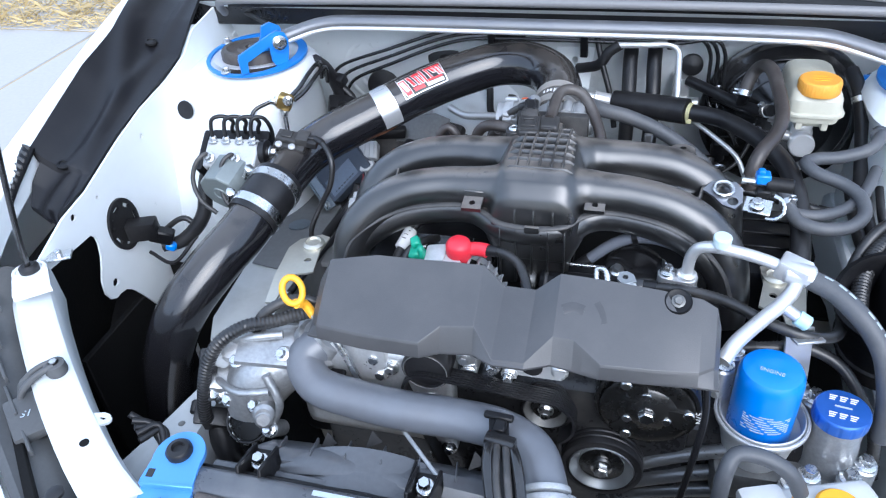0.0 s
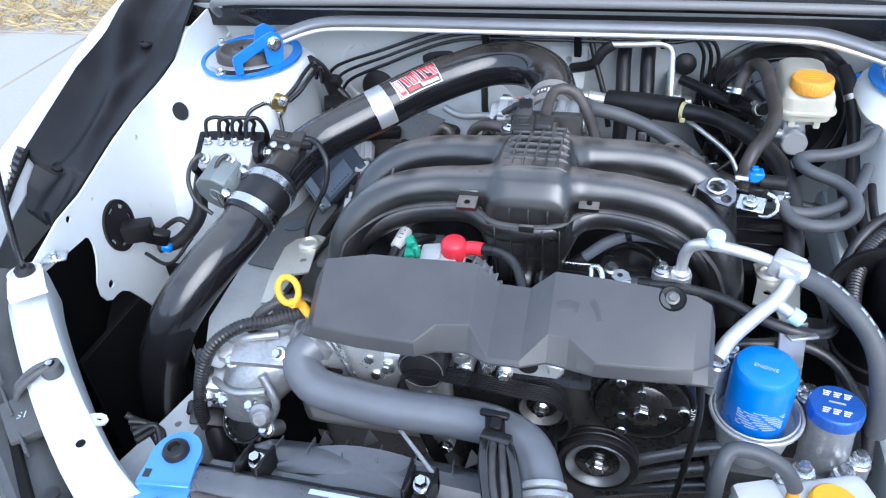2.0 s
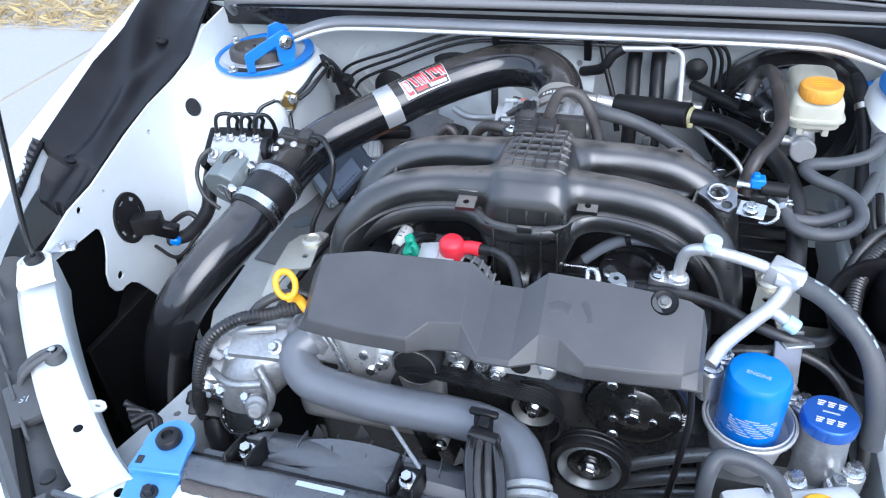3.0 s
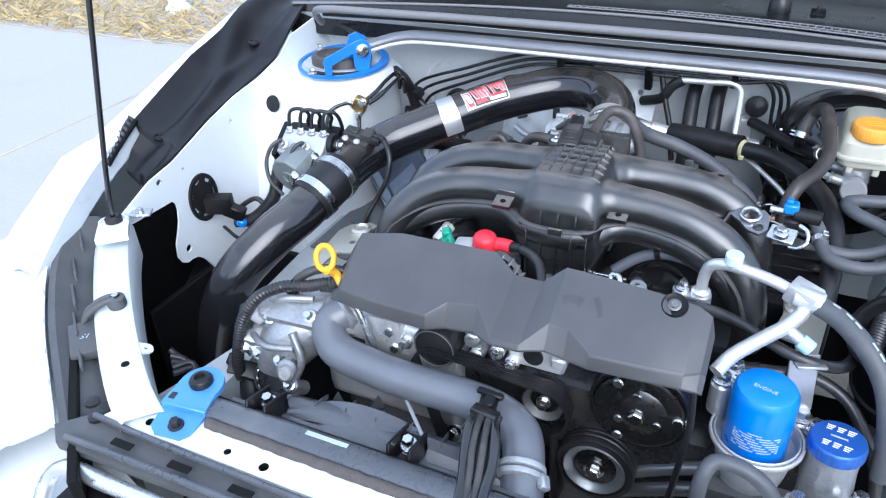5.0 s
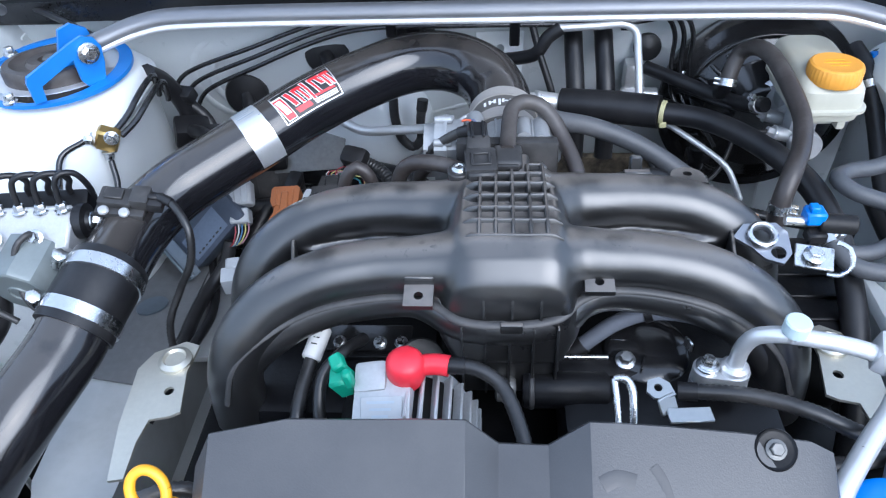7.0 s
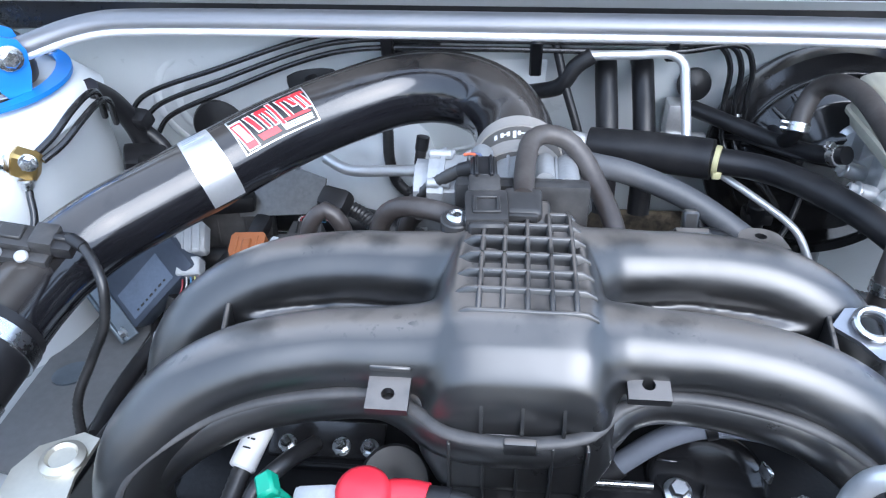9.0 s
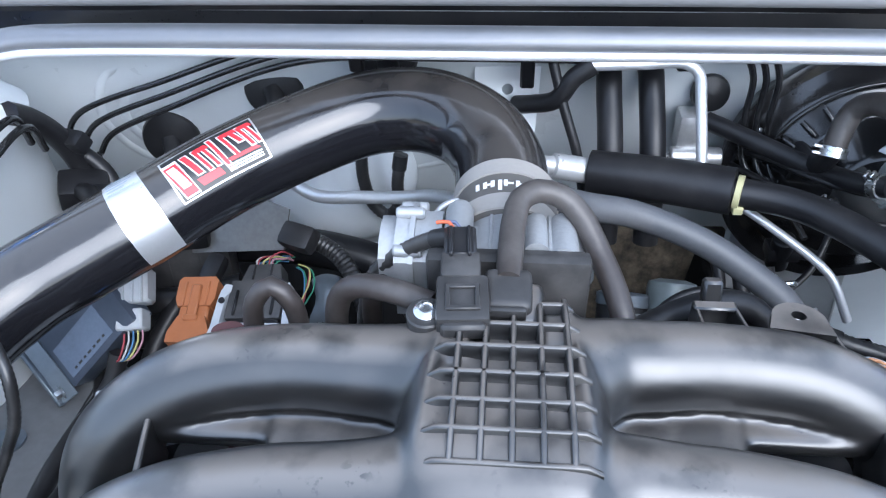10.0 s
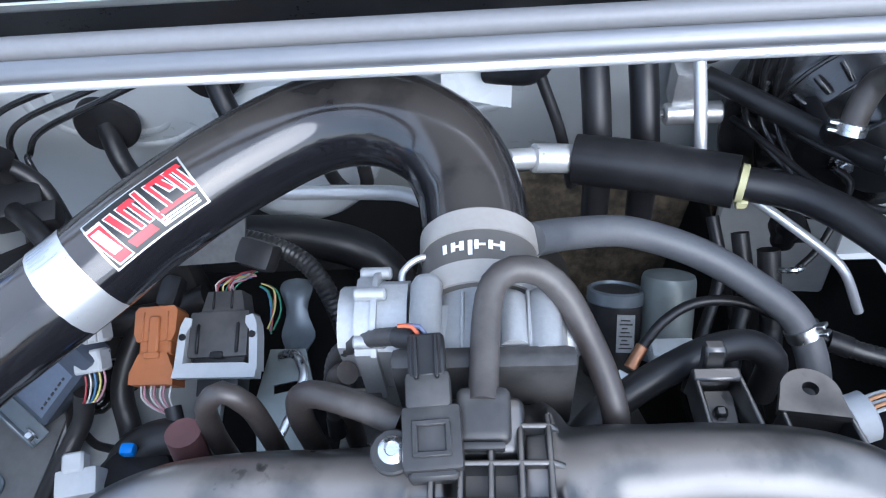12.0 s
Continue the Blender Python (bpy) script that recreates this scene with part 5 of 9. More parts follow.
part("plug", Shape().box((0.018, 0.020, 0.013), mm @ Matrix.Translation((0.036, 0.002, 0.002)), 0.003, 2).box((0.012, 0.006, 0.005), mm @ Matrix.Translation((0.034, 0.003, 0.010)), 0.0015), RUBBER, maf)
for x in (-0.016, 0.006):
    part("screw", Shape().lathe(mm @ Vector((x, -0.014, -0.002)), mm.to_3x3() @ Vector((0, -0.1, 1)), [(0.0058, 0), (0.0056, 0.0025), (0.0040, 0.0040), (0, 0.0042)], 16), CASTGREY, maf, "dull zinc screw")
hose("sensor_harness", "thin black corrugated harness of the airflow sensor", [(-0.378, 0.163, 0.968), (-0.362, 0.155, 0.965), (-0.342, 0.135, 0.945), (-0.345, 0.125, 0.91), (-0.368, 0.125, 0.868), (-0.385, 0.108, 0.83), (-0.39, 0.10, 0.78)], 0.0055, RUBBER, "wiring", conduit=True, seg=10)

# ---- throttle body ----
tb = thing("throttle_body", "pale cast aluminium throttle body behind the plenum", "throttle body", (0, 0.2, 0.96))
part("bore", Shape().lathe((-0.001, 0.248, 0.987), (0.0, -1, -0.05), [(0.030, 0), (0.0345, 0.003), (0.0350, 0.016), (0.0385, 0.028), (0.0400, 0.058)], 40), THROTTLE, tb, smooth=45)
part("flange", Shape().box((0.106, 0.015, 0.085), pose(0.0, 0.184, 0.984, 3, 0, 0), 0.006, 2), DUSTYBLACK, tb, "dusty black throttle flange")
TBX = frame_at((-0.046, 0.222, 0.990), (0, 1, 0), (0, 0.05, 1))
case = [(-0.026, -0.034), (-0.026, 0.014), (-0.014, 0.026), (0.004, 0.032), (0.020, 0.030), (0.032, 0.018), (0.032, -0.030), (0.020, -0.036)]
part("motor_case", Shape().prism([(u * 0.86, v * 0.9) for u, v in case], 0.018, TBX @ Matrix.Translation((0, 0, 0.0))), THROTTLE, tb, "cast motor case")
part("case_flange", Shape().prism([(u * 1.06, v * 1.06) for u, v in case], 0.0035, TBX @ Matrix.Translation((0, 0, -0.018))), THROTTLE, tb, "cast joint flange of the motor cover")
lid = part("motor_cover", Shape().prism([(u * 0.98, v * 0.98) for u, v in case], 0.010, TBX @ Matrix.Translation((0, 0, -0.0215))).prism([(u * 0.76 + 0.002, v * 0.74) for u, v in case], 0.012, TBX @ Matrix.Translation((0, 0, -0.0315))), THROTTLE, tb, "stepped cast motor cover")
for u, v in ((-0.020, 0.020), (0.006, 0.033), (0.031, 0.020), (0.031, -0.026)):
    part("clip_lug", Shape().rod(TBX @ Vector((u, v, -0.032)), TBX @ Vector((u, v, -0.012)), 0.0042, 12, 0.3), THROTTLE, lid)
for x, y0, y1, z, r in ((-0.034, 0.186, 0.241, 1.018, 0.0098), (0.018, 0.190, 0.226, 1.022, 0.0075), (0.036, 0.188, 0.230, 1.017, 0.0098)):
    part("boss", Shape().lathe((x, y0, z), (0, 1, 0.04), [(r * 1.05, 0), (r, 0.006), (r, y1 - y0 - 0.006), (r * 0.82, y1 - y0 - 0.002), (r * 0.5, y1 - y0), (0, y1 - y0)], 20), THROTTLE, tb, "cast bolt boss", 50)
part("boss_web", Shape().box((0.060, 0.036, 0.020), pose(0.0, 0.206, 1.008, 3, 0, 0), 0.006, 2), THROTTLE, tb)
for x in (-0.012, 0.004, 0.027):
    part("case_rib", Shape().box((0.0028, 0.040, 0.012), pose(x, 0.208, 1.018, 3, 0, 0), 0.0009), THROTTLE, tb)
part("spring_cover", Shape().lathe((0.040, 0.214, 0.994), (1, 0, 0.05), [(0.021, 0), (0.021, 0.007), (0.016, 0.010), (0.015, 0.016), (0.012, 0.018), (0, 0.018)], 26), THROTTLE, tb)
part("hose_nipple", Shape().tube([(-0.052, 0.246, 1.000), (-0.052, 0.258, 1.004), (-0.040, 0.268, 1.006), (-0.026, 0.266, 1.003)], 0.0024, 8, 0.003), ALUPIPE, tb, "small bent steel pipe", 60)

mapS = thing("pressure_sensor", "dusty black pressure sensor bolted on the plenum", "sensor", (-0.04, 0.155, 1.01))
MS = pose(-0.026, 0.131, 1.029, 8, 0, 4)
part("body", Shape().box((0.031, 0.034, 0.015), MS, 0.003, 2).box((0.026, 0.006, 0.012), MS @ Matrix.Translation((0, -0.018, -0.001)), 0.002), DUSTYBLACK, mapS)
part("cover", Shape().box((0.020, 0.003, 0.002), MS @ Matrix.Translation((0, 0.007, 0.0085)), 0.0006).box((0.020, 0.003, 0.002), MS @ Matrix.Translation((0, -0.009, 0.0085)), 0.0006).box((0.003, 0.016, 0.002), MS @ Matrix.Translation((-0.0085, -0.001, 0.0085)), 0.0006).box((0.003, 0.016, 0.002), MS @ Matrix.Translation((0.0085, -0.001, 0.0085)), 0.0006), DUSTYBLACK, mapS, "raised frame on the sensor")
part("socket", Shape().box((0.024, 0.020, 0.015), MS @ Matrix.Translation((-0.001, 0.025, 0.001)), 0.003, 2), DUSTYBLACK, mapS)
plug_ = part("plug", Shape().box((0.020, 0.026, 0.014), MS @ Matrix.Translation((-0.001, 0.044, 0.002)), 0.002), RUBBER, mapS)
for dx in (-0.0055, 0.0055):
    part("plug_latch", Shape().box((0.0025, 0.024, 0.004), MS @ Matrix.Translation((-0.001 + dx, 0.042, 0.010)), 0.0008), RUBBER, plug_)
for k, c in enumerate(((0.6, 0.12, 0.05), (0.10, 0.12, 0.2))):
    wire(plug_, [MS @ Vector((-0.004 + 0.004 * k, 0.056, 0.003)), MS @ Vector((-0.008 + 0.004 * k, 0.062, 0.006)), MS @ Vector((-0.016, 0.064, 0.004))], 0.0012, material("sensor wire", c, 0.45))
part("tab", Shape().lathe((-0.047, 0.128, 1.016), (0, -0.1, 1), [(0.012, 0), (0.012, 0.009), (0.011, 0.010)], 22).box((0.014, 0.014, 0.008), (-0.038, 0.128, 1.021), 0.002), DUSTYBLACK, mapS)
part("bolt", Shape().lathe((-0.047, 0.1275, 1.0255), (0, -0.15, 1), [(0.0078, 0), (0.0076, 0.0018), (0.0058, 0.0034), (0.0040, 0.0040), (0.0034, 0.0030), (0, 0.0030)], 22), STEEL, mapS, "pale dome-headed bolt")
hose("sensor_harness", "short dusty corrugated harness of the pressure sensor", [(-0.036, 0.188, 1.034), (-0.052, 0.197, 1.024), (-0.075, 0.206, 1.004), (-0.094, 0.210, 0.982), (-0.102, 0.204, 0.955), (-0.105, 0.190, 0.91)], 0.0066, RUBBER, "wiring", conduit=True, seg=12)
pcv = hose("breather_hose", "dusty brown rubber breather hose arched over the throttle", [(0.0, 0.152, 1.030), (0.001, 0.175, 1.033), (0.003, 0.203, 1.039), (0.007, 0.219, 1.043), (0.018, 0.228, 1.044), (0.034, 0.228, 1.040), (0.047, 0.221, 1.030), (0.060, 0.204, 1.012), (0.070, 0.182, 0.998), (0.075, 0.164, 0.985), (0.076, 0.156, 0.96), (0.076, 0.152, 0.92)], 0.0082, BROWNHOSE)
part("elbow", Shape().box((0.029, 0.030, 0.018), pose(0.0, 0.146, 1.024, 12, 0, 0), 0.006, 3).box((0.022, 0.004, 0.010), pose(0.0, 0.129, 1.025, 12, 0, 0), 0.0015, 2), DUSTYBLACK, pcv, "black nozzle of the breather")
part("nozzle_collar", Shape().box((0.042, 0.034, 0.020), pose(0.001, 0.143, 1.014, 12, 0, 0), 0.008, 3), MANIFOLD, pcv, "moulded collar round the nozzle")
hose("coolant_hose", "dusty brown rubber hose bent down behind the runner", [(-0.046, 0.150, 1.010), (-0.070, 0.160, 1.011), (-0.095, 0.170, 1.006), (-0.110, 0.176, 0.992), (-0.117, 0.178, 0.965), (-0.118, 0.180, 0.90)], 0.0082, BROWNHOSE)
hose("coolant_hose", "second brown hose close behind the first", [(-0.085, 0.196, 0.985), (-0.094, 0.200, 0.972), (-0.097, 0.200, 0.94), (-0.097, 0.198, 0.88)], 0.0075, BROWNHOSE)
hose("hose_loop", "small arched brown rubber hose behind the runner", [(-0.142, 0.172, 0.88), (-0.142, 0.174, 0.955), (-0.146, 0.176, 0.984), (-0.158, 0.178, 0.996), (-0.171, 0.176, 0.984), (-0.175, 0.172, 0.955), (-0.176, 0.170, 0.88)], 0.0070, BROWNHOSE)
hose("coolant_hose", "faded maroon rubber hose between connectors", [(-0.196, 0.150, 0.86), (-0.194, 0.160, 0.92), (-0.192, 0.168, 0.962)], 0.0115, material("faded maroon rubber", (0.10, 0.045, 0.045), 0.6, 0, 0.2, 200, 14, 0.06))

# ---- hoses on the bulkhead side ----
hose("breather_hose", "grey breather hose with a silver clamp", [(0.032, 0.285, 1.0), (0.060, 0.310, 0.975), (0.105, 0.325, 0.957), (0.16, 0.318, 0.937), (0.205, 0.30, 0.915), (0.232, 0.284, 0.897), (0.248, 0.258, 0.865), (0.252, 0.235, 0.82)], 0.0118, GREYHOSE, clamps=(0.765,))
main = hose("heater_hose", "thick black coolant hose running to the wing", [(0.19, 0.388, 0.942), (0.25, 0.365, 0.943), (0.295, 0.315, 0.944), (0.335, 0.245, 0.938), (0.350, 0.19, 0.925), (0.355, 0.13, 0.90), (0.352, 0.06, 0.86), (0.345, 0.0, 0.80), (0.34, -0.03, 0.74)], 0.0138, RUBBER)
part("foam_sleeve", Shape().tube([(0.078, 0.428, 0.932), (0.14, 0.408, 0.938), (0.200, 0.384, 0.943)], 0.0215, 26, 0.01), RUBBER, main, "matt black foam sleeve")
part("end_fitting", Shape().rod((0.040, 0.418, 0.945), (0.082, 0.427, 0.933), 0.0125, 18).rod((0.02, 0.412, 0.95), (0.045, 0.419, 0.944), 0.009, 16), ALUPIPE, main, "silver end fitting")
part("cable_tie", Shape().lathe((0.201, 0.3835, 0.943), (0.9, -0.35, 0.02), [(0.0142, 0), (0.0158, 0.0005), (0.0158, 0.0055), (0.0142, 0.006)], 22).box((0.009, 0.008, 0.008), (0.203, 0.372, 0.932), 0.001), material("yellowed nylon tie", (0.42, 0.40, 0.22), 0.5), main, "yellowed cable tie")
for x in (0.098, 0.140):
    hose("heater_hose", "black heater hose between firewall and engine", [(x, 0.545, 0.992), (x, 0.525, 0.990), (x, 0.505, 0.975), (x + 0.002, 0.480, 0.945), (x + 0.004, 0.455, 0.90), (x + 0.004, 0.44, 0.84)], 0.0130, RUBBER, group="heater hoses")
hose("refrigerant_pipe", "bare aluminium pipe bent down from the firewall", [(0.070, 0.490, 1.013), (0.12, 0.492, 1.014), (0.166, 0.494, 1.014), (0.178, 0.490, 1.006), (0.181, 0.475, 0.985), (0.184, 0.440, 0.935), (0.185, 0.425, 0.91)], 0.0055, ALUPIPE, "pipe")
hose("vacuum_hose", "black rubber hose on the firewall pipe", [(0.005, 0.520, 0.955), (0.02, 0.508, 0.962), (0.045, 0.490, 0.977), (0.060, 0.490, 1.0), (0.078, 0.491, 1.0135)], 0.0095, RUBBER)
hose("refrigerant_pipe", "bare aluminium pipe under the intake tube", [(-0.235, 0.47, 0.885), (-0.205, 0.455, 0.878), (-0.15, 0.445, 0.884), (-0.105, 0.435, 0.892), (-0.075, 0.42, 0.905), (-0.05, 0.40, 0.915)], 0.007, ALUPIPE, "pipe")
hose("steel_line", "thin aluminium line bent beside the engine", [(0.203, 0.398, 0.926), (0.24, 0.37, 0.912), (0.277, 0.343, 0.894), (0.287, 0.335, 0.885), (0.305, 0.32, 0.85)], 0.0040, ALUPIPE, "pipe")
hose("vacuum_hose", "thick black vacuum hose of the brake booster", [(0.287, 0.411, 0.964), (0.292, 0.421, 0.985), (0.300, 0.426, 1.003), (0.308, 0.412, 1.017), (0.316, 0.375, 1.026), (0.321, 0.32, 1.020), (0.325, 0.262, 1.003), (0.312, 0.215, 0.993), (0.292, 0.175, 0.988), (0.283, 0.160, 0.968), (0.281, 0.154, 0.94)], 0.0102, BROWNHOSE, clamps=(0.02, 0.96))
hose("vacuum_hose", "black rubber hose clamped to the cylinder", [(0.203, 0.520, 0.940), (0.24, 0.490, 0.936), (0.285, 0.445, 0.934), (0.312, 0.405, 0.942), (0.328, 0.376, 0.956)], 0.0095, RUBBER, clamps=(0.95,))
hose("grey_tube", "pale grey rubber tube looped beside the wing", [(0.470, 0.285, 0.975), (0.450, 0.250, 0.965), (0.41, 0.236, 0.955), (0.375, 0.226, 0.955), (0.360, 0.213, 0.955), (0.372, 0.196, 0.950), (0.41, 0.180, 0.942), (0.428, 0.160, 0.935), (0.430, 0.132, 0.926), (0.412, 0.110, 0.920), (0.375, 0.100, 0.918), (0.346, 0.108, 0.922), (0.334, 0.130, 0.930), (0.330, 0.150, 0.938), (0.322, 0.160, 0.945)], 0.0092, GREYHOSE, clamps=(0.93,))
hose("fuel_hose", "dark grey hose beneath the looped tube", [(0.335, 0.128, 0.922), (0.37, 0.128, 0.920), (0.41, 0.150, 0.922), (0.44, 0.19, 0.925), (0.465, 0.25, 0.93)], 0.0085, GREYHOSE)
hose("coolant_hose", "black hose along the wing with an orange end", [(0.447, 0.445, 1.0), (0.455, 0.41, 0.985), (0.465, 0.365, 0.935), (0.465, 0.31, 0.89), (0.46, 0.25, 0.86)], 0.0115, RUBBER, clamps=(0.25,))
hose("grey_tube", "pale grey hose along the wing with a blue clip", [(0.476, 0.44, 0.992), (0.480, 0.40, 0.975), (0.482, 0.36, 0.955), (0.476, 0.31, 0.965), (0.462, 0.275, 0.972)], 0.0115, GREYHOSE)
clipb = thing("hose_clip", "bright blue plastic hose clip", "clip", (0.478, 0.425, 0.99))
part("clip", Shape().lathe((0.4765, 0.431, 0.988), (0.1, -1, -0.4), [(0.012, 0), (0.0145, 0.001), (0.0145, 0.011), (0.012, 0.012)], 18).box((0.014, 0.010, 0.006), (0.468, 0.424, 0.999), 0.001), FILTERBLUE, clipb)

# ---- brake pipes, grommets and fittings on the firewall ----
for k in range(3):
    d = 0.0135 * k
    hose("brake_line", "thin black coated brake line along the firewall", [(-0.478 + d * 1.2, 0.470 + 0.002 * k, 0.86), (-0.483 + d, 0.492, 0.90), (-0.484 + d, 0.498, 0.925 - d), (-0.470 + d, 0.503, 0.944 - d), (-0.36 + 0.3 * d, 0.506, 0.985 - d), (-0.25, 0.506, 1.022 - d * 0.9), (-0.19, 0.500, 1.034 - d * 0.8), (-0.05, 0.494, 1.036 - d * 0.7), (0.17, 0.494, 1.034 - d * 0.6), (0.216 + d * 0.9, 0.496, 1.024), (0.232 + d * 0.9, 0.500, 1.0), (0.236 + d * 0.9, 0.505, 0.95), (0.245 + d * 0.9, 0.50, 0.90), (0.29, 0.44 - d, 0.87)], 0.0034, BLACKPAINT, "brake line", group="brake lines", seg=8)
for x, y, z, n in ((-0.400, 0.558, 0.885, (0.1, -1, 0.15)), (-0.262, 0.552, 0.955, (0, -1, 0.2)), (-0.13, 0.530, 1.005, (0, -1, 0.3)), (0.207, 0.545, 0.960, (0, -1, 0.2))):
    r = 0.034 if x < -0.1 else 0.020
    g = thing("grommet", "black rubber grommet plugged into the firewall", "grommet", (x, y, z - r), "firewall grommets")
    part("disc", Shape().lathe(Vector((x, y, z)), n, [(r, 0), (r, 0.005), (r * 0.93, 0.009), (r * 0.6, 0.011), (0, 0.012)], 30), RUBBER, g)
    if r > 0.03:
        part("spout", Shape().tube([Vector((x, y, z)) + Vector(n).normalized() * 0.006, (x + 0.012, y - 0.03, z - 0.022), (x + 0.03, y - 0.05, z - 0.06)], 0.011, 14), RUBBER, g)
for x, z in ((-0.155, 1.015), (0.015, 1.0), (0.165, 1.02)):
    clipm = thing("line_clip", "black plastic clip holding the brake lines", "clip", (x, 0.5, z))
    part("clip", Shape().box((0.014, 0.014, 0.045), pose(x, 0.497, z + 0.008, 12, 0, 0), 0.002), PLASTIC, clipm)
brkt = thing("firewall_bracket", "white folded bracket on the firewall", "bracket", (0.02, 0.53, 0.98))
part("plate", Shape().prism([(-0.035, -0.04), (0.03, -0.055), (0.035, 0.03), (-0.035, 0.03)], 0.003, frame_at((-0.004, 0.535, 0.967), (1, 0, 0), (0, 0.35, 1)), [circle(0.0, -0.002, 0.006, 14)]), WHITE, brkt)
valve = thing("expansion_valve", "small cast expansion valve at the firewall", "valve", (0.165, 0.50, 0.92))
part("body", Shape().box((0.030, 0.030, 0.045), (0.192, 0.535, 0.920), 0.005, 2), ALU, valve)
part("barrel", Shape().rod((0.172, 0.520, 0.896), (0.226, 0.520, 0.896), 0.011, 18), ALU, valve)
part("stem", Shape().rod((0.156, 0.520, 0.896), (0.174, 0.520, 0.896), 0.005, 8), STEEL, valve)
tee = thing("brake_tee", "brass brake union on the strut tower", "brake union", (-0.482, 0.281, 0.95))
part("block", Shape().box((0.026, 0.018, 0.030), pose(-0.482, 0.279, 0.972, 10, 25, 10), 0.003), BRASS, tee)
part("nut", Shape().hexbolt((-0.470, 0.268, 0.980), (0.3, -1, 0.1), 0.006, 0.010), STEEL, tee)
part("nut", Shape().hexbolt((-0.496, 0.272, 0.976), (-1, -0.3, 0.1), 0.006, 0.010), STEEL, tee)
part("nut", Shape().hexbolt((-0.484, 0.275, 0.957), (0, -0.3, -1), 0.006, 0.010), STEEL, tee)
for k, pts in enumerate(([(-0.505, 0.268, 0.976), (-0.53, 0.25, 0.965), (-0.525, 0.215, 0.94), (-0.505, 0.18, 0.955)], [(-0.470, 0.285, 0.982), (-0.462, 0.305, 0.990), (-0.455, 0.335, 1.003), (-0.452, 0.365, 1.008), (-0.456, 0.390, 1.000), (-0.470, 0.415, 0.96)], [(-0.466, 0.283, 0.974), (-0.455, 0.303, 0.981), (-0.446, 0.335, 0.994), (-0.443, 0.365, 0.999), (-0.447, 0.392, 0.990), (-0.462, 0.42, 0.95)], [(-0.484, 0.272, 0.945), (-0.475, 0.25, 0.92), (-0.48, 0.22, 0.90)])):
    hose("brake_line", "thin black brake line on the strut tower", pts, 0.0038, BLACKPAINT, "brake line", group="brake lines", seg=8)

lm = thing("wiring_loom", "taped black loom and connectors between tower and firewall", "wiring", (-0.45, 0.44, 0.80))
wire(lm, [(-0.470, 0.40, 1.000), (-0.468, 0.43, 0.975), (-0.462, 0.45, 0.940), (-0.455, 0.455, 0.905), (-0.445, 0.44, 0.87), (-0.44, 0.40, 0.83)], 0.0120, RUBBER, "taped_run")
wire(lm, [(-0.478, 0.455, 0.955), (-0.455, 0.460, 0.925), (-0.430, 0.455, 0.900), (-0.41, 0.43, 0.86)], 0.0085, RUBBER)
wire(lm, [(-0.44, 0.42, 0.90), (-0.415, 0.40, 0.905), (-0.39, 0.375, 0.89), (-0.37, 0.34, 0.86)], 0.0095, RUBBER)
part("connector", Shape().box((0.050, 0.036, 0.036), pose(-0.448, 0.435, 0.890, 20, 10, 25), 0.006, 2).box((0.030, 0.024, 0.024), pose(-0.412, 0.415, 0.895, 10, 5, 15), 0.004, 2), RUBBER, lm)
part("connector", Shape().box((0.060, 0.060, 0.044), pose(-0.420, 0.375, 0.855, 10, 0, 30), 0.008, 2), PLASTIC, lm)
part("connector", Shape().box((0.030, 0.020, 0.020), pose(-0.452, 0.452, 0.940, 25, 0, -15), 0.004, 2), RUBBER, lm)

# ---- anti-lock brake unit ----
abs_u = thing("abs_unit", "aluminium anti-lock brake block with grey pump motor", "brake unit", (-0.53, 0.15, 0.85))
am = frame_at((-0.517, 0.136, 0.955), (0.99, 0.08, 0.0), (0.0, 0.83, 0.55))
part("block", Shape().box((0.090, 0.052, 0.050), am @ Matrix.Translation((0, -0.008, -0.025)), 0.003), CASTGREY, abs_u, "bare aluminium valve block")
part("control_unit", Shape().box((0.104, 0.030, 0.042), am @ Matrix.Translation((0.002, 0.028, -0.036)), 0.006, 2), PLASTIC, abs_u, "black control unit")
mdir = Vector((-0.12, -0.95, -0.28)).normalized()
mbase = Vector((-0.512, 0.127, 0.918))
motor = part("pump_motor", Shape().lathe(mbase, mdir, [(0.0385, 0), (0.0385, 0.047), (0.037, 0.051), (0.035, 0.0525), (0.0, 0.0525)], 10), GREYCAN, abs_u, "grey many-sided pump motor", 30)
part("boss", Shape().lathe(mbase + mdir * 0.052, mdir, [(0.013, 0), (0.0125, 0.002), (0.011, 0.0025), (0.0095, 0.001), (0, 0.001)], 28), GREYCAN, motor)
part("side_mount", Shape().lathe(am @ Vector((0.044, 0.005, -0.02)), am.to_3x3() @ Vector((1, 0, 0)), [(0.020, 0), (0.020, 0.010), (0.012, 0.012), (0.008, 0.018), (0, 0.018)], 20), RUBBER, abs_u, "black rubber mount")
part("mount_bolt", Shape().hexbolt(am @ Vector((0.060, 0.005, -0.02)), am.to_3x3() @ Vector((1, 0, 0)), 0.007, 0.010), STEEL, abs_u)
part("bracket", Shape().box((0.012, 0.075, 0.055), am @ Matrix.Translation((-0.054, 0.0, -0.035)), 0.006, 2).box((0.10, 0.05, 0.006), am @ Matrix.Translation((0, 0.0, -0.058)), 0.002), PLASTIC, abs_u, "black mounting bracket")
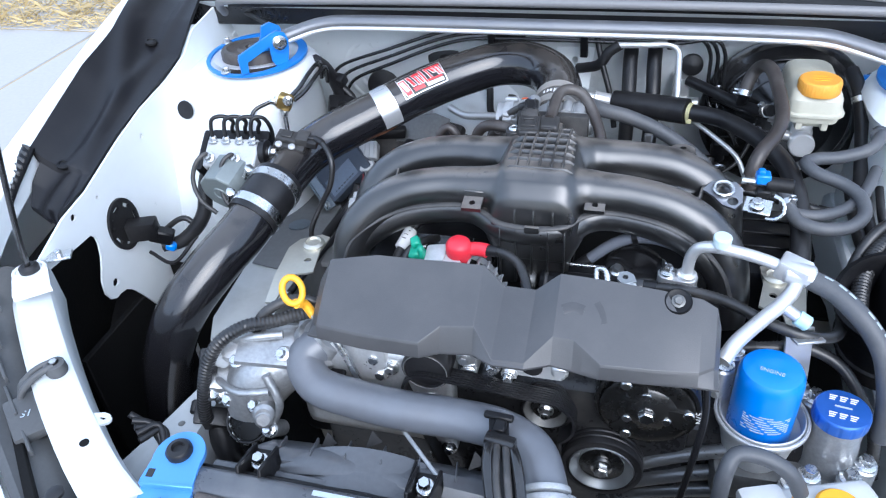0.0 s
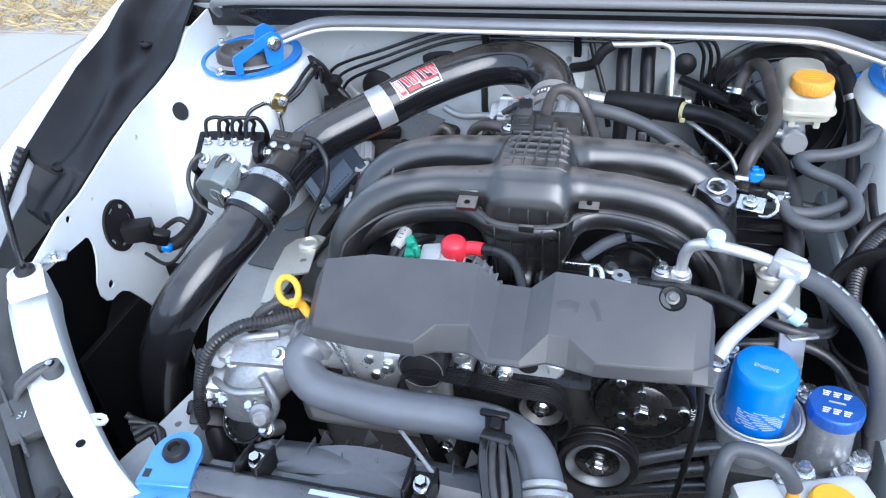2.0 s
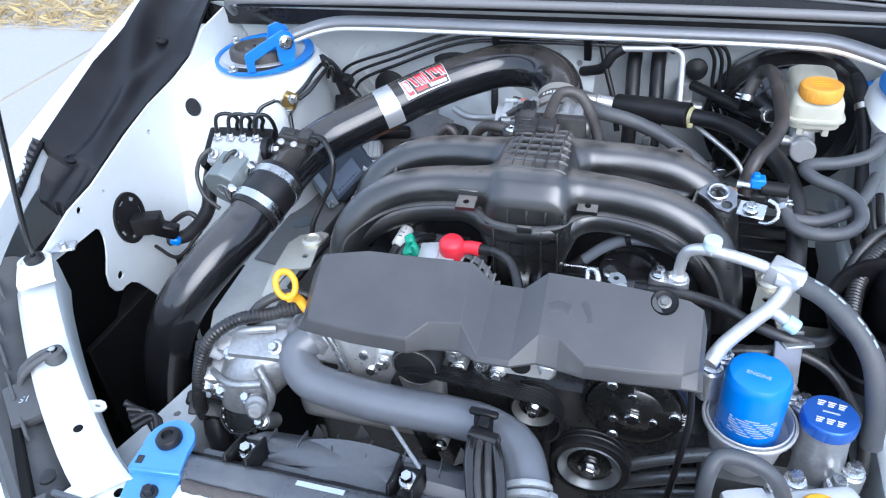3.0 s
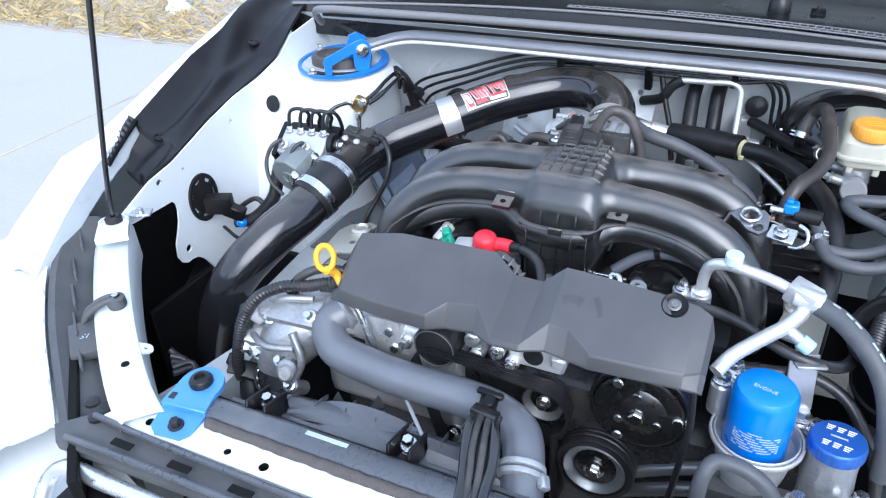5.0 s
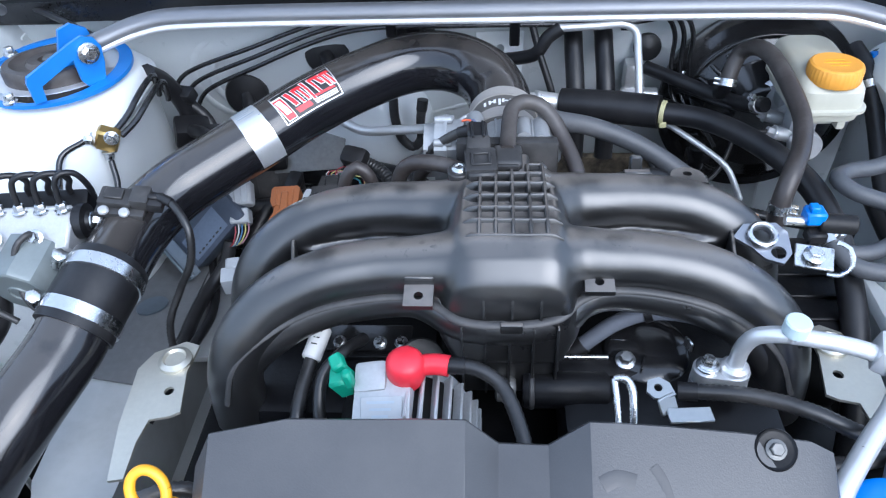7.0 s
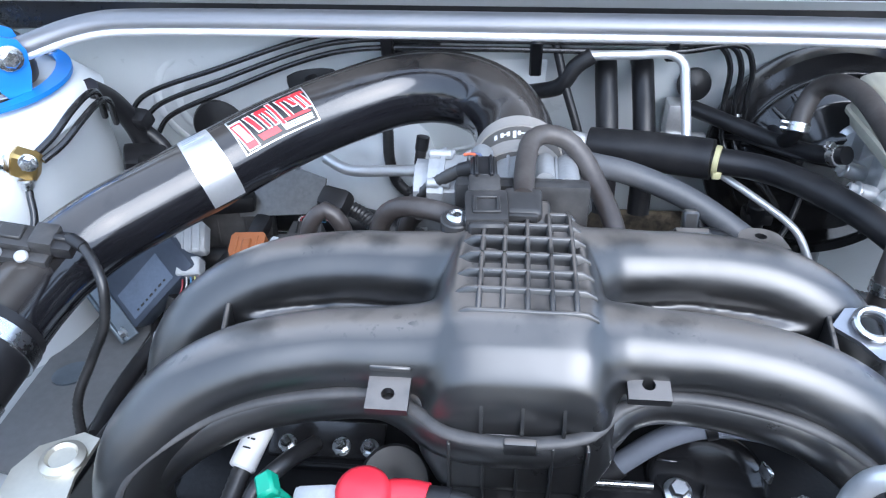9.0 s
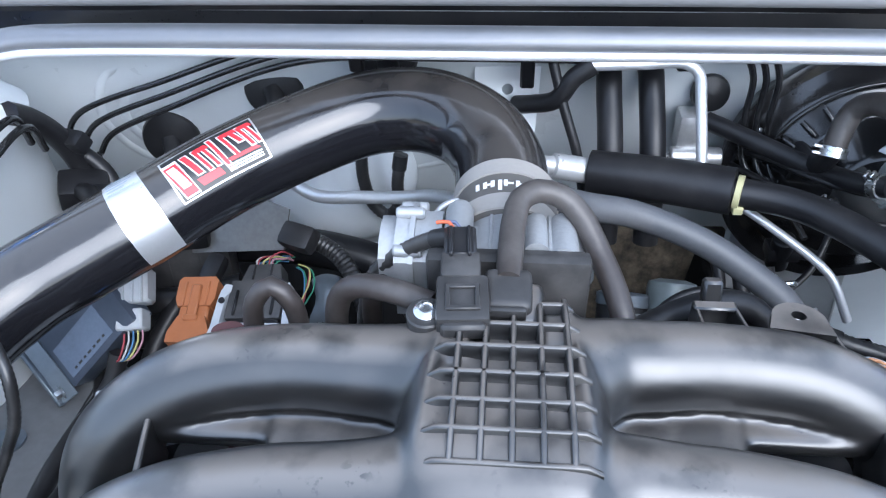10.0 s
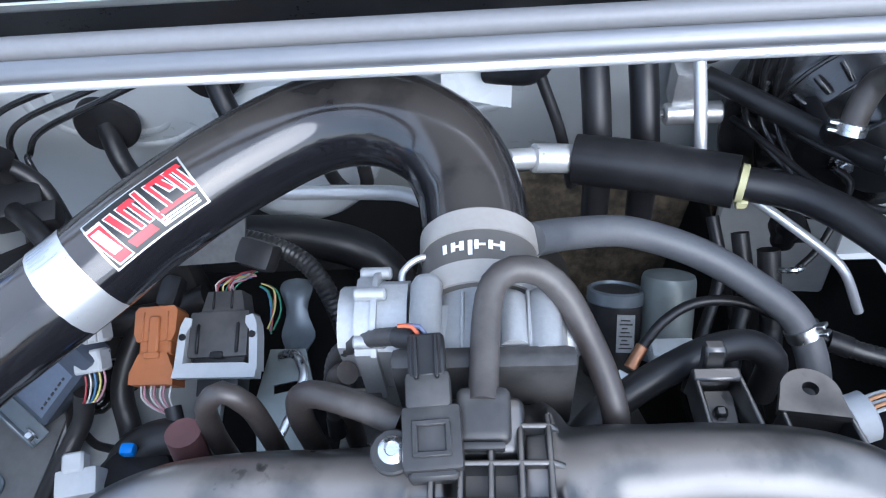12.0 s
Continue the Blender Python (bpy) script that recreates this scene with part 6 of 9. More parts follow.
for k in range(4):
    a = am @ Vector((-0.034 + 0.023 * k, 0.012, 0.0))
    s = 1 if k < 3 else 0.7
    part("brake_line", Shape().tube([a, a + Vector((0.0, 0.004, 0.026)), a + Vector((0.003, 0.006, 0.036)), a + Vector((0.012 * s, 0.010, 0.040)), a + Vector((0.026 * s, 0.016, 0.037)), a + Vector((0.032 * s, 0.020, 0.028)), a + Vector((0.022, 0.028, 0.010)), a + Vector((0.012, 0.045, -0.02))], 0.0034, 8, 0.004), RUBBER, abs_u, smooth=60)
    part("union_nut", Shape().hexbolt(a - Vector((0, 0, 0.002)), (0, 0.1, 1), 0.0058, 0.010), STEEL, abs_u)
for x, s in ((-0.030, -1), (0.014, 1)):
    a = am @ Vector((x, -0.022, 0.008))
    part("union_nut", Shape().hexbolt(a, am.to_3x3() @ Vector((0, -0.3, 1)), 0.0062, 0.010), STEEL, abs_u)
    part("brake_line", Shape().tube([a, a + Vector((0, -0.006, 0.010)), a + Vector((-0.010, -0.018, 0.004)), a + Vector((-0.016 - 0.004 * (s < 0), -0.030, -0.025)), a + Vector((-0.006, -0.044, -0.055)), a + Vector((0.020, -0.048, -0.075))], 0.0036, 8, 0.004), DUSTYBLACK, abs_u, smooth=60)
loom = thing("wiring_loom", "taped black wiring loom below the brake unit", "wiring", (-0.6, 0.10, 0.78))
wire(loom, [(-0.570, 0.150, 0.93), (-0.580, 0.125, 0.88), (-0.585, 0.11, 0.84), (-0.60, 0.098, 0.815), (-0.63, 0.085, 0.79), (-0.66, 0.075, 0.785)], 0.0125, RUBBER, "taped_run")
wire(loom, [(-0.60, 0.10, 0.815), (-0.62, 0.10, 0.83), (-0.65, 0.095, 0.815), (-0.675, 0.08, 0.79)], 0.005, RUBBER)
wire(loom, [(-0.60, 0.09, 0.80), (-0.64, 0.06, 0.76), (-0.69, 0.07, 0.77)], 0.0035, RUBBER)

# ---- slotted plug on the apron ----
plug = thing("apron_plug", "black slotted plug with blue clip on the apron", "plug", (-0.71, 0.05, 0.80))
pm = frame_at((-0.701, 0.050, 0.842), (0, 1, 0.05), (0.0, -0.05, 1))
slots = []
for k in range(7):
    a = 2 * math.pi * k / 7
    slots.append([(math.cos(a + d) * r, math.sin(a + d) * r * 1.25) for d, r in ((-0.25, 0.026), (0.25, 0.026), (0.25, 0.032), (-0.25, 0.032))])
part("plate", Shape().prism([(x, y * 1.3) for x, y in circle(0, 0, 0.037, 32)], 0.005, pm, slots), PLASTIC, plug)
part("socket", Shape().box((0.028, 0.034, 0.050), pm @ pose(0.006, -0.012, 0.026, 0, 20, 0), 0.004, 2), PLASTIC, plug)
part("connector", Shape().box((0.022, 0.026, 0.040), pm @ pose(0.016, -0.030, 0.050, 25, 20, 0), 0.003), PLASTIC, plug)
part("blue_clip", Shape().box((0.026, 0.014, 0.018), pm @ pose(0.020, -0.052, 0.060, 25, 20, 0), 0.003), FILTERBLUE, plug, "bright blue lock clip")
part("apron_dot", Shape().lathe((-0.664, 0.246, 0.962), (-0.12, -0.95, 0.22), [(0.017, 0), (0.016, 0.003), (0, 0.004)], 24), RUBBER, plug, "round black blanking plug")

# ---- aluminium refrigerant lines ----
ac = thing("refrigerant_lines", "bare aluminium air-conditioning lines with service ports", "pipe", (0.2, -0.02, 0.90))
part("line", Shape().tube([(0.201, -0.023, 0.912), (0.202, -0.024, 0.940), (0.208, -0.028, 0.958), (0.222, -0.034, 0.967), (0.25, -0.040, 0.968), (0.285, -0.044, 0.962), (0.313, -0.048, 0.953)], 0.0074, 18, 0.005), ALUPIPE, ac, smooth=60)
part("line", Shape().tube([(0.240, -0.165, 0.905), (0.252, -0.145, 0.915), (0.285, -0.105, 0.925), (0.306, -0.082, 0.932), (0.318, -0.064, 0.940), (0.320, -0.052, 0.950)], 0.0086, 18, 0.005), ALUPIPE, ac, smooth=60)
part("joint_block", Shape().box((0.036, 0.030, 0.024), pose(0.316, -0.048, 0.955, 0, 12, -20), 0.004, 2).rod((0.306, -0.05, 0.955), (0.338, -0.055, 0.951), 0.014, 18), ALUPIPE, ac)
port = part("service_port", Shape().rod((0.232, -0.037, 0.966), (0.233, -0.038, 0.980), 0.0075, 16), ALUPIPE, ac)
part("port_cap", Shape().lathe((0.233, -0.038, 0.974), (0.02, -0.05, 1), [(0.0100, 0), (0.0108, 0.001), (0.0108, 0.012), (0.0095, 0.0135), (0, 0.014)], 22), material("pale cyan cap", (0.52, 0.63, 0.65), 0.4), port, "pale cyan dust cap")
port = part("service_port", Shape().rod((0.303, -0.085, 0.930), (0.326, -0.092, 0.918), 0.007, 16), ALUPIPE, ac)
part("port_cap", Shape().lathe((0.322, -0.091, 0.920), (0.85, -0.25, -0.42), [(0.009, 0), (0.0095, 0.001), (0.0095, 0.014), (0.008, 0.0155), (0, 0.016)], 20), material("cyan cap", (0.40, 0.60, 0.64), 0.4), port, "cyan dust cap")
for z0, k in ((0.884, 1.0), (0.898, 0.96)):
    lobes = [(0.013 * k * math.cos(a) - 0.012, 0.013 * k * math.sin(a)) for a in np.linspace(math.pi / 2, 3 * math.pi / 2, 12)] + [(0.014 * k * math.cos(a) + 0.012, 0.014 * k * math.sin(a)) for a in np.linspace(-math.pi / 2, math.pi / 2, 12)]
    part("base_block", Shape().prism(lobes, 0.012, pose(0.190, -0.022, z0 + 0.012, 0, 0, -6)), ALU, ac, "cast aluminium flange block")
part("pipe_socket", Shape().lathe((0.201, -0.023, 0.905), (0, 0, 1), [(0.0125, 0), (0.0125, 0.010), (0.010, 0.013)], 22), ALUPIPE, ac)
part("bolt", Shape().lathe((0.178, -0.021, 0.910), (0, 0, 1), [(0.0105, 0), (0.0105, 0.004), (0.009, 0.005)], 20).hexbolt((0.178, -0.021, 0.914), (0, 0, 1), 0.0062, 0.009), STEEL, ac)
ach = hose("refrigerant_hose", "black refrigerant hose with a line of white print", [(0.334, -0.056, 0.950), (0.36, -0.070, 0.944), (0.392, -0.094, 0.925), (0.415, -0.112, 0.895), (0.428, -0.128, 0.85), (0.435, -0.14, 0.79)], 0.0122, GREYHOSE)
for s in (0.012, 0.028, 0.040, 0.066, 0.078, 0.092):
    part("print_bar", pipe_patch([(0.334, -0.056, 0.950), (0.36, -0.070, 0.944), (0.392, -0.094, 0.925), (0.415, -0.112, 0.895), (0.428, -0.128, 0.85), (0.435, -0.14, 0.79)], s, s + 0.009, -8, 6, 0.0122, 0.0005, 0, 4), GREYTEXT, ach)
hose("wiring_conduit", "thick black corrugated conduit around the engine", [(0.15, -0.040, 0.900), (0.21, -0.051, 0.908), (0.253, -0.068, 0.910), (0.291, -0.085, 0.903), (0.334, -0.096, 0.897), (0.370, -0.078, 0.885), (0.390, -0.035, 0.875), (0.400, 0.015, 0.880), (0.413, 0.060, 0.900), (0.440, 0.094, 0.928), (0.478, 0.12, 0.94)], 0.0086, RUBBER, "wiring", conduit=True)
hose("wiring_conduit", "black corrugated conduit beside the oil filler", [(0.27, -0.09, 0.86), (0.30, -0.085, 0.862), (0.345, -0.075, 0.86), (0.385, -0.082, 0.845), (0.415, -0.10, 0.81), (0.435, -0.12, 0.77), (0.44, -0.14, 0.72)], 0.0088, RUBBER, "wiring", conduit=True)
hose("wiring_conduit", "thick black corrugated conduit beside the wing", [(0.470, 0.10, 0.930), (0.440, 0.070, 0.915), (0.418, 0.030, 0.900), (0.408, -0.015, 0.885), (0.404, -0.05, 0.875)], 0.0130, RUBBER, "wiring", conduit=True)
duct = thing("air_duct", "black open air duct beside the wing", "air duct", (0.46, 0.0, 0.80))
part("mouth", Shape().lathe((0.468, 0.005, 0.800), (-0.25, -0.30, 1), [(0.062, 0), (0.064, 0.11), (0.068, 0.118), (0.068, 0.126), (0.062, 0.128), (0.058, 0.120), (0.056, 0.04), (0.0, 0.03)], 40), PLASTIC, duct)
part("rib", Shape().lathe((0.4605, -0.004, 0.830), (-0.25, -0.30, 1), [(0.0635, 0), (0.0665, 0.002), (0.0665, 0.006), (0.0635, 0.008)], 40), PLASTIC, duct)
for k in range(3):
    hose("wing_hose", "dark hose running along the wing", [(0.452 + 0.014 * k, 0.30 - 0.02 * k, 0.87 + 0.012 * k), (0.448 + 0.014 * k, 0.20, 0.86 + 0.010 * k), (0.452 + 0.012 * k, 0.10, 0.85 + 0.008 * k), (0.445 + 0.012 * k, 0.0, 0.82)], 0.010 - 0.002 * k, RUBBER, group="wing hoses", seg=12)
canister = thing("black_canister", "black ribbed plastic canister by the wing", "canister", (0.49, 0.03, 0.80))
part("body", Shape().lathe((0.495, 0.035, 0.80), (0, 0, 1), [(0.055, 0), (0.058, 0.02), (0.058, 0.12), (0.052, 0.128), (0.048, 0.120), (0.044, 0.06), (0.0, 0.055)], 40), PLASTIC, canister)

# ---- fuel rail bracket and purge valve ----
fr = thing("purge_valve", "purge valve on a zinc bracket with a blue clip", "valve", (0.27, 0.08, 0.96))
part("bracket", Shape().prism([(-0.034, -0.004), (-0.024, 0.012), (0.006, 0.016), (0.016, 0.006), (0.018, -0.018), (0.010, -0.030), (-0.006, -0.026), (-0.018, -0.014)], 0.004, frame_at((0.248, 0.086, 0.976), (0.98, -0.12, 0.0), (0.1, 0.93, 0.3)), [circle(-0.008, 0.0, 0.009, 18), circle(0.006, -0.018, 0.007, 16)]), material("dark zinc plate", (0.40, 0.41, 0.44), 0.32, 0.9, 0.15), fr, "zinc plated bracket")
part("eyelet", Shape().tube([(0.240 + 0.012 * math.cos(a), 0.085 + 0.011 * math.sin(a), 0.979 + 0.004 * math.sin(a)) for a in np.linspace(0, 2 * math.pi, 13)], 0.0028, 8, 0.004), STEEL, fr)
part("pipe", Shape().rod((0.262, 0.098, 0.986), (0.296, 0.094, 0.986), 0.0052, 14), STEEL, fr)
part("valve_body", Shape().rod((0.292, 0.094, 0.986), (0.325, 0.090, 0.986), 0.0095, 18).box((0.018, 0.016, 0.012), (0.290, 0.088, 0.975), 0.002), PLASTIC, fr)
part("clip", Shape().box((0.018, 0.018, 0.014), (0.287, 0.096, 0.993), 0.002).box((0.008, 0.010, 0.006), (0.284, 0.094, 1.003), 0.001), FILTERBLUE, fr, "bright blue clip")
part("lug", Shape().box((0.034, 0.024, 0.003), pose(0.282, 0.062, 0.970, 24, 0, -14), 0.001).tube([(0.300, 0.066, 0.985), (0.310, 0.060, 0.982), (0.312, 0.050, 0.970), (0.302, 0.046, 0.962), (0.292, 0.050, 0.960)], 0.0024, 8), STEEL, fr)
part("bolt", Shape().hexbolt((0.280, 0.060, 0.974), (0, -0.3, 1), 0.0065, 0.008), STEEL, fr)
pt = hose("purge_tube", "pale blue-grey tube clipped beneath the runner", [(0.040, 0.024, 0.850), (0.062, 0.030, 0.868), (0.081, 0.036, 0.884), (0.105, 0.040, 0.904), (0.133, 0.040, 0.918), (0.17, 0.034, 0.922), (0.21, 0.020, 0.914), (0.245, 0.006, 0.895)], 0.0080, material("pale grey rubber tube", (0.115, 0.125, 0.15), 0.5, 0, 0.12, 260, 14, 0.05))
part("clip", Shape().lathe((0.130, 0.040, 0.917), (1, 0, 0.35), [(0.0082, 0), (0.0095, 0.0005), (0.0095, 0.0075), (0.0082, 0.008)], 20).box((0.008, 0.008, 0.008), (0.134, 0.038, 0.929), 0.001), PLASTIC, pt, "black clip")
part("sleeve", Shape().tube([(0.040, 0.024, 0.850), (0.062, 0.030, 0.868), (0.076, 0.034, 0.880)], 0.0092, 16), RUBBER, pt, "black rubber end")

# ---- brackets behind the rear runner ----
b1 = thing("manifold_bracket", "open black moulded bracket with an upright tab", "bracket", (0.141, 0.18, 0.95), "manifold brackets")
for p, q in (((0.127, 0.198), (0.131, 0.148)), ((0.152, 0.198), (0.162, 0.148))):
    d = Vector((q[0] - p[0], q[1] - p[1], 0))
    part("side_wall", Shape().box((d.length, 0.0032, 0.026), frame_at(((p[0] + q[0]) / 2, (p[1] + q[1]) / 2, 0.964), d, (-d.y, d.x, 0)) @ pose(0, 0, 0, 0, 0, 0), 0.0010), MANIFOLD, b1)
part("back_wall", Shape().box((0.028, 0.0035, 0.030), (0.1395, 0.198, 0.962), 0.001), MANIFOLD, b1)
part("top_bar", Shape().box((0.029, 0.009, 0.004), (0.1395, 0.195, 0.976), 0.0015), MANIFOLD, b1)
part("inner_web", Shape().box((0.022, 0.030, 0.003), pose(0.142, 0.180, 0.955), 0.001).box((0.008, 0.008, 0.010), (0.142, 0.178, 0.958), 0.002), MANIFOLD, b1)
part("tab", Shape().box((0.013, 0.010, 0.026), pose(0.139, 0.205, 0.976, -18, 0, 0), 0.002), MANIFOLD, b1, "upright moulded tab")
b2 = thing("manifold_bracket", "rounded black moulded lug with a hole", "bracket", (0.190, 0.175, 0.95), "manifold brackets")
lug = [(0.017 * math.cos(a), 0.017 * math.sin(a)) for a in np.linspace(0, math.pi, 16)] + [(-0.020, -0.014), (0.020, -0.014)]
part("lug", Shape().prism(lug, 0.006, pose(0.188, 0.178, 0.984, -6, 0, -8), [circle(0.0, 0.003, 0.0048, 16)]), MANIFOLD, b2, "rounded lug")
for p, q in (((0.170, 0.168), (0.174, 0.140)), ((0.206, 0.164), (0.212, 0.138))):
    d = Vector((q[0] - p[0], q[1] - p[1], 0))
    part("side_wall", Shape().box((d.length, 0.0032, 0.026), frame_at(((p[0] + q[0]) / 2, (p[1] + q[1]) / 2, 0.970), d, (-d.y, d.x, 0)), 0.0010), MANIFOLD, b2)
part("back_wall", Shape().box((0.036, 0.0035, 0.030), pose(0.188, 0.167, 0.966, 0, 0, -8), 0.001), MANIFOLD, b2)
eh = hose("engine_hose", "black hose under the manifold bracket", [(0.060, 0.175, 0.930), (0.085, 0.196, 0.940), (0.120, 0.216, 0.946), (0.150, 0.230, 0.946), (0.178, 0.238, 0.938), (0.196, 0.236, 0.922), (0.198, 0.232, 0.88)], 0.0105, RUBBER)
part("cuff", Shape().tube([(0.058, 0.173, 0.929), (0.072, 0.186, 0.936), (0.085, 0.196, 0.940)], 0.0122, 16, 0.004), DUSTYBLACK, eh, "thicker moulded cuff", 60)
CAN_AX = Vector((0.06, 0.62, 0.78)).normalized()
sol = thing("solenoid", "pale green-grey zinc solenoid can", "solenoid", (0.148, 0.325, 0.79))
CAN = Vector((0.158, 0.362, 0.856))
part("can", Shape().lathe(CAN - CAN_AX * 0.075, CAN_AX, [(0.0225, 0), (0.0235, 0.004), (0.0235, 0.067), (0.0220, 0.072), (0.012, 0.075), (0, 0.075)], 32), GREYCAN, sol, smooth=30)
part("collar", Shape().lathe(CAN - CAN_AX * 0.078, CAN_AX, [(0.0245, 0), (0.026, 0.002), (0.026, 0.012), (0.0245, 0.014)], 32), BLUEGREY, sol, "zinc collar", 30)
part("mount", Shape().box((0.036, 0.018, 0.024), (0.152, 0.294, 0.832), 0.004, 2), material("clear connector plastic", (0.50, 0.52, 0.52), 0.25), sol, "pale clear connector")
part("plug", Shape().box((0.014, 0.012, 0.018), (0.170, 0.288, 0.844), 0.003, 2), LABELWHITE, sol, "white plug")
sol2 = thing("vacuum_canister", "black vacuum canister with a printed label", "canister", (0.112, 0.318, 0.79))
CAN2 = Vector((0.113, 0.356, 0.842))
part("can", Shape().lathe(CAN2 - CAN_AX * 0.080, CAN_AX, [(0.0245, 0), (0.0245, 0.076), (0.0200, 0.078), (0.012, 0.080), (0, 0.080)], 34), RUBBER, sol2, smooth=30)
part("rim", Shape().lathe(CAN2 - CAN_AX * 0.012, CAN_AX, [(0.0246, 0), (0.0255, 0.001), (0.0255, 0.011), (0.0225, 0.0125), (0.0215, 0.010)], 34), BLUEGREY, sol2, "zinc rim", 30)
lm = frame_at(CAN2 - CAN_AX * 0.034 + Vector((0.006, -0.0200, 0.0155)), (1, -0.05, 0), CAN_AX)
plate_ = part("label", Shape().box((0.015, 0.034, 0.0012), lm, 0), material("grey printed label", (0.30, 0.31, 0.31), 0.5, 0, 0.3, 500, 60, 0), sol2, "grey printed label")
for k in range(8):
    part("print_bar", Shape().box((0.011 - 0.003 * (k % 3), 0.0011, 0.0006), lm @ Matrix.Translation((-0.0005 * (k % 3), -0.013 + 0.0036 * k, 0.0008)), 0), LABELBLACK, plate_)
hose("ground_cable", "thin black cable with a copper ring terminal", [(0.118, 0.272, 0.880), (0.135, 0.288, 0.890), (0.160, 0.302, 0.894), (0.195, 0.306, 0.890), (0.230, 0.296, 0.880), (0.262, 0.280, 0.872)], 0.0042, RUBBER, "cable", seg=10)
part("terminal", Shape().rod((0.108, 0.258, 0.872), (0.119, 0.273, 0.881), 0.0050, 10), material("copper terminal", (0.55, 0.28, 0.16), 0.4, 0.8), bpy.data.objects["ground_cable"], "copper crimp terminal")
part("eyelet", Shape().box((0.012, 0.018, 0.002), pose(0.101, 0.249, 0.866, 25, 0, -35), 0.0006), STEEL, bpy.data.objects["ground_cable"], "zinc eyelet")
hose("wiring_conduit", "black corrugated conduit towards the wing", [(0.262, 0.280, 0.872), (0.290, 0.270, 0.868), (0.325, 0.262, 0.864), (0.370, 0.256, 0.858), (0.42, 0.25, 0.85)], 0.0090, RUBBER, "wiring", conduit=True)
wc = thing("wiring_connector", "pale round loom connector with copper wires", "connector", (0.258, 0.205, 0.86))
part("housing", Shape().lathe((0.238, 0.196, 0.905), (1, 0.25, 0.25), [(0.014, 0), (0.017, 0.003), (0.017, 0.016), (0.014, 0.018), (0.012, 0.014), (0, 0.012)], 22), GREYCONN, wc)
for k in range(5):
    wire(wc, [(0.252, 0.199 + 0.003 * k, 0.909), (0.266, 0.203 + 0.003 * k, 0.912 + 0.002 * (k % 2)), (0.286, 0.206 + 0.002 * k, 0.905)], 0.0014, material("bare copper wire", (0.45, 0.22, 0.10), 0.4) if k % 2 else GREYCONN)
bv = thing("line_valve", "small black valve with a zinc clip on the lower bulkhead", "valve", (0.270, 0.40, 0.84))
part("body", Shape().rod((0.262, 0.395, 0.852), (0.258, 0.385, 0.892), 0.0105, 18).box((0.030, 0.022, 0.014), (0.262, 0.392, 0.872), 0.003, 2), PLASTIC, bv)
part("clip", Shape().tube([(0.250, 0.365, 0.850), (0.256, 0.358, 0.858), (0.266, 0.358, 0.860), (0.272, 0.366, 0.852)], 0.0026, 8, 0.003), STEEL, bv, "bent zinc clip")
part("hook_line", Shape().tube([(0.302, 0.430, 0.905), (0.312, 0.420, 0.900), (0.306, 0.405, 0.870), (0.290, 0.385, 0.850), (0.27, 0.37, 0.84)], 0.0034, 8, 0.004), RUBBER, bv, smooth=60)
for k in range(3):
    hose("gearbox_wire", "dark wire hanging over the gearbox", [(0.205 + 0.02 * k, 0.42 - 0.02 * k, 0.86), (0.21 + 0.02 * k, 0.38 - 0.02 * k, 0.83 - 0.01 * k), (0.19 + 0.03 * k, 0.33, 0.80), (0.17 + 0.035 * k, 0.28, 0.79)], 0.006 + 0.002 * k, RUBBER, "wiring", group="gearbox wires", seg=10)

# ---- loom connectors under the intake tube ----
conn = thing("wiring_connector", "brown plastic wiring connector", "connector", (-0.29, 0.30, 0.80))
om = frame_at((-0.291, 0.305, 0.842), (0.98, 0.02, 0.05), (-0.12, 0.93, 0.34))
part("socket", Shape().prism([(-0.016, 0.003), (0.016, 0.003), (0.019, 0.010), (0.0195, 0.030), (0.016, 0.034), (-0.016, 0.034), (-0.0195, 0.030), (-0.019, 0.010)], 0.022, om @ Matrix.Translation((0, 0, 0.011))), BROWNCONN, conn)
part("collar", Shape().box((0.029, 0.016, 0.019), om @ Matrix.Translation((0, -0.002, 0)), 0.002), BROWNCONN, conn)
part("plug", Shape().prism([(-0.013, -0.008), (-0.020, -0.024), (-0.020, -0.034), (0.020, -0.036), (0.020, -0.024), (0.013, -0.008)], 0.024, om @ Matrix.Translation((0, 0, 0.012))), BROWNCONN, conn)
part("latch", Shape().box((0.010, 0.034, 0.004), om @ Matrix.Translation((0, 0.008, 0.012)), 0.0015).box((0.014, 0.006, 0.005), om @ Matrix.Translation((0, -0.010, 0.012)), 0.001), BROWNCONN, conn)
part("keyway", Shape().box((0.002, 0.026, 0.002), om @ Matrix.Translation((-0.011, 0.016, 0.0112)), 0.0005).box((0.002, 0.026, 0.002), om @ Matrix.Translation((0.011, 0.016, 0.0112)), 0.0005), BROWNCONN, conn)
part("boot", Shape().box((0.020, 0.030, 0.016), om @ pose(0.006, 0.050, -0.002, 0, 0, -14), 0.006, 2), RUBBER, conn, "black taped tail")
WIRES = [material("wire " + n, c, 0.5) for n, c in (("green", (0.03, 0.17, 0.10)), ("red", (0.28, 0.04, 0.05)), ("white", (0.45, 0.45, 0.44)), ("blue", (0.06, 0.16, 0.30)), ("yellow", (0.42, 0.40, 0.14)), ("pink", (0.36, 0.18, 0.22)))]
for k in range(7):
    a = om @ Vector((-0.014 + 0.0046 * k, -0.034, 0.003 * (k % 2)))
    wire(conn, [a, a + Vector((0.0004 * (3 - k), -0.009, -0.004)), a + Vector((0.0016 * (3 - k) + 0.004, -0.014, -0.014)), (-0.272, 0.250, 0.815)], 0.0010, WIRES[(k * 3 + 2) % 6])
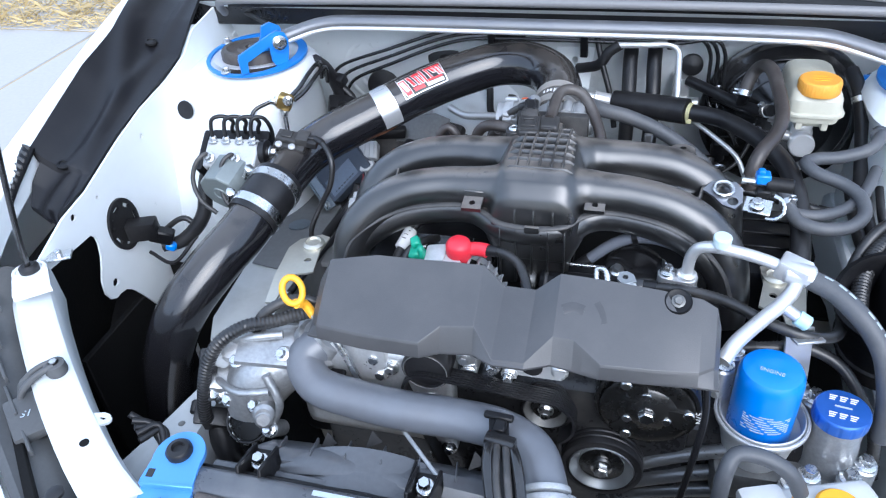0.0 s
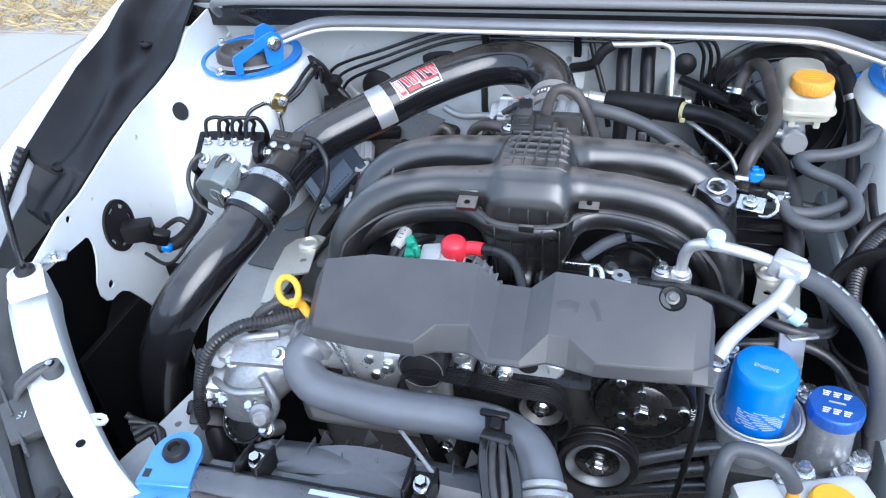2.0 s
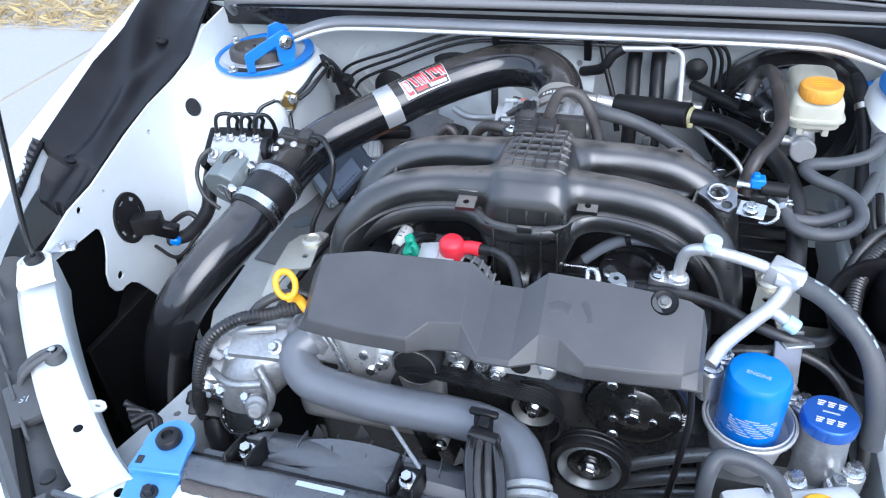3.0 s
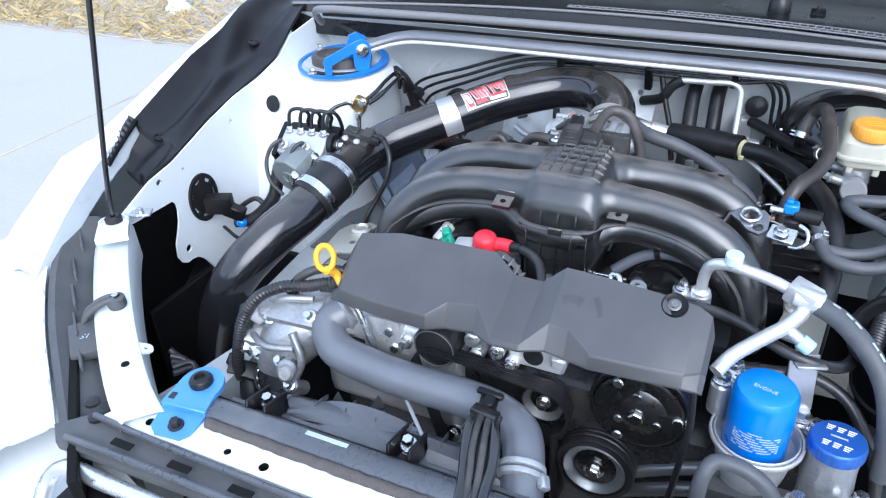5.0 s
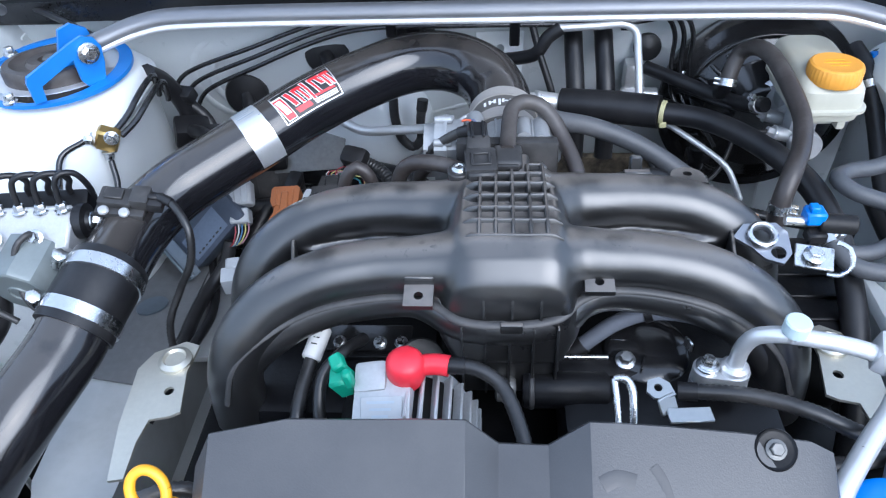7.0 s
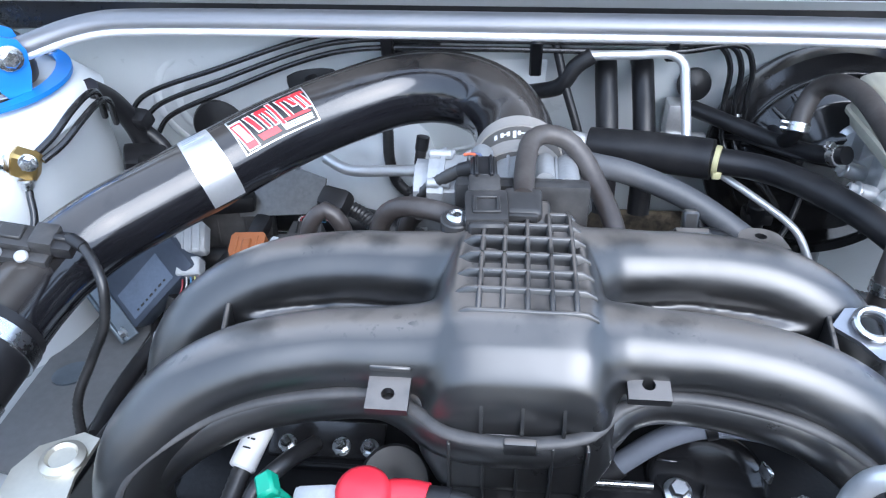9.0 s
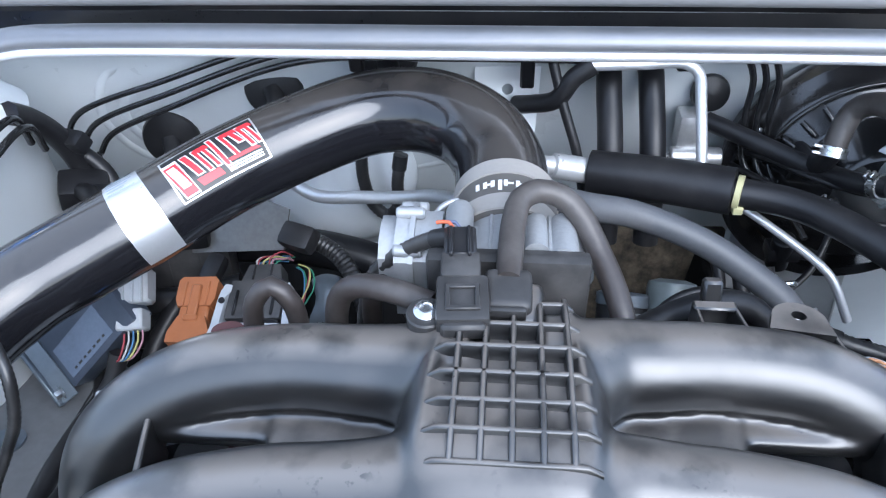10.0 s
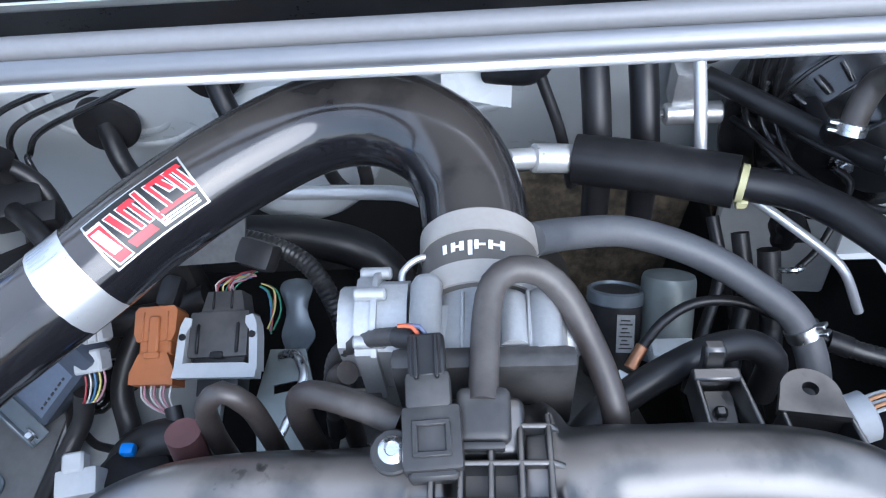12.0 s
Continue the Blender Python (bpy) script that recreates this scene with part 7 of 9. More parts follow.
part("tail", Shape().tube([(-0.274, 0.256, 0.822), (-0.268, 0.240, 0.815), (-0.258, 0.222, 0.812), (-0.245, 0.205, 0.82)], 0.0075, 12), RUBBER, conn, "black taped wire tail", 60)
big = thing("wiring_connector", "large black loom connector with a grey lever", "connector", (-0.225, 0.30, 0.80))
bmx = frame_at((-0.227, 0.299, 0.855), (0.99, -0.03, 0.10), (0.03, 0.93, 0.36))
part("housing", Shape().box((0.054, 0.040, 0.026), bmx @ Matrix.Translation((0, 0.006, 0)), 0.003, 2), DUSTYBLACK, big)
part("shoulder", Shape().box((0.050, 0.012, 0.022), bmx @ Matrix.Translation((0, -0.014, -0.002)), 0.002), RUBBER, big)
part("wire_cover", Shape().prism([(-0.019, 0.026), (0.021, 0.026), (0.017, 0.044), (-0.014, 0.044)], 0.020, bmx @ Matrix.Translation((0, 0, 0.009))), DUSTYBLACK, big)
part("socket", Shape().box((0.038, 0.020, 0.024), bmx @ Matrix.Translation((-0.002, -0.036, -0.008)), 0.003, 2), RUBBER, big)
for dx in (-0.018, 0.018):
    part("rib", Shape().box((0.003, 0.026, 0.003), bmx @ Matrix.Translation((dx, 0.002, 0.0135)), 0.001), RUBBER, big)
for dx in (-0.008, 0.009):
    part("rib", Shape().box((0.002, 0.016, 0.002), bmx @ Matrix.Translation((dx, 0.036, 0.0095)), 0.0006), RUBBER, big)
part("catch", Shape().box((0.012, 0.006, 0.004), bmx @ Matrix.Translation((0, -0.012, 0.012)), 0.001), RUBBER, big)
lev = part("lever", Shape().prism([(-0.039, -0.030), (0.036, -0.032), (0.037, -0.022), (0.026, -0.0195), (-0.026, -0.018), (-0.037, -0.020)], 0.012, bmx @ Matrix.Translation((0, 0, 0.014))), GREYCONN, big, "pale grey locking lever")
for sx in (-1, 1):
    part("lever_arm", Shape().prism([(sx * 0.0375, -0.026), (sx * 0.030, -0.022), (sx * 0.0285, 0.008), (sx * 0.0245, 0.014), (sx * 0.0245, 0.020), (sx * 0.031, 0.0215), (sx * 0.0345, 0.014), (sx * 0.036, 0.004)][::sx], 0.014, bmx @ Matrix.Translation((0, 0, 0.0138))), GREYCONN, lev)
    part("pivot", Shape().lathe(bmx @ Vector((sx * 0.0315, 0.004, 0.0137)), bmx.to_3x3() @ Vector((0, 0, 1)), [(0.0030, 0), (0.0030, 0.0018), (0, 0.0018)], 14), RUBBER, lev)
rng_w = random.Random(31)
for k in range(16):
    a = bmx @ Vector((-0.011 + 0.0018 * k, 0.043, -0.004 + 0.004 * (k % 3)))
    j = [rng_w.uniform(-0.003, 0.003) for _ in range(6)]
    if k < 11:
        wire(big, [a, a + Vector((j[0], 0.006, 0.005 + j[1])), a + Vector((0.006 + j[2], 0.013 + j[3], 0.004 + j[4])), (-0.212 + j[5], 0.368 + j[0], 0.862 + j[1])], 0.0008, WIRES[(k * 5 + 3) % 6])
    else:
        b = Vector((-0.200 + j[0], 0.352, 0.866 + j[1]))
        wire(big, [b, b + Vector((0.010 + j[1], -0.006, 0.000)), b + Vector((0.014 + j[2], -0.022 + j[3], -0.006)), b + Vector((0.010 + j[4], -0.040 + j[5], -0.016))], 0.0008, WIRES[(0, 4, 0, 1, 3)[k - 11]])
part("boot", Shape().box((0.036, 0.026, 0.022), bmx @ pose(0.026, 0.078, 0.000, 10, 0, -20), 0.007, 2), RUBBER, big)
part("back_plate", Shape().prism([(-0.055, -0.02), (0.045, -0.02), (0.050, 0.022), (0.02, 0.034), (-0.045, 0.030), (-0.06, 0.008)], 0.003, bmx @ pose(-0.045, 0.100, -0.020, 25, 0, 0), [circle(-0.042, 0.0, 0.007, 14)]), DARKALU, big, "dull grey metal plate")
hose("wiring_conduit", "black corrugated loom behind the connectors", [(-0.36, 0.395, 0.845), (-0.30, 0.412, 0.858), (-0.23, 0.410, 0.862), (-0.170, 0.388, 0.850), (-0.140, 0.350, 0.815), (-0.130, 0.31, 0.76)], 0.011, RUBBER, "wiring", conduit=True)
gc = thing("wiring_connector", "pale grey wiring connector with thin wires", "connector", (-0.36, 0.32, 0.80))
gm = frame_at((-0.352, 0.313, 0.860), (0.95, 0.1, 0.1), (-0.10, 0.80, 0.6))
part("housing", Shape().box((0.036, 0.034, 0.022), gm @ Matrix.Translation((0, 0.004, 0)), 0.003), GREYCONN, gc)
for k in range(4):
    part("rib", Shape().box((0.0022, 0.030, 0.003), gm @ Matrix.Translation((-0.0135 + 0.009 * k, 0.002, 0.012)), 0.0006), GREYCONN, gc)
part("plug", Shape().box((0.026, 0.02, 0.02), gm @ Matrix.Translation((0, -0.028, 0)), 0.002), GREYCONN, gc)
for k in range(5):
    a = gm @ Vector((-0.009 + 0.0045 * k, -0.037, 0))
    wire(gc, [a, a + Vector((0.002, -0.008, -0.006)), a + Vector((0.0012 * (2 - k) - 0.004, -0.020, -0.018)), (-0.366, 0.270, 0.81)], 0.0010, WIRES[(k + 1) % 6])
part("tail", Shape().tube([(-0.364, 0.276, 0.815), (-0.372, 0.262, 0.79), (-0.384, 0.245, 0.775), (-0.392, 0.22, 0.770), (-0.396, 0.17, 0.768), (-0.392, 0.12, 0.768)], 0.0090, 12), RUBBER, gc, "black taped wire tail", 60)
# Box added to darken the pale gap behind the connectors.
rly = thing("gap_box", "dull black box added to darken the gap behind the connectors", "relay box", (-0.36, 0.39, 0.72))
part("cover", Shape().box((0.15, 0.040, 0.13), pose(-0.365, 0.395, 0.790, -8, 0, 12), 0.008, 2), DUSTYBLACK, rly)
part("lid", Shape().box((0.12, 0.034, 0.020), pose(-0.365, 0.392, 0.862, -8, 0, 12), 0.006, 2), PLASTIC, rly)
for k in range(4):
    part("rib", Shape().box((0.004, 0.006, 0.11), pose(-0.415 + 0.032 * k, 0.366 + 0.007 * k, 0.790, -8, 0, 12), 0.001), DUSTYBLACK, rly)
ecu = thing("control_module", "blue-grey metal control module with printed marks", "control module", (-0.42, 0.29, 0.76))
em = frame_at((-0.4205, 0.291, 0.8335), (0.69, -0.51, -0.51), (0.68, 0.229, 0.698))
part("case", Shape().box((0.100, 0.105, 0.028), em @ Matrix.Translation((0, 0.015, -0.014)), 0.004, 2), material("blue-grey case", (0.075, 0.092, 0.125), 0.35, 0.3, 0.1, 160, 10, 0.05), ecu)
for k in range(7):
    part("print_bar", Shape().box((0.0022, 0.003 + 0.002 * (k % 2), 0.0006), em @ Matrix.Translation((0.038, 0.030 - 0.008 * k, 0.0008)), 0), LABELBLACK, ecu)
part("label", Shape().box((0.034, 0.070, 0.0006), em @ Matrix.Translation((0.026, 0.006, 0.0003)), 0), material("pale blue label", (0.13, 0.165, 0.23), 0.4, 0, 0.15, 300, 40, 0.02), ecu, "pale blue printed label")
part("flange", Shape().box((0.108, 0.016, 0.0024), em @ pose(0.002, -0.044, 0.003, -35, 0, 0), 0.0008).box((0.108, 0.004, 0.008), em @ Matrix.Translation((0.002, -0.052, 0.008)), 0.0008), BLUEGREY, ecu, "folded zinc flange")
part("bolt", Shape().hexbolt(em @ Vector((0.046, -0.048, 0.004)), em.to_3x3() @ Vector((0, -0.5, 1)), 0.005, 0.007), STEEL, ecu)
mb = thing("loom_bracket", "folded zinc bracket with a slotted foot behind the connectors", "bracket", (-0.160, 0.28, 0.80))
rows = []
for u in range(13):
    y = 0.388 - 0.0062 * u
    w = 0.013 + 0.003 * math.sin(u * 0.9)
    bend = 0.006 * math.sin(u * 0.55)
    rows.append([Vector((-0.184 + 0.0007 * u + d * w, y, 0.826 - 0.0006 * u + bend - 0.004 * abs(d) ** 2)) for d in (-1, -0.55, 0, 0.55, 1)])
part("strap", Shape().grid(rows, thick=(0, 0, 0.0022)), BLUEGREY, mb, "rippled zinc strap", 60)
part("foot", Shape().prism([(-0.030, -0.055), (0.012, -0.052), (0.022, 0.000), (0.016, 0.040), (-0.016, 0.044), (-0.030, 0.0)], 0.003, pose(-0.176, 0.272, 0.812, 12, 0, 8), [[(-0.014, 0.002), (0.010, 0.004), (0.010, 0.012), (-0.014, 0.010)]]), material("pale zinc plate", (0.21, 0.23, 0.225), 0.42, 0.5, 0.12, 160, 12, 0.05), mb, "pale slotted foot plate")
part("fork", Shape().tube([(-0.182, 0.296, 0.838), (-0.166, 0.292, 0.846), (-0.156, 0.274, 0.848), (-0.160, 0.250, 0.842), (-0.172, 0.222, 0.832)], 0.0042, 10, 0.004, flat=0.5), STEEL, mb, "bent zinc fork", 60)
ah = thing("steel_bracket", "black steel arm with a bolted eye", "bracket", (-0.395, 0.31, 0.73))
part("arm", Shape().prism([(-0.060, 0.030), (-0.020, 0.034), (0.006, 0.040), (0.050, 0.036), (0.066, 0.016), (0.040, 0.006), (0.018, -0.008), (0.006, -0.018), (-0.010, -0.018), (-0.022, -0.004)], 0.004, pose(-0.400, 0.314, 0.733, 4, 0, 8)), BLACKPAINT, ah)
part("bolt", Shape().lathe((-0.402, 0.313, 0.737), (0, -0.1, 1), [(0.0115, 0), (0.0115, 0.002), (0.008, 0.003)], 20).hexbolt((-0.402, 0.313, 0.739), (0, -0.1, 1), 0.0065, 0.007), STEEL, ah)
hose("taped_loom", "black taped loom behind the small connectors", [(-0.450, 0.345, 0.790), (-0.400, 0.350, 0.806), (-0.350, 0.352, 0.812), (-0.310, 0.360, 0.812), (-0.270, 0.372, 0.820)], 0.014, RUBBER, "wiring", seg=12)
hose("taped_loom", "black taped loom branching down to the rail", [(-0.330, 0.352, 0.815), (-0.345, 0.322, 0.795), (-0.352, 0.296, 0.775), (-0.345, 0.27, 0.755), (-0.330, 0.235, 0.75)], 0.011, RUBBER, "wiring", seg=12)
hose("brake_line", "black line looping over the rail", [(-0.405, 0.350, 0.80), (-0.410, 0.315, 0.765), (-0.402, 0.280, 0.752), (-0.378, 0.256, 0.752), (-0.352, 0.244, 0.765), (-0.325, 0.232, 0.785)], 0.0040, RUBBER, "wiring", seg=8)
# Grey rail plate; its dark tone also carries the shade under the tube.
RAILPLATE = material("dusty grey primer darkened for shade", (0.15, 0.155, 0.16), 0.5, 0, 0.25, 120, 16, 0.08, 0, (0.07, 0.066, 0.06), 0.5)
rp = part("rail_plate", Shape().prism([(-0.500, 0.085), (-0.412, 0.070), (-0.408, 0.285), (-0.430, 0.315), (-0.500, 0.315)], 0.003, pose(0, 0, 0.7605), [circle(-0.428, 0.11, 0.005, 12)]), RAILPLATE, car, "dusty grey plate that darkens the shaded rail")
part("plate_pad", Shape().prism([(x * 1.3, y) for x, y in circle(0, 0, 0.016, 24)], 0.0025, pose(-0.462, 0.205, 0.7632, 0, 0, 30)), BLUEGREY, rp, "pressed pale pad")
part("apron_step", Shape().box((0.150, 0.260, 0.012), pose(-0.345, 0.285, 0.722, 2, 0, 4), 0.004, 2), DIRTYSHADEWHITE, car, "white inner panel beside the gearbox")
gp = thing("wiring_connector", "pale grey square connector by the runner", "connector", (-0.330, 0.190, 0.80))
part("housing", Shape().box((0.034, 0.022, 0.030), pose(-0.330, 0.188, 0.824, 15, 0, 10), 0.003, 2).box((0.018, 0.016, 0.014), pose(-0.334, 0.200, 0.838, 15, 0, 10), 0.002), GREYCONN, gp)
bj = thing("hose_junction", "black moulded hose junction with a blue clip", "hose junction", (-0.300, 0.20, 0.79))
part("body", Shape().lathe((-0.300, 0.196, 0.790), (0.2, 0.3, 0.9), [(0.024, 0), (0.032, 0.004), (0.032, 0.020), (0.026, 0.026), (0, 0.028)], 26), RUBBER, bj)
part("clip", Shape().box((0.012, 0.010, 0.010), (-0.300, 0.216, 0.826), 0.003, 2), FILTERBLUE, bj, "blue clip")
hose("wiring_conduit", "thick black loom across the gearbox tunnel", [(-0.34, 0.43, 0.83), (-0.27, 0.46, 0.805), (-0.20, 0.47, 0.79), (-0.13, 0.46, 0.77), (-0.09, 0.44, 0.72)], 0.022, RUBBER, "wiring")
hose("gearbox_hose", "black moulded hose low beside the gearbox", [(-0.335, 0.20, 0.76), (-0.31, 0.225, 0.80), (-0.27, 0.235, 0.81), (-0.235, 0.22, 0.79), (-0.225, 0.19, 0.74)], 0.016, RUBBER)
gearbox = thing("gearbox", "dark cast gearbox behind the engine", "gearbox", (0, 0.4, 0.45))
part("bellhousing", Shape().lathe((0.0, 0.22, 0.60), (0, 1, -0.05), [(0.19, 0), (0.19, 0.03), (0.16, 0.12), (0.11, 0.24), (0.10, 0.36), (0, 0.36)], 40), DARKALU, gearbox)
for k in range(9):
    a = math.pi * (0.08 + 0.84 * k / 8)
    part("bolt", Shape().hexbolt((0.178 * math.cos(a), 0.25, 0.60 + 0.178 * math.sin(a)), (0, 1, 0), 0.008, 0.012), STEEL, gearbox)
hose("brake_line", "black line across the gearbox", [(-0.42, 0.33, 0.77), (-0.38, 0.21, 0.76), (-0.37, 0.10, 0.79), (-0.40, 0.02, 0.76)], 0.006, RUBBER, "wiring", seg=8)

# ---- belt drive at the engine's front ----


def pulley(name, label, x, z, r, y=-0.19, face=None, ribs=True, rib_mat=None):
    """A belt pulley facing forwards: rim with belt ribs, dished steel face, hub bolt."""
    p = thing(name, label, "pulley", (x, y + 0.02, z - r))
    prof = [(r * 0.80, 0.0)]
    if ribs:
        for k in range(6):
            prof += [(r, 0.002 + 0.0036 * k), (r, 0.0042 + 0.0036 * k), (r - 0.0016, 0.0049 + 0.0036 * k), (r - 0.0016, 0.0052 + 0.0036 * k)]
    else:
        prof += [(r, 0.001), (r, 0.024)]
    prof += [(r, 0.0245), (r * 0.95, 0.026), (r * 0.935, 0.026), (r * 0.935, 0.0)]
    part("belt_rim", Shape().lathe((x, y + 0.022, z), (0, -1, 0), prof, 44), rib_mat or RUBBER, p, "ribbed black rim")
    part("face", Shape().lathe((x, y + 0.014, z), (0, -1, 0), [(r * 0.2, 0), (r * 0.93, 0.0), (r * 0.93, 0.016), (r * 0.90, 0.019), (r * 0.87, 0.018), (r * 0.78, 0.011), (r * 0.66, 0.008), (r * 0.62, 0.012), (r * 0.25, 0.010), (0, 0.006)], 48), face or RINGALU, p, "dished steel face")
    hub = part("hub_disc", Shape().lathe((x, y + 0.004, z), (0, -1, 0), [(r * 0.64, 0), (r * 0.64, 0.0016), (r * 0.58, 0.003), (r * 0.30, 0.002), (0, 0.002)], 36), CLUTCH, p, "black hub cap")
    part("washer", Shape().lathe((x, y + 0.003, z), (0, -1, 0), [(r * 0.29, 0), (r * 0.29, 0.003), (r * 0.2, 0.004), (0, 0.004)], 26), STEEL, hub, "zinc washer")
    part("hub_bolt", Shape().hexbolt((x, y + 0.000, z), (0, -1, 0), min(0.0095, r * 0.22), 0.012), STEEL, hub)
    return p


pulley("tensioner_pulley", "steel tensioner pulley with a ribbed black belt", 0.120, 0.719, 0.0445)
part("tensioner_belt", Shape().lathe((0.120, -0.168, 0.719), (0, -1, 0), [(0.0446, 0.0), (0.0515, 0.001), (0.0520, 0.006), (0.0508, 0.0075), (0.0520, 0.009), (0.0520, 0.014), (0.0508, 0.0155), (0.0520, 0.017), (0.0520, 0.022), (0.0505, 0.0255), (0.0480, 0.0260), (0.0446, 0.0255), (0.0446, 0.0005)], 52), RUBBER, bpy.data.objects["tensioner_pulley"], "ribbed black belt round the pulley")
pulley("idler_pulley", "steel idler pulley inside the serpentine belt", 0.047, 0.806, 0.030, y=-0.186, face=DARKALU)
RUBBEDRIM = material("rubbed grey rim", (0.10, 0.10, 0.10), 0.4, 0, 0.15)
altp = thing("alternator_pulley", "black alternator pulley cap in front of the belt", "pulley", (-0.10, -0.19, 0.83))
part("drum", Shape().lathe((-0.10, -0.165, 0.859), (0, -1, 0), [(0.024, 0), (0.031, 0.002), (0.031, 0.034), (0.029, 0.037), (0.026, 0.037), (0.0255, 0.0345), (0.0, 0.0345)], 40), RUBBER, altp)
part("rim", Shape().tube([(-0.10 + 0.0278 * math.cos(a), -0.2020, 0.859 + 0.0278 * math.sin(a)) for a in np.linspace(0, 2 * math.pi, 33)], 0.0009, 6, 0.01, ends=False), RUBBEDRIM, altp, "worn grey rim", 60)
crank = pulley("crank_pulley", "black crankshaft pulley low on the engine", 0.0, 0.63, 0.07, y=-0.19, face=BLACKPAINT)


def belt():
    """Ribbed serpentine belt: an open run over the alternator, round the idler and down to the crank."""
    loop = []
    def arc(cx, cz, r, a0, a1, n):
        for k in range(n + 1):
            a = radians(a0 + (a1 - a0) * k / n)
            loop.append((cx + r * math.cos(a), cz + r * math.sin(a)))
    arc(-0.10, 0.828, 0.028, 190, 90, 10)
    arc(0.047, 0.806, 0.0355, 84, -60, 16)
    arc(0.0, 0.63, 0.0715, 20, -180, 22)
    loop.append(loop[0])
    rows = []
    for i, (x, z) in enumerate(loop):
        a, b = loop[max(i - 1, 0)], loop[min(i + 1, len(loop) - 1)]
        n = Vector((-(b[1] - a[1]), 0, b[0] - a[0])).normalized()
        row = []
        for k in range(7):
            y0 = -0.210 + 0.0036 * k
            for dy, h in ((0, 0.0034), (0.0022, 0.0034), (0.0027, 0.0012), (0.0031, 0.0012)):
                row.append(Vector((x, y0 + dy, z)) + n * h)
        row += [Vector((x, -0.185, z)), Vector((x, -0.210, z))]
        rows.append(row + row[:1])
    return Shape().grid(rows)


b = thing("serpentine_belt", "black ribbed serpentine belt over the pulleys", "belt", (0, -0.2, 0.56))
part("band", belt(), RUBBER, b, smooth=25)

comp = thing("compressor_clutch", "gloss black compressor clutch plate with zinc bolts", "compressor", (0.165, -0.19, 0.78))
cc = (0.165, -0.150, 0.838)
part("drum", Shape().lathe(cc, (0, -1, 0), [(0.06, 0), (0.061, 0.004), (0.061, 0.036), (0.060, 0.038), (0.056, 0.038), (0.055, 0.034), (0.02, 0.034)], 56), CLUTCH, comp)
part("clutch_plate", Shape().lathe((cc[0], cc[1] - 0.034, cc[2]), (0, -1, 0), [(0.054, 0), (0.054, 0.008), (0.050, 0.010), (0.034, 0.008), (0.032, 0.010), (0.022, 0.012), (0.014, 0.016), (0.010, 0.016), (0.009, 0.012), (0, 0.012)], 56), CLUTCH, comp)
for k in range(3):
    a = radians(95 + 120 * k)
    for r, rr in ((0.026, 0.0060), (0.047, 0.0066)):
        aa = a + (0.5 if r > 0.03 else 0.0)
        part("bolt", Shape().lathe((cc[0] + r * math.cos(aa), cc[1] - 0.042, cc[2] + r * math.sin(aa)), (0, -1, 0), [(rr, 0), (rr, 0.004), (rr * 0.8, 0.0055), (0, 0.0055)], 14), STEEL, comp, "zinc rivet")
    arm = Shape().prism([(0.020, -0.010), (0.050, -0.014), (0.054, 0.0), (0.050, 0.014), (0.020, 0.010)], 0.003, frame_at((cc[0], cc[1] - 0.0455, cc[2]), (math.cos(a + 0.3), 0, math.sin(a + 0.3)), (-math.sin(a + 0.3), 0, math.cos(a + 0.3))))
    part("spring_arm", arm, CLUTCH, comp)
part("hub_nut", Shape().hexbolt((cc[0], cc[1] - 0.046, cc[2]), (0, -1, 0), 0.0095, 0.011), STEEL, comp)
lettering("mark", "57N", 0.011, frame_at((cc[0] + 0.0585, cc[1] - 0.0395, cc[2] - 0.004), (0.1, 0, -1), (1, 0, 0.1)), LABELWHITE, comp)
strap = thing("wire_strap", "thin black cable hanging in front of the engine", "cable", (0.21, -0.21, 0.62))
part("strap", Shape().tube([(0.222, -0.205, 0.91), (0.226, -0.212, 0.86), (0.222, -0.218, 0.80), (0.214, -0.222, 0.70), (0.21, -0.222, 0.60)], 0.004, 8), RUBBER, strap)

# ---- castings and fasteners on the front cover ----
part("front_casting", Shape().box((0.36, 0.05, 0.18), (0.19, -0.135, 0.69), 0.02, 2), OILY, block, "oily cast front cover")
for p, q, r in (((0.150, -0.172, 0.706), (0.275, -0.165, 0.762), 0.009), ((0.135, -0.172, 0.664), (0.275, -0.170, 0.728), 0.010), ((0.120, -0.168, 0.63), (0.28, -0.168, 0.69), 0.010)):
    mid = ((p[0] + q[0]) / 2, (p[1] + q[1]) / 2, (p[2] + q[2]) / 2 + 0.004)
    part("casting_rib", Shape().tube([p, mid, q], r, 14), RIBALU, block, "oily cast oil gallery", 60)
part("filter_plinth", Shape().box((0.17, 0.11, 0.05), (0.335, -0.14, 0.725), 0.015, 2), DARKALU, block)
part("valve_cover", Shape().box((0.20, 0.24, 0.07), (0.15, 0.05, 0.835), 0.015, 2), PLASTIC, block, "black engine top beneath the manifold")
part("valve_cover", Shape().box((0.18, 0.20, 0.05), (-0.16, 0.06, 0.835), 0.015, 2), PLASTIC, block, "black engine top beneath the manifold")
part("front_bracket", Shape().box((0.075, 0.012, 0.045), (0.030, -0.170, 0.868), 0.004).box((0.02, 0.03, 0.02), (0.062, -0.172, 0.872), 0.004), ALUPIPE, block, "bare aluminium bracket")
part("bracket_plug", Shape().lathe((0.028, -0.176, 0.868), (0, -1, 0), [(0.013, 0), (0.013, 0.003), (0, 0.003)], 22), RUBBER, block)
for k in range(6):
    a = radians(-60 + 24 * k)
    part("cooling_fin", Shape().box((0.014, 0.010, 0.0028), pose(-0.069 + 0.020 * math.cos(a), -0.174, 0.853 + 0.020 * math.sin(a), 0, -math.degrees(a), 0), 0.0008), ALUPIPE, block, "bare alloy cooling fin")
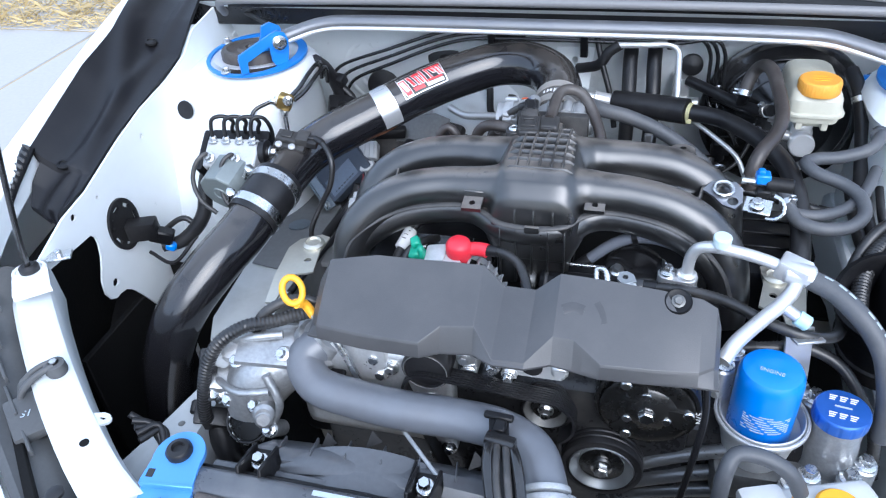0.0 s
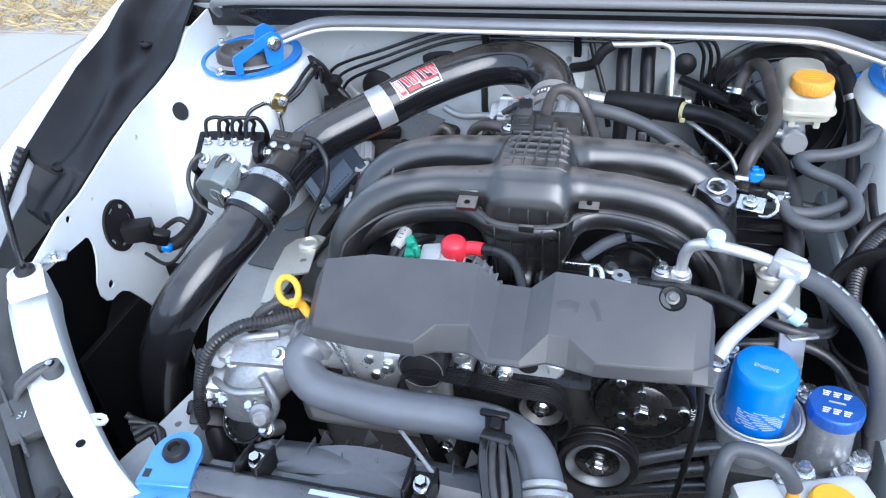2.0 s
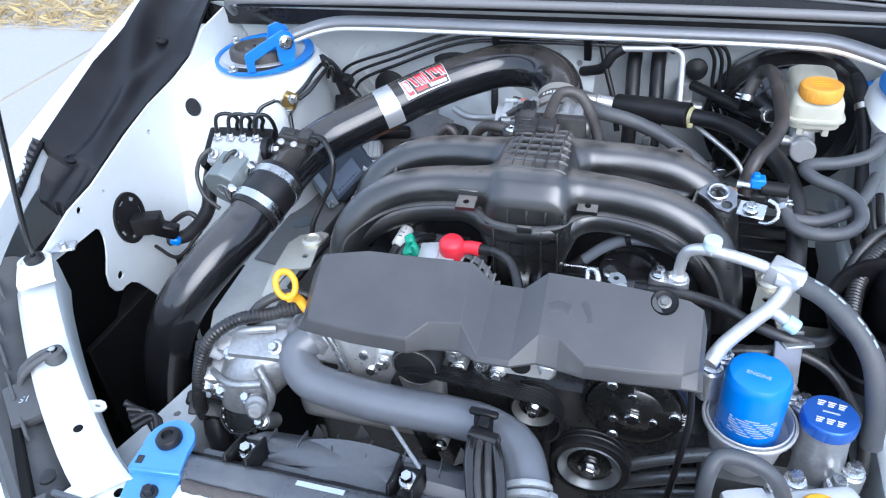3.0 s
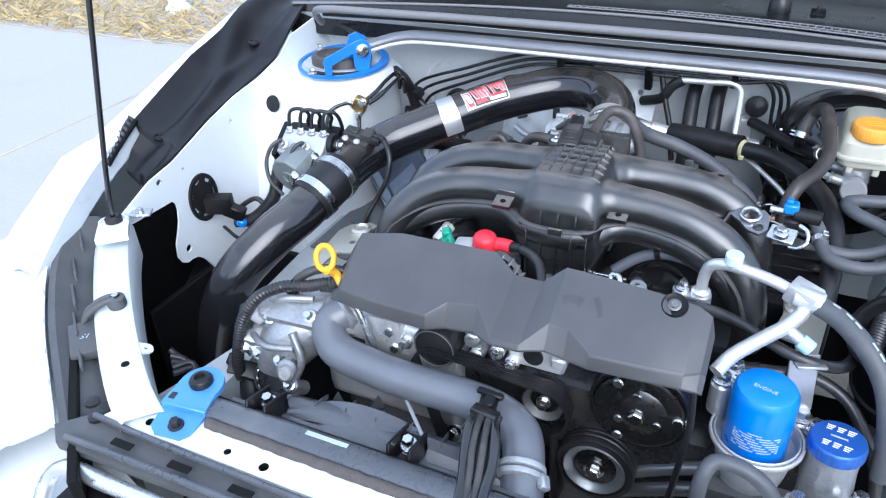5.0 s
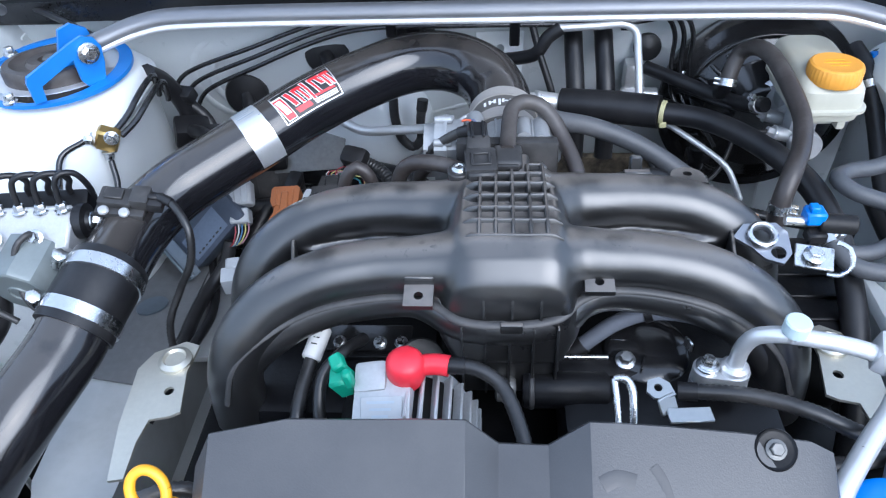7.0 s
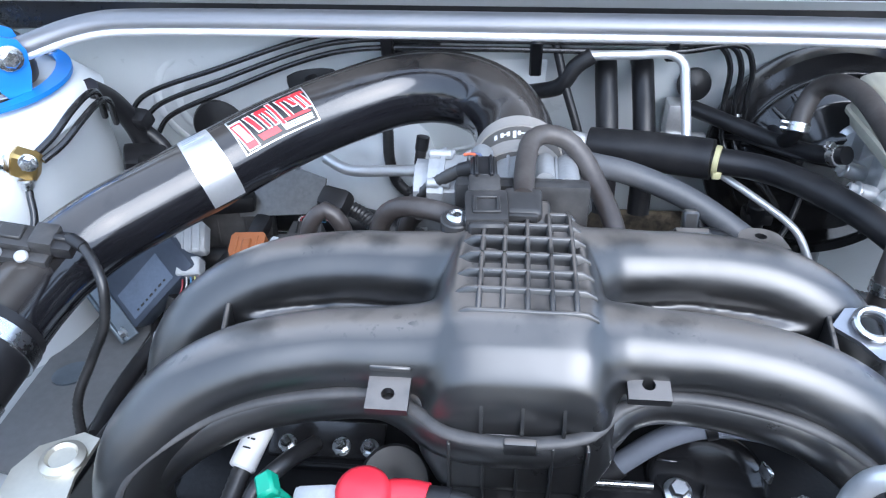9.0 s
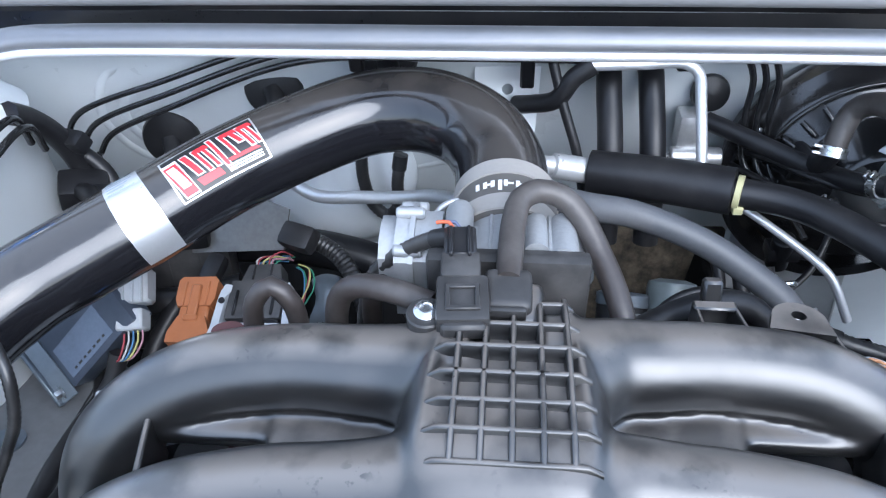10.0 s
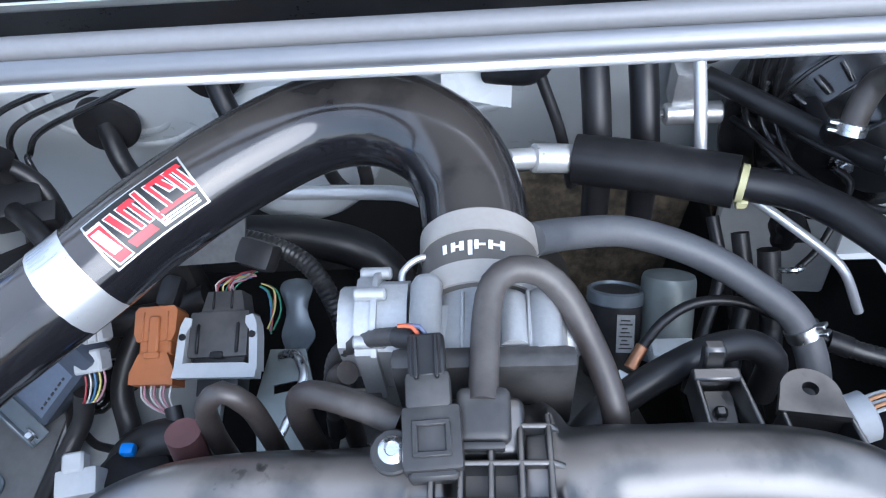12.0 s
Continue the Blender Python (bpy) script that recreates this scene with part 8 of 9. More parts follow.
for x, z in ((-0.055, 0.872), (-0.05, 0.845), (-0.02, 0.862), (0.0, 0.85)):
    part("casting_boss", Shape().rod((x, -0.14, z), (x, -0.182, z), 0.010, 14, 0.3), ALUPIPE, block)
    part("bolt", Shape().hexbolt((x, -0.182, z), (0, -1, 0.1), 0.0065, 0.008), STEEL, block)
part("cover_casting", Shape().box((0.22, 0.05, 0.17), (-0.18, -0.165, 0.79), 0.02, 3).box((0.11, 0.035, 0.06), pose(-0.205, -0.180, 0.852, 0, 0, 0), 0.012, 2), ALU, block, "cast aluminium chain cover")
for x, z, y in ((-0.162, 0.836, -0.19), (-0.168, 0.862, -0.19), (-0.148, 0.848, -0.19), (-0.13, 0.80, -0.188), (-0.10, 0.795, -0.188), (-0.082, 0.703, -0.185), (-0.10, 0.69, -0.185)):
    part("casting_boss", Shape().rod((x, y + 0.03, z), (x, y - 0.002, z), 0.0115, 14, 0.3), ALU, block)
    part("bolt", Shape().hexbolt((x, y - 0.002, z), (0, -1, 0.1), 0.007, 0.009), STEEL, block)
part("cover_plug", Shape().lathe((-0.222, -0.197, 0.834), (0, -1, 0.5), [(0.014, 0), (0.013, 0.002), (0, 0.002)], 22), RUBBER, block)
for x, y, z in ((0.25, -0.12, 0.858), (0.262, -0.098, 0.862), (0.400, -0.185, 0.765), (0.418, -0.165, 0.770), (0.335, -0.205, 0.765), (0.352, -0.198, 0.775), (0.345, -0.100, 0.815), (0.362, -0.108, 0.81)):
    part("boss", Shape().rod((x, y, z - 0.05), (x, y, z), 0.014, 16, 0.3), ALU, block)
    part("bolt", Shape().hexbolt((x, y, z), (0, 0, 1), 0.0085, 0.012), STEEL, block)
hook = thing("lifting_bracket", "folded zinc bracket behind the oil filter", "bracket", (0.338, -0.088, 0.80))
part("plate", Shape().box((0.034, 0.004, 0.075), pose(0.334, -0.090, 0.86, -12, 0, 20), 0.001).box((0.034, 0.022, 0.004), pose(0.337, -0.098, 0.895, -12, 0, 20), 0.001), material("zinc plate", (0.5, 0.51, 0.52), 0.35, 0.8, 0.1), hook)

# ---- thermostat side: pump casting, sensors, conduit ----
th = thing("water_outlet", "bright cast aluminium coolant outlet with bolts", "casting", (-0.32, -0.20, 0.75))
def lump(pts, r, seg=18, flat=1.0):
    return Shape().tube(pts, r, seg, 0.006, flat=flat)


part("body", lump([(-0.262, -0.165, 0.838, 0.030), (-0.285, -0.180, 0.838, 0.040), (-0.318, -0.198, 0.822, 0.045), (-0.338, -0.218, 0.792, 0.040), (-0.342, -0.232, 0.765, 0.030)], 0.04, 26), CASTDARK, th, smooth=50)
part("shoulder", Shape().box((0.085, 0.050, 0.045), pose(-0.335, -0.190, 0.848, 30, 8, 14), 0.012, 2).box((0.06, 0.045, 0.04), pose(-0.372, -0.215, 0.805, 25, 20, 25), 0.010, 2), CASTDARK, th)
part("flange", Shape().box((0.095, 0.060, 0.012), pose(-0.300, -0.200, 0.866, 18, 6, 10), 0.004, 2), CASTDARK, th)
part("neck", Shape().lathe((-0.255, -0.178, 0.850), (0.55, 0.15, 0.55), [(0.036, 0), (0.036, 0.012), (0.031, 0.016), (0.031, 0.036), (0.028, 0.038)], 28), CASTDARK, th)
part("ridge", lump([(-0.372, -0.200, 0.860), (-0.335, -0.205, 0.878), (-0.290, -0.192, 0.880)], 0.0055, 12), CASTDARK, th)
part("ridge", lump([(-0.378, -0.232, 0.822), (-0.338, -0.252, 0.826), (-0.296, -0.245, 0.828)], 0.005, 12), CASTDARK, th)
part("ridge", lump([(-0.300, -0.238, 0.85), (-0.285, -0.246, 0.81), (-0.30, -0.25, 0.775)], 0.0055, 12), CASTDARK, th)
part("pipe_stub", Shape().rod((-0.312, -0.235, 0.78), (-0.300, -0.268, 0.80), 0.012, 18, 0.3).rod((-0.312, -0.237, 0.79), (-0.301, -0.264, 0.803), 0.0145, 18, 0.3), CASTDARK, th)
part("sensor_nut", Shape().hexbolt((-0.378, -0.235, 0.800), (-0.5, -0.7, 0.5), 0.010, 0.018), STEEL, th)
part("round_cover", Shape().lathe((-0.335, -0.243, 0.765), (-0.05, -0.75, 0.65), [(0.027, 0), (0.028, 0.002), (0.028, 0.012), (0.0255, 0.014), (0.0245, 0.0115), (0, 0.0115)], 30), CLUTCH, th, "black round cover")
for k in range(16):
    a = 2 * math.pi * k / 16
    q = Vector((-0.335, -0.2505, 0.7715)) + Vector((1, 0, 0)) * (0.0290 * math.cos(a)) + Vector((0, 0.655, 0.755)) * (0.0290 * math.sin(a))
    part("cover_tooth", Shape().box((0.006, 0.006, 0.007), Matrix.Translation(q) @ Matrix.Rotation(a, 4, "Y"), 0.001), STEEL, th, "zinc tooth of the ring")
part("clip", Shape().tube([(-0.335 + 0.030 * math.cos(a), -0.252 + 0.022 * math.sin(a), 0.775 + 0.020 * math.sin(a)) for a in np.linspace(0, 2 * math.pi, 16)], 0.0016, 8), RUBBER, th)
for x, y, z in ((-0.348, -0.222, 0.852), (-0.318, -0.252, 0.806), (-0.36, -0.245, 0.80), (-0.283, -0.215, 0.868), (-0.30, -0.262, 0.775)):
    part("boss", Shape().rod((x, y + 0.03, z - 0.03), (x, y, z), 0.011, 14, 0.3), CASTDARK, th)
    part("bolt", Shape().hexbolt((x, y, z), (0, -0.6, 0.8), 0.0065, 0.010), STEEL, th)
sensor = part("sensor", Shape().rod((-0.372, -0.212, 0.838), (-0.382, -0.228, 0.862), 0.011, 16), GREYCONN, th, "grey temperature sensor")
part("plug", Shape().box((0.020, 0.034, 0.020), pose(-0.388, -0.226, 0.846, 35, 0, 15), 0.003), RUBBER, sensor)
hose("wiring_conduit", "corrugated black conduit arched over the coolant outlet", [(-0.240, -0.150, 0.893), (-0.268, -0.165, 0.897), (-0.302, -0.185, 0.895), (-0.335, -0.203, 0.896), (-0.362, -0.224, 0.884), (-0.382, -0.238, 0.852), (-0.394, -0.246, 0.808), (-0.402, -0.249, 0.770), (-0.405, -0.246, 0.745)], 0.0108, RUBBER, "wiring", conduit=True)
hose("wiring_conduit", "second corrugated conduit beside the dipstick", [(-0.235, -0.155, 0.90), (-0.262, -0.160, 0.916), (-0.29, -0.172, 0.918), (-0.315, -0.185, 0.905), (-0.33, -0.19, 0.88)], 0.008, RUBBER, "wiring", conduit=True)
plugb = thing("wiring_connector", "black sensor connector with loose wires", "connector", (-0.41, -0.23, 0.70))
part("housing", Shape().box((0.050, 0.026, 0.030), pose(-0.402, -0.238, 0.748, 30, 20, 20), 0.004, 2).box((0.022, 0.020, 0.020), pose(-0.425, -0.232, 0.755, 30, 20, 20), 0.003), RUBBER, plugb)
for k in range(4):
    wire(plugb, [(-0.41 + 0.008 * k, -0.235, 0.735), (-0.408 + 0.01 * k, -0.245, 0.70), (-0.40 + 0.008 * k, -0.24, 0.65)], 0.004, RUBBER)
part("loom", Shape().tube([(-0.40, -0.235, 0.73), (-0.385, -0.25, 0.70), (-0.375, -0.25, 0.65), (-0.37, -0.24, 0.58)], 0.018, 12), RUBBER, plugb)

# ---- dipstick ----
dip = thing("dipstick", "yellow dipstick ring on a steel tube", "dipstick", (-0.24, -0.18, 0.86))
rc, ra, rb = Vector((-0.268, -0.182, 0.948)), Vector((0.97, 0.24, 0.0)).normalized(), Vector((-0.25, 0.55, 0.80)).normalized()
part("ring", Shape().tube([rc + ra * 0.0125 * math.cos(a) + rb * 0.0165 * math.sin(a) for a in np.linspace(0, 2 * math.pi, 25)], 0.0042, 10, 0.003, ends=False), YELLOW, dip, "yellow plastic finger ring", 60)
part("grip", Shape().tube([rc - rb * 0.0165 + ra * 0.002, (-0.258, -0.178, 0.924), (-0.247, -0.180, 0.908)], 0.0062, 12, 0.004), YELLOW, dip, "yellow plastic grip", 60)
part("tube", Shape().tube([(-0.248, -0.180, 0.910), (-0.234, -0.194, 0.908), (-0.217, -0.203, 0.905), (-0.201, -0.207, 0.876), (-0.186, -0.208, 0.830), (-0.172, -0.206, 0.78)], 0.0046, 10, 0.005), STEEL, dip, "bare steel guide tube", 60)

# ---- alternator ----
alt = thing("alternator", "dusty aluminium alternator with cooling slots behind the cover", "alternator", (-0.10, -0.06, 0.78))
part("case", Shape().lathe((-0.095, -0.015, 0.858), (0, -1, 0), [(0.040, 0), (0.056, 0.006), (0.060, 0.014), (0.060, 0.085), (0.054, 0.098), (0.03, 0.11)], 40), CASTGREY, alt)
part("shoulder", Shape().box((0.052, 0.060, 0.030), pose(-0.108, -0.066, 0.912, 14, -6, 0), 0.006, 2).box((0.030, 0.030, 0.016), pose(-0.120, -0.052, 0.924, 14, -10, 0), 0.005, 2), CASTGREY, alt, "cast shoulder")
for k in range(9):
    a = radians(84 - 11 * k)
    part("fin", Shape().box((0.0032, 0.058, 0.016), frame_at((-0.095 + 0.063 * math.cos(a), -0.066, 0.858 + 0.063 * math.sin(a)), (-math.sin(a), 0, math.cos(a)), (0, 1, 0)), 0.0010), CASTGREY, alt, "cooling fin")
# Black band round the case that paints the shade between the fins.
part("fin_shade", Shape().lathe((-0.095, -0.040, 0.858), (0, -1, 0), [(0.0605, 0), (0.0612, 0.002), (0.0612, 0.050), (0.0605, 0.052)], 40), SHADEBLACK, alt, "black band for the shade between the fins")
name_plate = part("plate", Shape().box((0.036, 0.026, 0.0022), pose(-0.108, -0.087, 0.9235, 32, -4, 0), 0.0006), GREYCONN, alt, "small pale maker's plate")
for k in range(3):
    part("print_bar", Shape().box((0.024 - 0.005 * k, 0.0022, 0.0005), pose(-0.109, -0.081 - 0.005 * k, 0.9285 - 0.0032 * k, 32, -4, 0), 0), GREYTEXT, name_plate)
part("plug", Shape().box((0.018, 0.022, 0.024), pose(-0.146, -0.052, 0.922, 10, -25, 0), 0.003).box((0.012, 0.016, 0.012), pose(-0.150, -0.046, 0.938, 10, -25, 20), 0.002).box((0.008, 0.010, 0.018), pose(-0.139, -0.060, 0.934, 0, -10, 0), 0.002), GREEN, alt, "green plug")
boot = part("terminal_boot", Shape().lathe((-0.090, -0.046, 0.918), (0.0, -0.15, 1), [(0.014, 0), (0.017, 0.006), (0.0175, 0.018), (0.0165, 0.028), (0.012, 0.033), (0, 0.034)], 28).tube([(-0.084, -0.046, 0.934), (-0.066, -0.044, 0.936), (-0.052, -0.046, 0.936)], 0.0095, 16, 0.005), RED, alt, "red vinyl terminal boot", 60)
hose("battery_cable", "black sheathed cable from the red boot", [(-0.055, -0.045, 0.936), (-0.03, -0.048, 0.936), (-0.008, -0.060, 0.930), (0.006, -0.085, 0.918), (0.016, -0.12, 0.90), (0.02, -0.15, 0.88)], 0.0078, RUBBER, "cable", conduit=True)
lbl = thing("sleeve_label", "white printed sleeve on a cable", "label", (-0.188, 0.015, 0.89))
part("sleeve", Shape().rod((-0.192, 0.004, 0.886), (-0.183, 0.034, 0.900), 0.0098, 18), LABELWHITE, lbl)
for k in range(3):
    part("print_bar", Shape().box((0.006, 0.0012, 0.0006), pose(-0.188 + 0.002 * k, 0.012 + 0.006 * k, 0.9005 + 0.0025 * k, 24, 0, -12), 0), LABELBLACK, lbl)
hose("engine_cable", "black sheathed cable below the manifold runner", [(-0.196, -0.075, 0.84), (-0.198, -0.050, 0.865), (-0.194, -0.010, 0.880), (-0.180, 0.040, 0.902), (-0.165, 0.06, 0.91)], 0.0085, RUBBER, "cable", conduit=True)
hose("engine_cable", "thin black cable beside the green plug", [(-0.160, -0.078, 0.85), (-0.172, -0.060, 0.880), (-0.170, -0.030, 0.905), (-0.155, -0.010, 0.912), (-0.14, 0.02, 0.90)], 0.0060, CONDUIT, "cable", seg=10)
hose("vacuum_line", "pale thin pipe beside the alternator", [(-0.205, -0.070, 0.868), (-0.190, -0.078, 0.876), (-0.172, -0.086, 0.874), (-0.16, -0.092, 0.86)], 0.0034, BLUEGREY, "pipe", seg=8)
rp = thing("runner_plate", "black steel plate with three bolts under the runner", "bracket", (-0.142, 0.05, 0.85))
part("plate", Shape().box((0.090, 0.030, 0.005), pose(-0.142, 0.052, 0.866, 22, 0, 0), 0.0015), BLACKPAINT, rp)
part("lower_plate", Shape().box((0.084, 0.004, 0.030), pose(-0.130, 0.030, 0.852, 8, 0, 0), 0.001), PLASTIC, rp)
for x in (-0.172, -0.130, -0.108):
    part("bolt", Shape().hexbolt((x, 0.046, 0.866), (0, -0.4, 1), 0.0048, 0.009), STEEL, rp)
part("grommet", Shape().lathe((-0.086, 0.022, 0.862), (0.2, -0.6, 0.8), [(0.024, 0), (0.026, 0.003), (0.024, 0.006), (0.016, 0.006), (0, 0.003)], 26), RUBBER, rp, "round black rubber grommet")
st = thing("starter_motor", "black motor with a silver end under the plenum", "motor", (0.05, -0.02, 0.85))
part("body", Shape().lathe((0.014, -0.014, 0.868), (1, 0.0, 0.0), [(0.016, 0), (0.018, 0.003), (0.018, 0.078), (0.015, 0.082), (0, 0.082)], 28), PLASTIC, st)
part("silver_end", Shape().lathe((-0.012, -0.013, 0.868), (1, 0, 0), [(0.010, 0), (0.013, 0.002), (0.013, 0.016), (0.010, 0.020)], 26), DARKALU, st, "dull silver end cap")
part("collar", Shape().lathe((0.020, -0.014, 0.868), (1, 0, 0), [(0.0185, 0), (0.0195, 0.001), (0.0195, 0.004), (0.0185, 0.005)], 26), DUSTYBLACK, st)
er = thing("engine_rail", "black engine cover edge with bright rods for its highlights", "bracket", (0.06, 0.01, 0.85))
part("rail", Shape().box((0.150, 0.024, 0.016), pose(0.070, 0.012, 0.868, 10, 0, 0), 0.004, 2), PLASTIC, er)
# Steel rods laid on the edge to draw its highlight line and dashes.
part("ridge", Shape().rod((0.050, 0.018, 0.879), (0.098, 0.018, 0.879), 0.0024, 10), STEEL, er, "bright rod for the highlight along the edge")
for x0 in (-0.002, 0.026, 0.060):
    part("ridge", Shape().rod((x0, -0.001, 0.876), (x0 + 0.026, -0.001, 0.876), 0.0016, 8), STEEL, er, "short bright rod for a dash of highlight")
dome = thing("cam_cap", "round black cam cap with a bolt", "engine cap", (0.138, 0.03, 0.86))
part("cap", Shape().lathe((0.138, 0.034, 0.862), (0, -0.25, 1), [(0.042, 0), (0.044, 0.004), (0.042, 0.014), (0.036, 0.019), (0.020, 0.021), (0, 0.021)], 36), BLACKPAINT, dome, smooth=50)
for a in (0.4, 1.7, 3.0, 4.4):
    part("cap_rib", Shape().box((0.020, 0.0025, 0.004), pose(0.138 + 0.026 * math.cos(a), 0.034 + 0.026 * math.sin(a), 0.882, 0, 0, math.degrees(a)), 0.0008), BLACKPAINT, dome)
part("bolt", Shape().hexbolt((0.114, 0.015, 0.878), (0, -0.3, 1), 0.0066, 0.010), STEEL, dome)
part("clip_tab", Shape().box((0.003, 0.012, 0.012), pose(0.176, 0.030, 0.886, 0, 0, 25), 0.001), STEEL, dome)
hk = thing("lifting_eye", "bent zinc lifting eye with a slot", "bracket", (0.097, -0.065, 0.89))
part("strap", Shape().tube([(0.090, -0.052, 0.929), (0.099, -0.053, 0.931), (0.104, -0.060, 0.926), (0.105, -0.075, 0.912), (0.104, -0.088, 0.898)], 0.0040, 10, 0.004), STEEL, hk, smooth=60)
part("strap", Shape().tube([(0.090, -0.052, 0.929), (0.091, -0.062, 0.922), (0.092, -0.078, 0.908), (0.093, -0.090, 0.897)], 0.0034, 10, 0.004), STEEL, hk, smooth=60)
tabp = thing("loom_tab", "zinc tab with a bolt hole", "bracket", (0.126, -0.059, 0.90))
part("tab", Shape().prism([(-0.010, -0.004), (-0.008, 0.007), (0.002, 0.010), (0.010, 0.005), (0.014, -0.006), (0.006, -0.010), (-0.004, -0.010)], 0.003, pose(0.126, -0.059, 0.927, 12, 0, 0), [circle(0.0, 0.0, 0.0036, 14)]), RINGALU, tabp)
part("leg", Shape().box((0.018, 0.003, 0.016), pose(0.133, -0.070, 0.919, -30, 0, 35), 0.0008).box((0.040, 0.014, 0.003), pose(0.152, -0.076, 0.912, 10, 8, 10), 0.0008), RINGALU, tabp)

# ---- mounting plates beside the runners ----
PLATE = material("golden zinc plate", (0.55, 0.53, 0.46), 0.38, 0.75, 0.1, 200, 8, 0.05)
for side, x0, y0 in ((1, -0.330, -0.023), (-1, 0.315, 0.010)):
    pl = thing("support_plate", "pale gold zinc support plate beside the runner", "bracket", (x0, y0, 0.80))
    m = Matrix.Translation((x0, y0, 0.868)) @ pose(0, 0, 0, 0, side * -4, 0)
    outline = [(side * u, v) for u, v in ((-0.044, 0.030), (-0.034, 0.052), (-0.004, 0.066), (0.012, 0.060), (0.010, 0.024), (0.020, -0.026), (0.010, -0.031), (-0.008, -0.034), (-0.011, -0.060), (-0.008, -0.098), (-0.022, -0.100), (-0.036, -0.040))]
    part("plate", Shape().prism(outline if side > 0 else outline[::-1], 0.003, m, [circle(0, 0, 0.0052, 14)]), PLATE, pl)
    part("collar", Shape().lathe(m @ Vector((side * -0.006, 0.038, -0.002)), (0, 0, 1), [(0.017, 0), (0.017, 0.006), (0.012, 0.009), (0.010, 0.006), (0, 0.006)], 22), PLATE, pl)

# ---- engine cover scuffs, filter print, cap print ----
SCUFF = material("rubbed plastic", (0.048, 0.048, 0.051), 0.36, 0, 0.2, 120, 30, 0)
for pts, r in ((((0.062, -0.180), (0.072, -0.176), (0.085, -0.178)), 0.0060), (((0.098, -0.168), (0.104, -0.176), (0.108, -0.188)), 0.0036)):
    part("scuff", Shape().tube([(x, y, cover_z(x, y) + 0.0009) for x, y in pts], r, 10, 0.003, flat=0.06, up=(0, -0.54, 0.84)), SCUFF, cover, "faint rubbed mark", 80)
lettering("word", "ENGINE", 0.0076, pose(0.295, -0.157, 0.8918, 0, 0, -16), GREYTEXT, filt)
for k in range(8):
    z = 0.846 - 0.0036 * k
    n = 14 if k else 5
    for j in range(n):
        if (j * 7 + k * 3) % 5 == 0:
            continue
        a = radians(-132 + 6.2 * j + (22 if not k else 0))
        p = Vector((0.297 + 0.0367 * math.cos(a), -0.15 + 0.0367 * math.sin(a), z))
        part("print_bar", Shape().box((0.0036, 0.0006, 0.0013), frame_at(p, (-math.sin(a), math.cos(a), 0), (math.cos(a), math.sin(a), 0)), 0), GREYTEXT, filt)
cm_ = pose(0.381, -0.148, 0.8407, 0, 0, -9)
for s in (1, -1):
    for dx, w in ((-0.0115, 0.0085), (-0.0005, 0.0085), (0.0105, 0.0085)):
        for dy, ww in ((0.0032, w), (0.0, w * 0.8), (-0.0032, w * 0.7)):
            part("mark_shape", Shape().box((ww, 0.0014, 0.0006), cm_ @ Matrix.Translation((dx + 0.25 * dy, s * 0.0135 + dy, 0.0003)), 0), LABELWHITE, ocap)
part("print_bar", Shape().box((0.018, 0.0022, 0.0006), cm_ @ Matrix.Translation((0, 0.001, 0.0003)), 0), GREYTEXT, ocap)

# ---- coolant tank and small hose ----
hose("overflow_hose", "grey rubber overflow hose arched to the tank", [(0.247, -0.270, 0.72), (0.248, -0.267, 0.785), (0.250, -0.260, 0.838), (0.258, -0.249, 0.852), (0.276, -0.247, 0.854), (0.298, -0.249, 0.849), (0.318, -0.251, 0.833), (0.329, -0.254, 0.812)], 0.0088, GREYHOSE)
ct = thing("coolant_tank", "milky white coolant tank with a yellow cap", "tank", (0.35, -0.29, 0.66))
part("tank", Shape().box((0.16, 0.085, 0.13), pose(0.352, -0.258, 0.722, 0, 0, 20), 0.018, 3), material("white tank plastic", (0.62, 0.63, 0.62), 0.4, 0, 0.06, 80, 8, 0.02), ct)
part("tank_step", Shape().box((0.05, 0.055, 0.02), pose(0.298, -0.268, 0.792, 0, 0, 20), 0.008, 2), bpy.data.materials["white tank plastic"], ct)
part("cap", Shape().lathe((0.372, -0.252, 0.784), (0, 0, 1), [(0.024, 0), (0.025, 0.002), (0.025, 0.012), (0.022, 0.015), (0, 0.015)], 30), YELLOW, ct, "yellow tank cap", 30)
part("nozzle", Shape().rod((0.329, -0.254, 0.785), (0.329, -0.254, 0.815), 0.0065, 12), YELLOW, ct)

# ---- radiator stay, clips, cable holder ----
stay = thing("radiator_stay", "blue anodised radiator stay with a rubber bush", "bracket", (-0.33, -0.40, 0.85))
sm = frame_at((-0.331, -0.384, 0.868), (0.98, 0.10, 0), (-0.1, 0.98, 0.08))
lobe = [(0.029 * math.cos(a), 0.031 * math.sin(a)) for a in np.linspace(-0.25, math.pi + 0.25, 20)]
part("upper_plate", Shape().prism(lobe + [(-0.031, -0.034), (0.031, -0.034)], 0.006, sm, [circle(0, 0.004, 0.010, 18)]), STAYBLUE, stay)
part("lower_plate", Shape().prism([(-0.030, -0.036), (-0.027, -0.066), (-0.014, -0.076), (0.020, -0.076), (0.028, -0.066), (0.030, -0.036)], 0.006, sm @ Matrix.Translation((0, 0, -0.008)), [circle(0.004, -0.062, 0.005, 14)]), STAYBLUE, stay)
part("step", Shape().box((0.062, 0.005, 0.014), sm @ Matrix.Translation((0, -0.035, -0.007)), 0.001), STAYBLUE, stay)
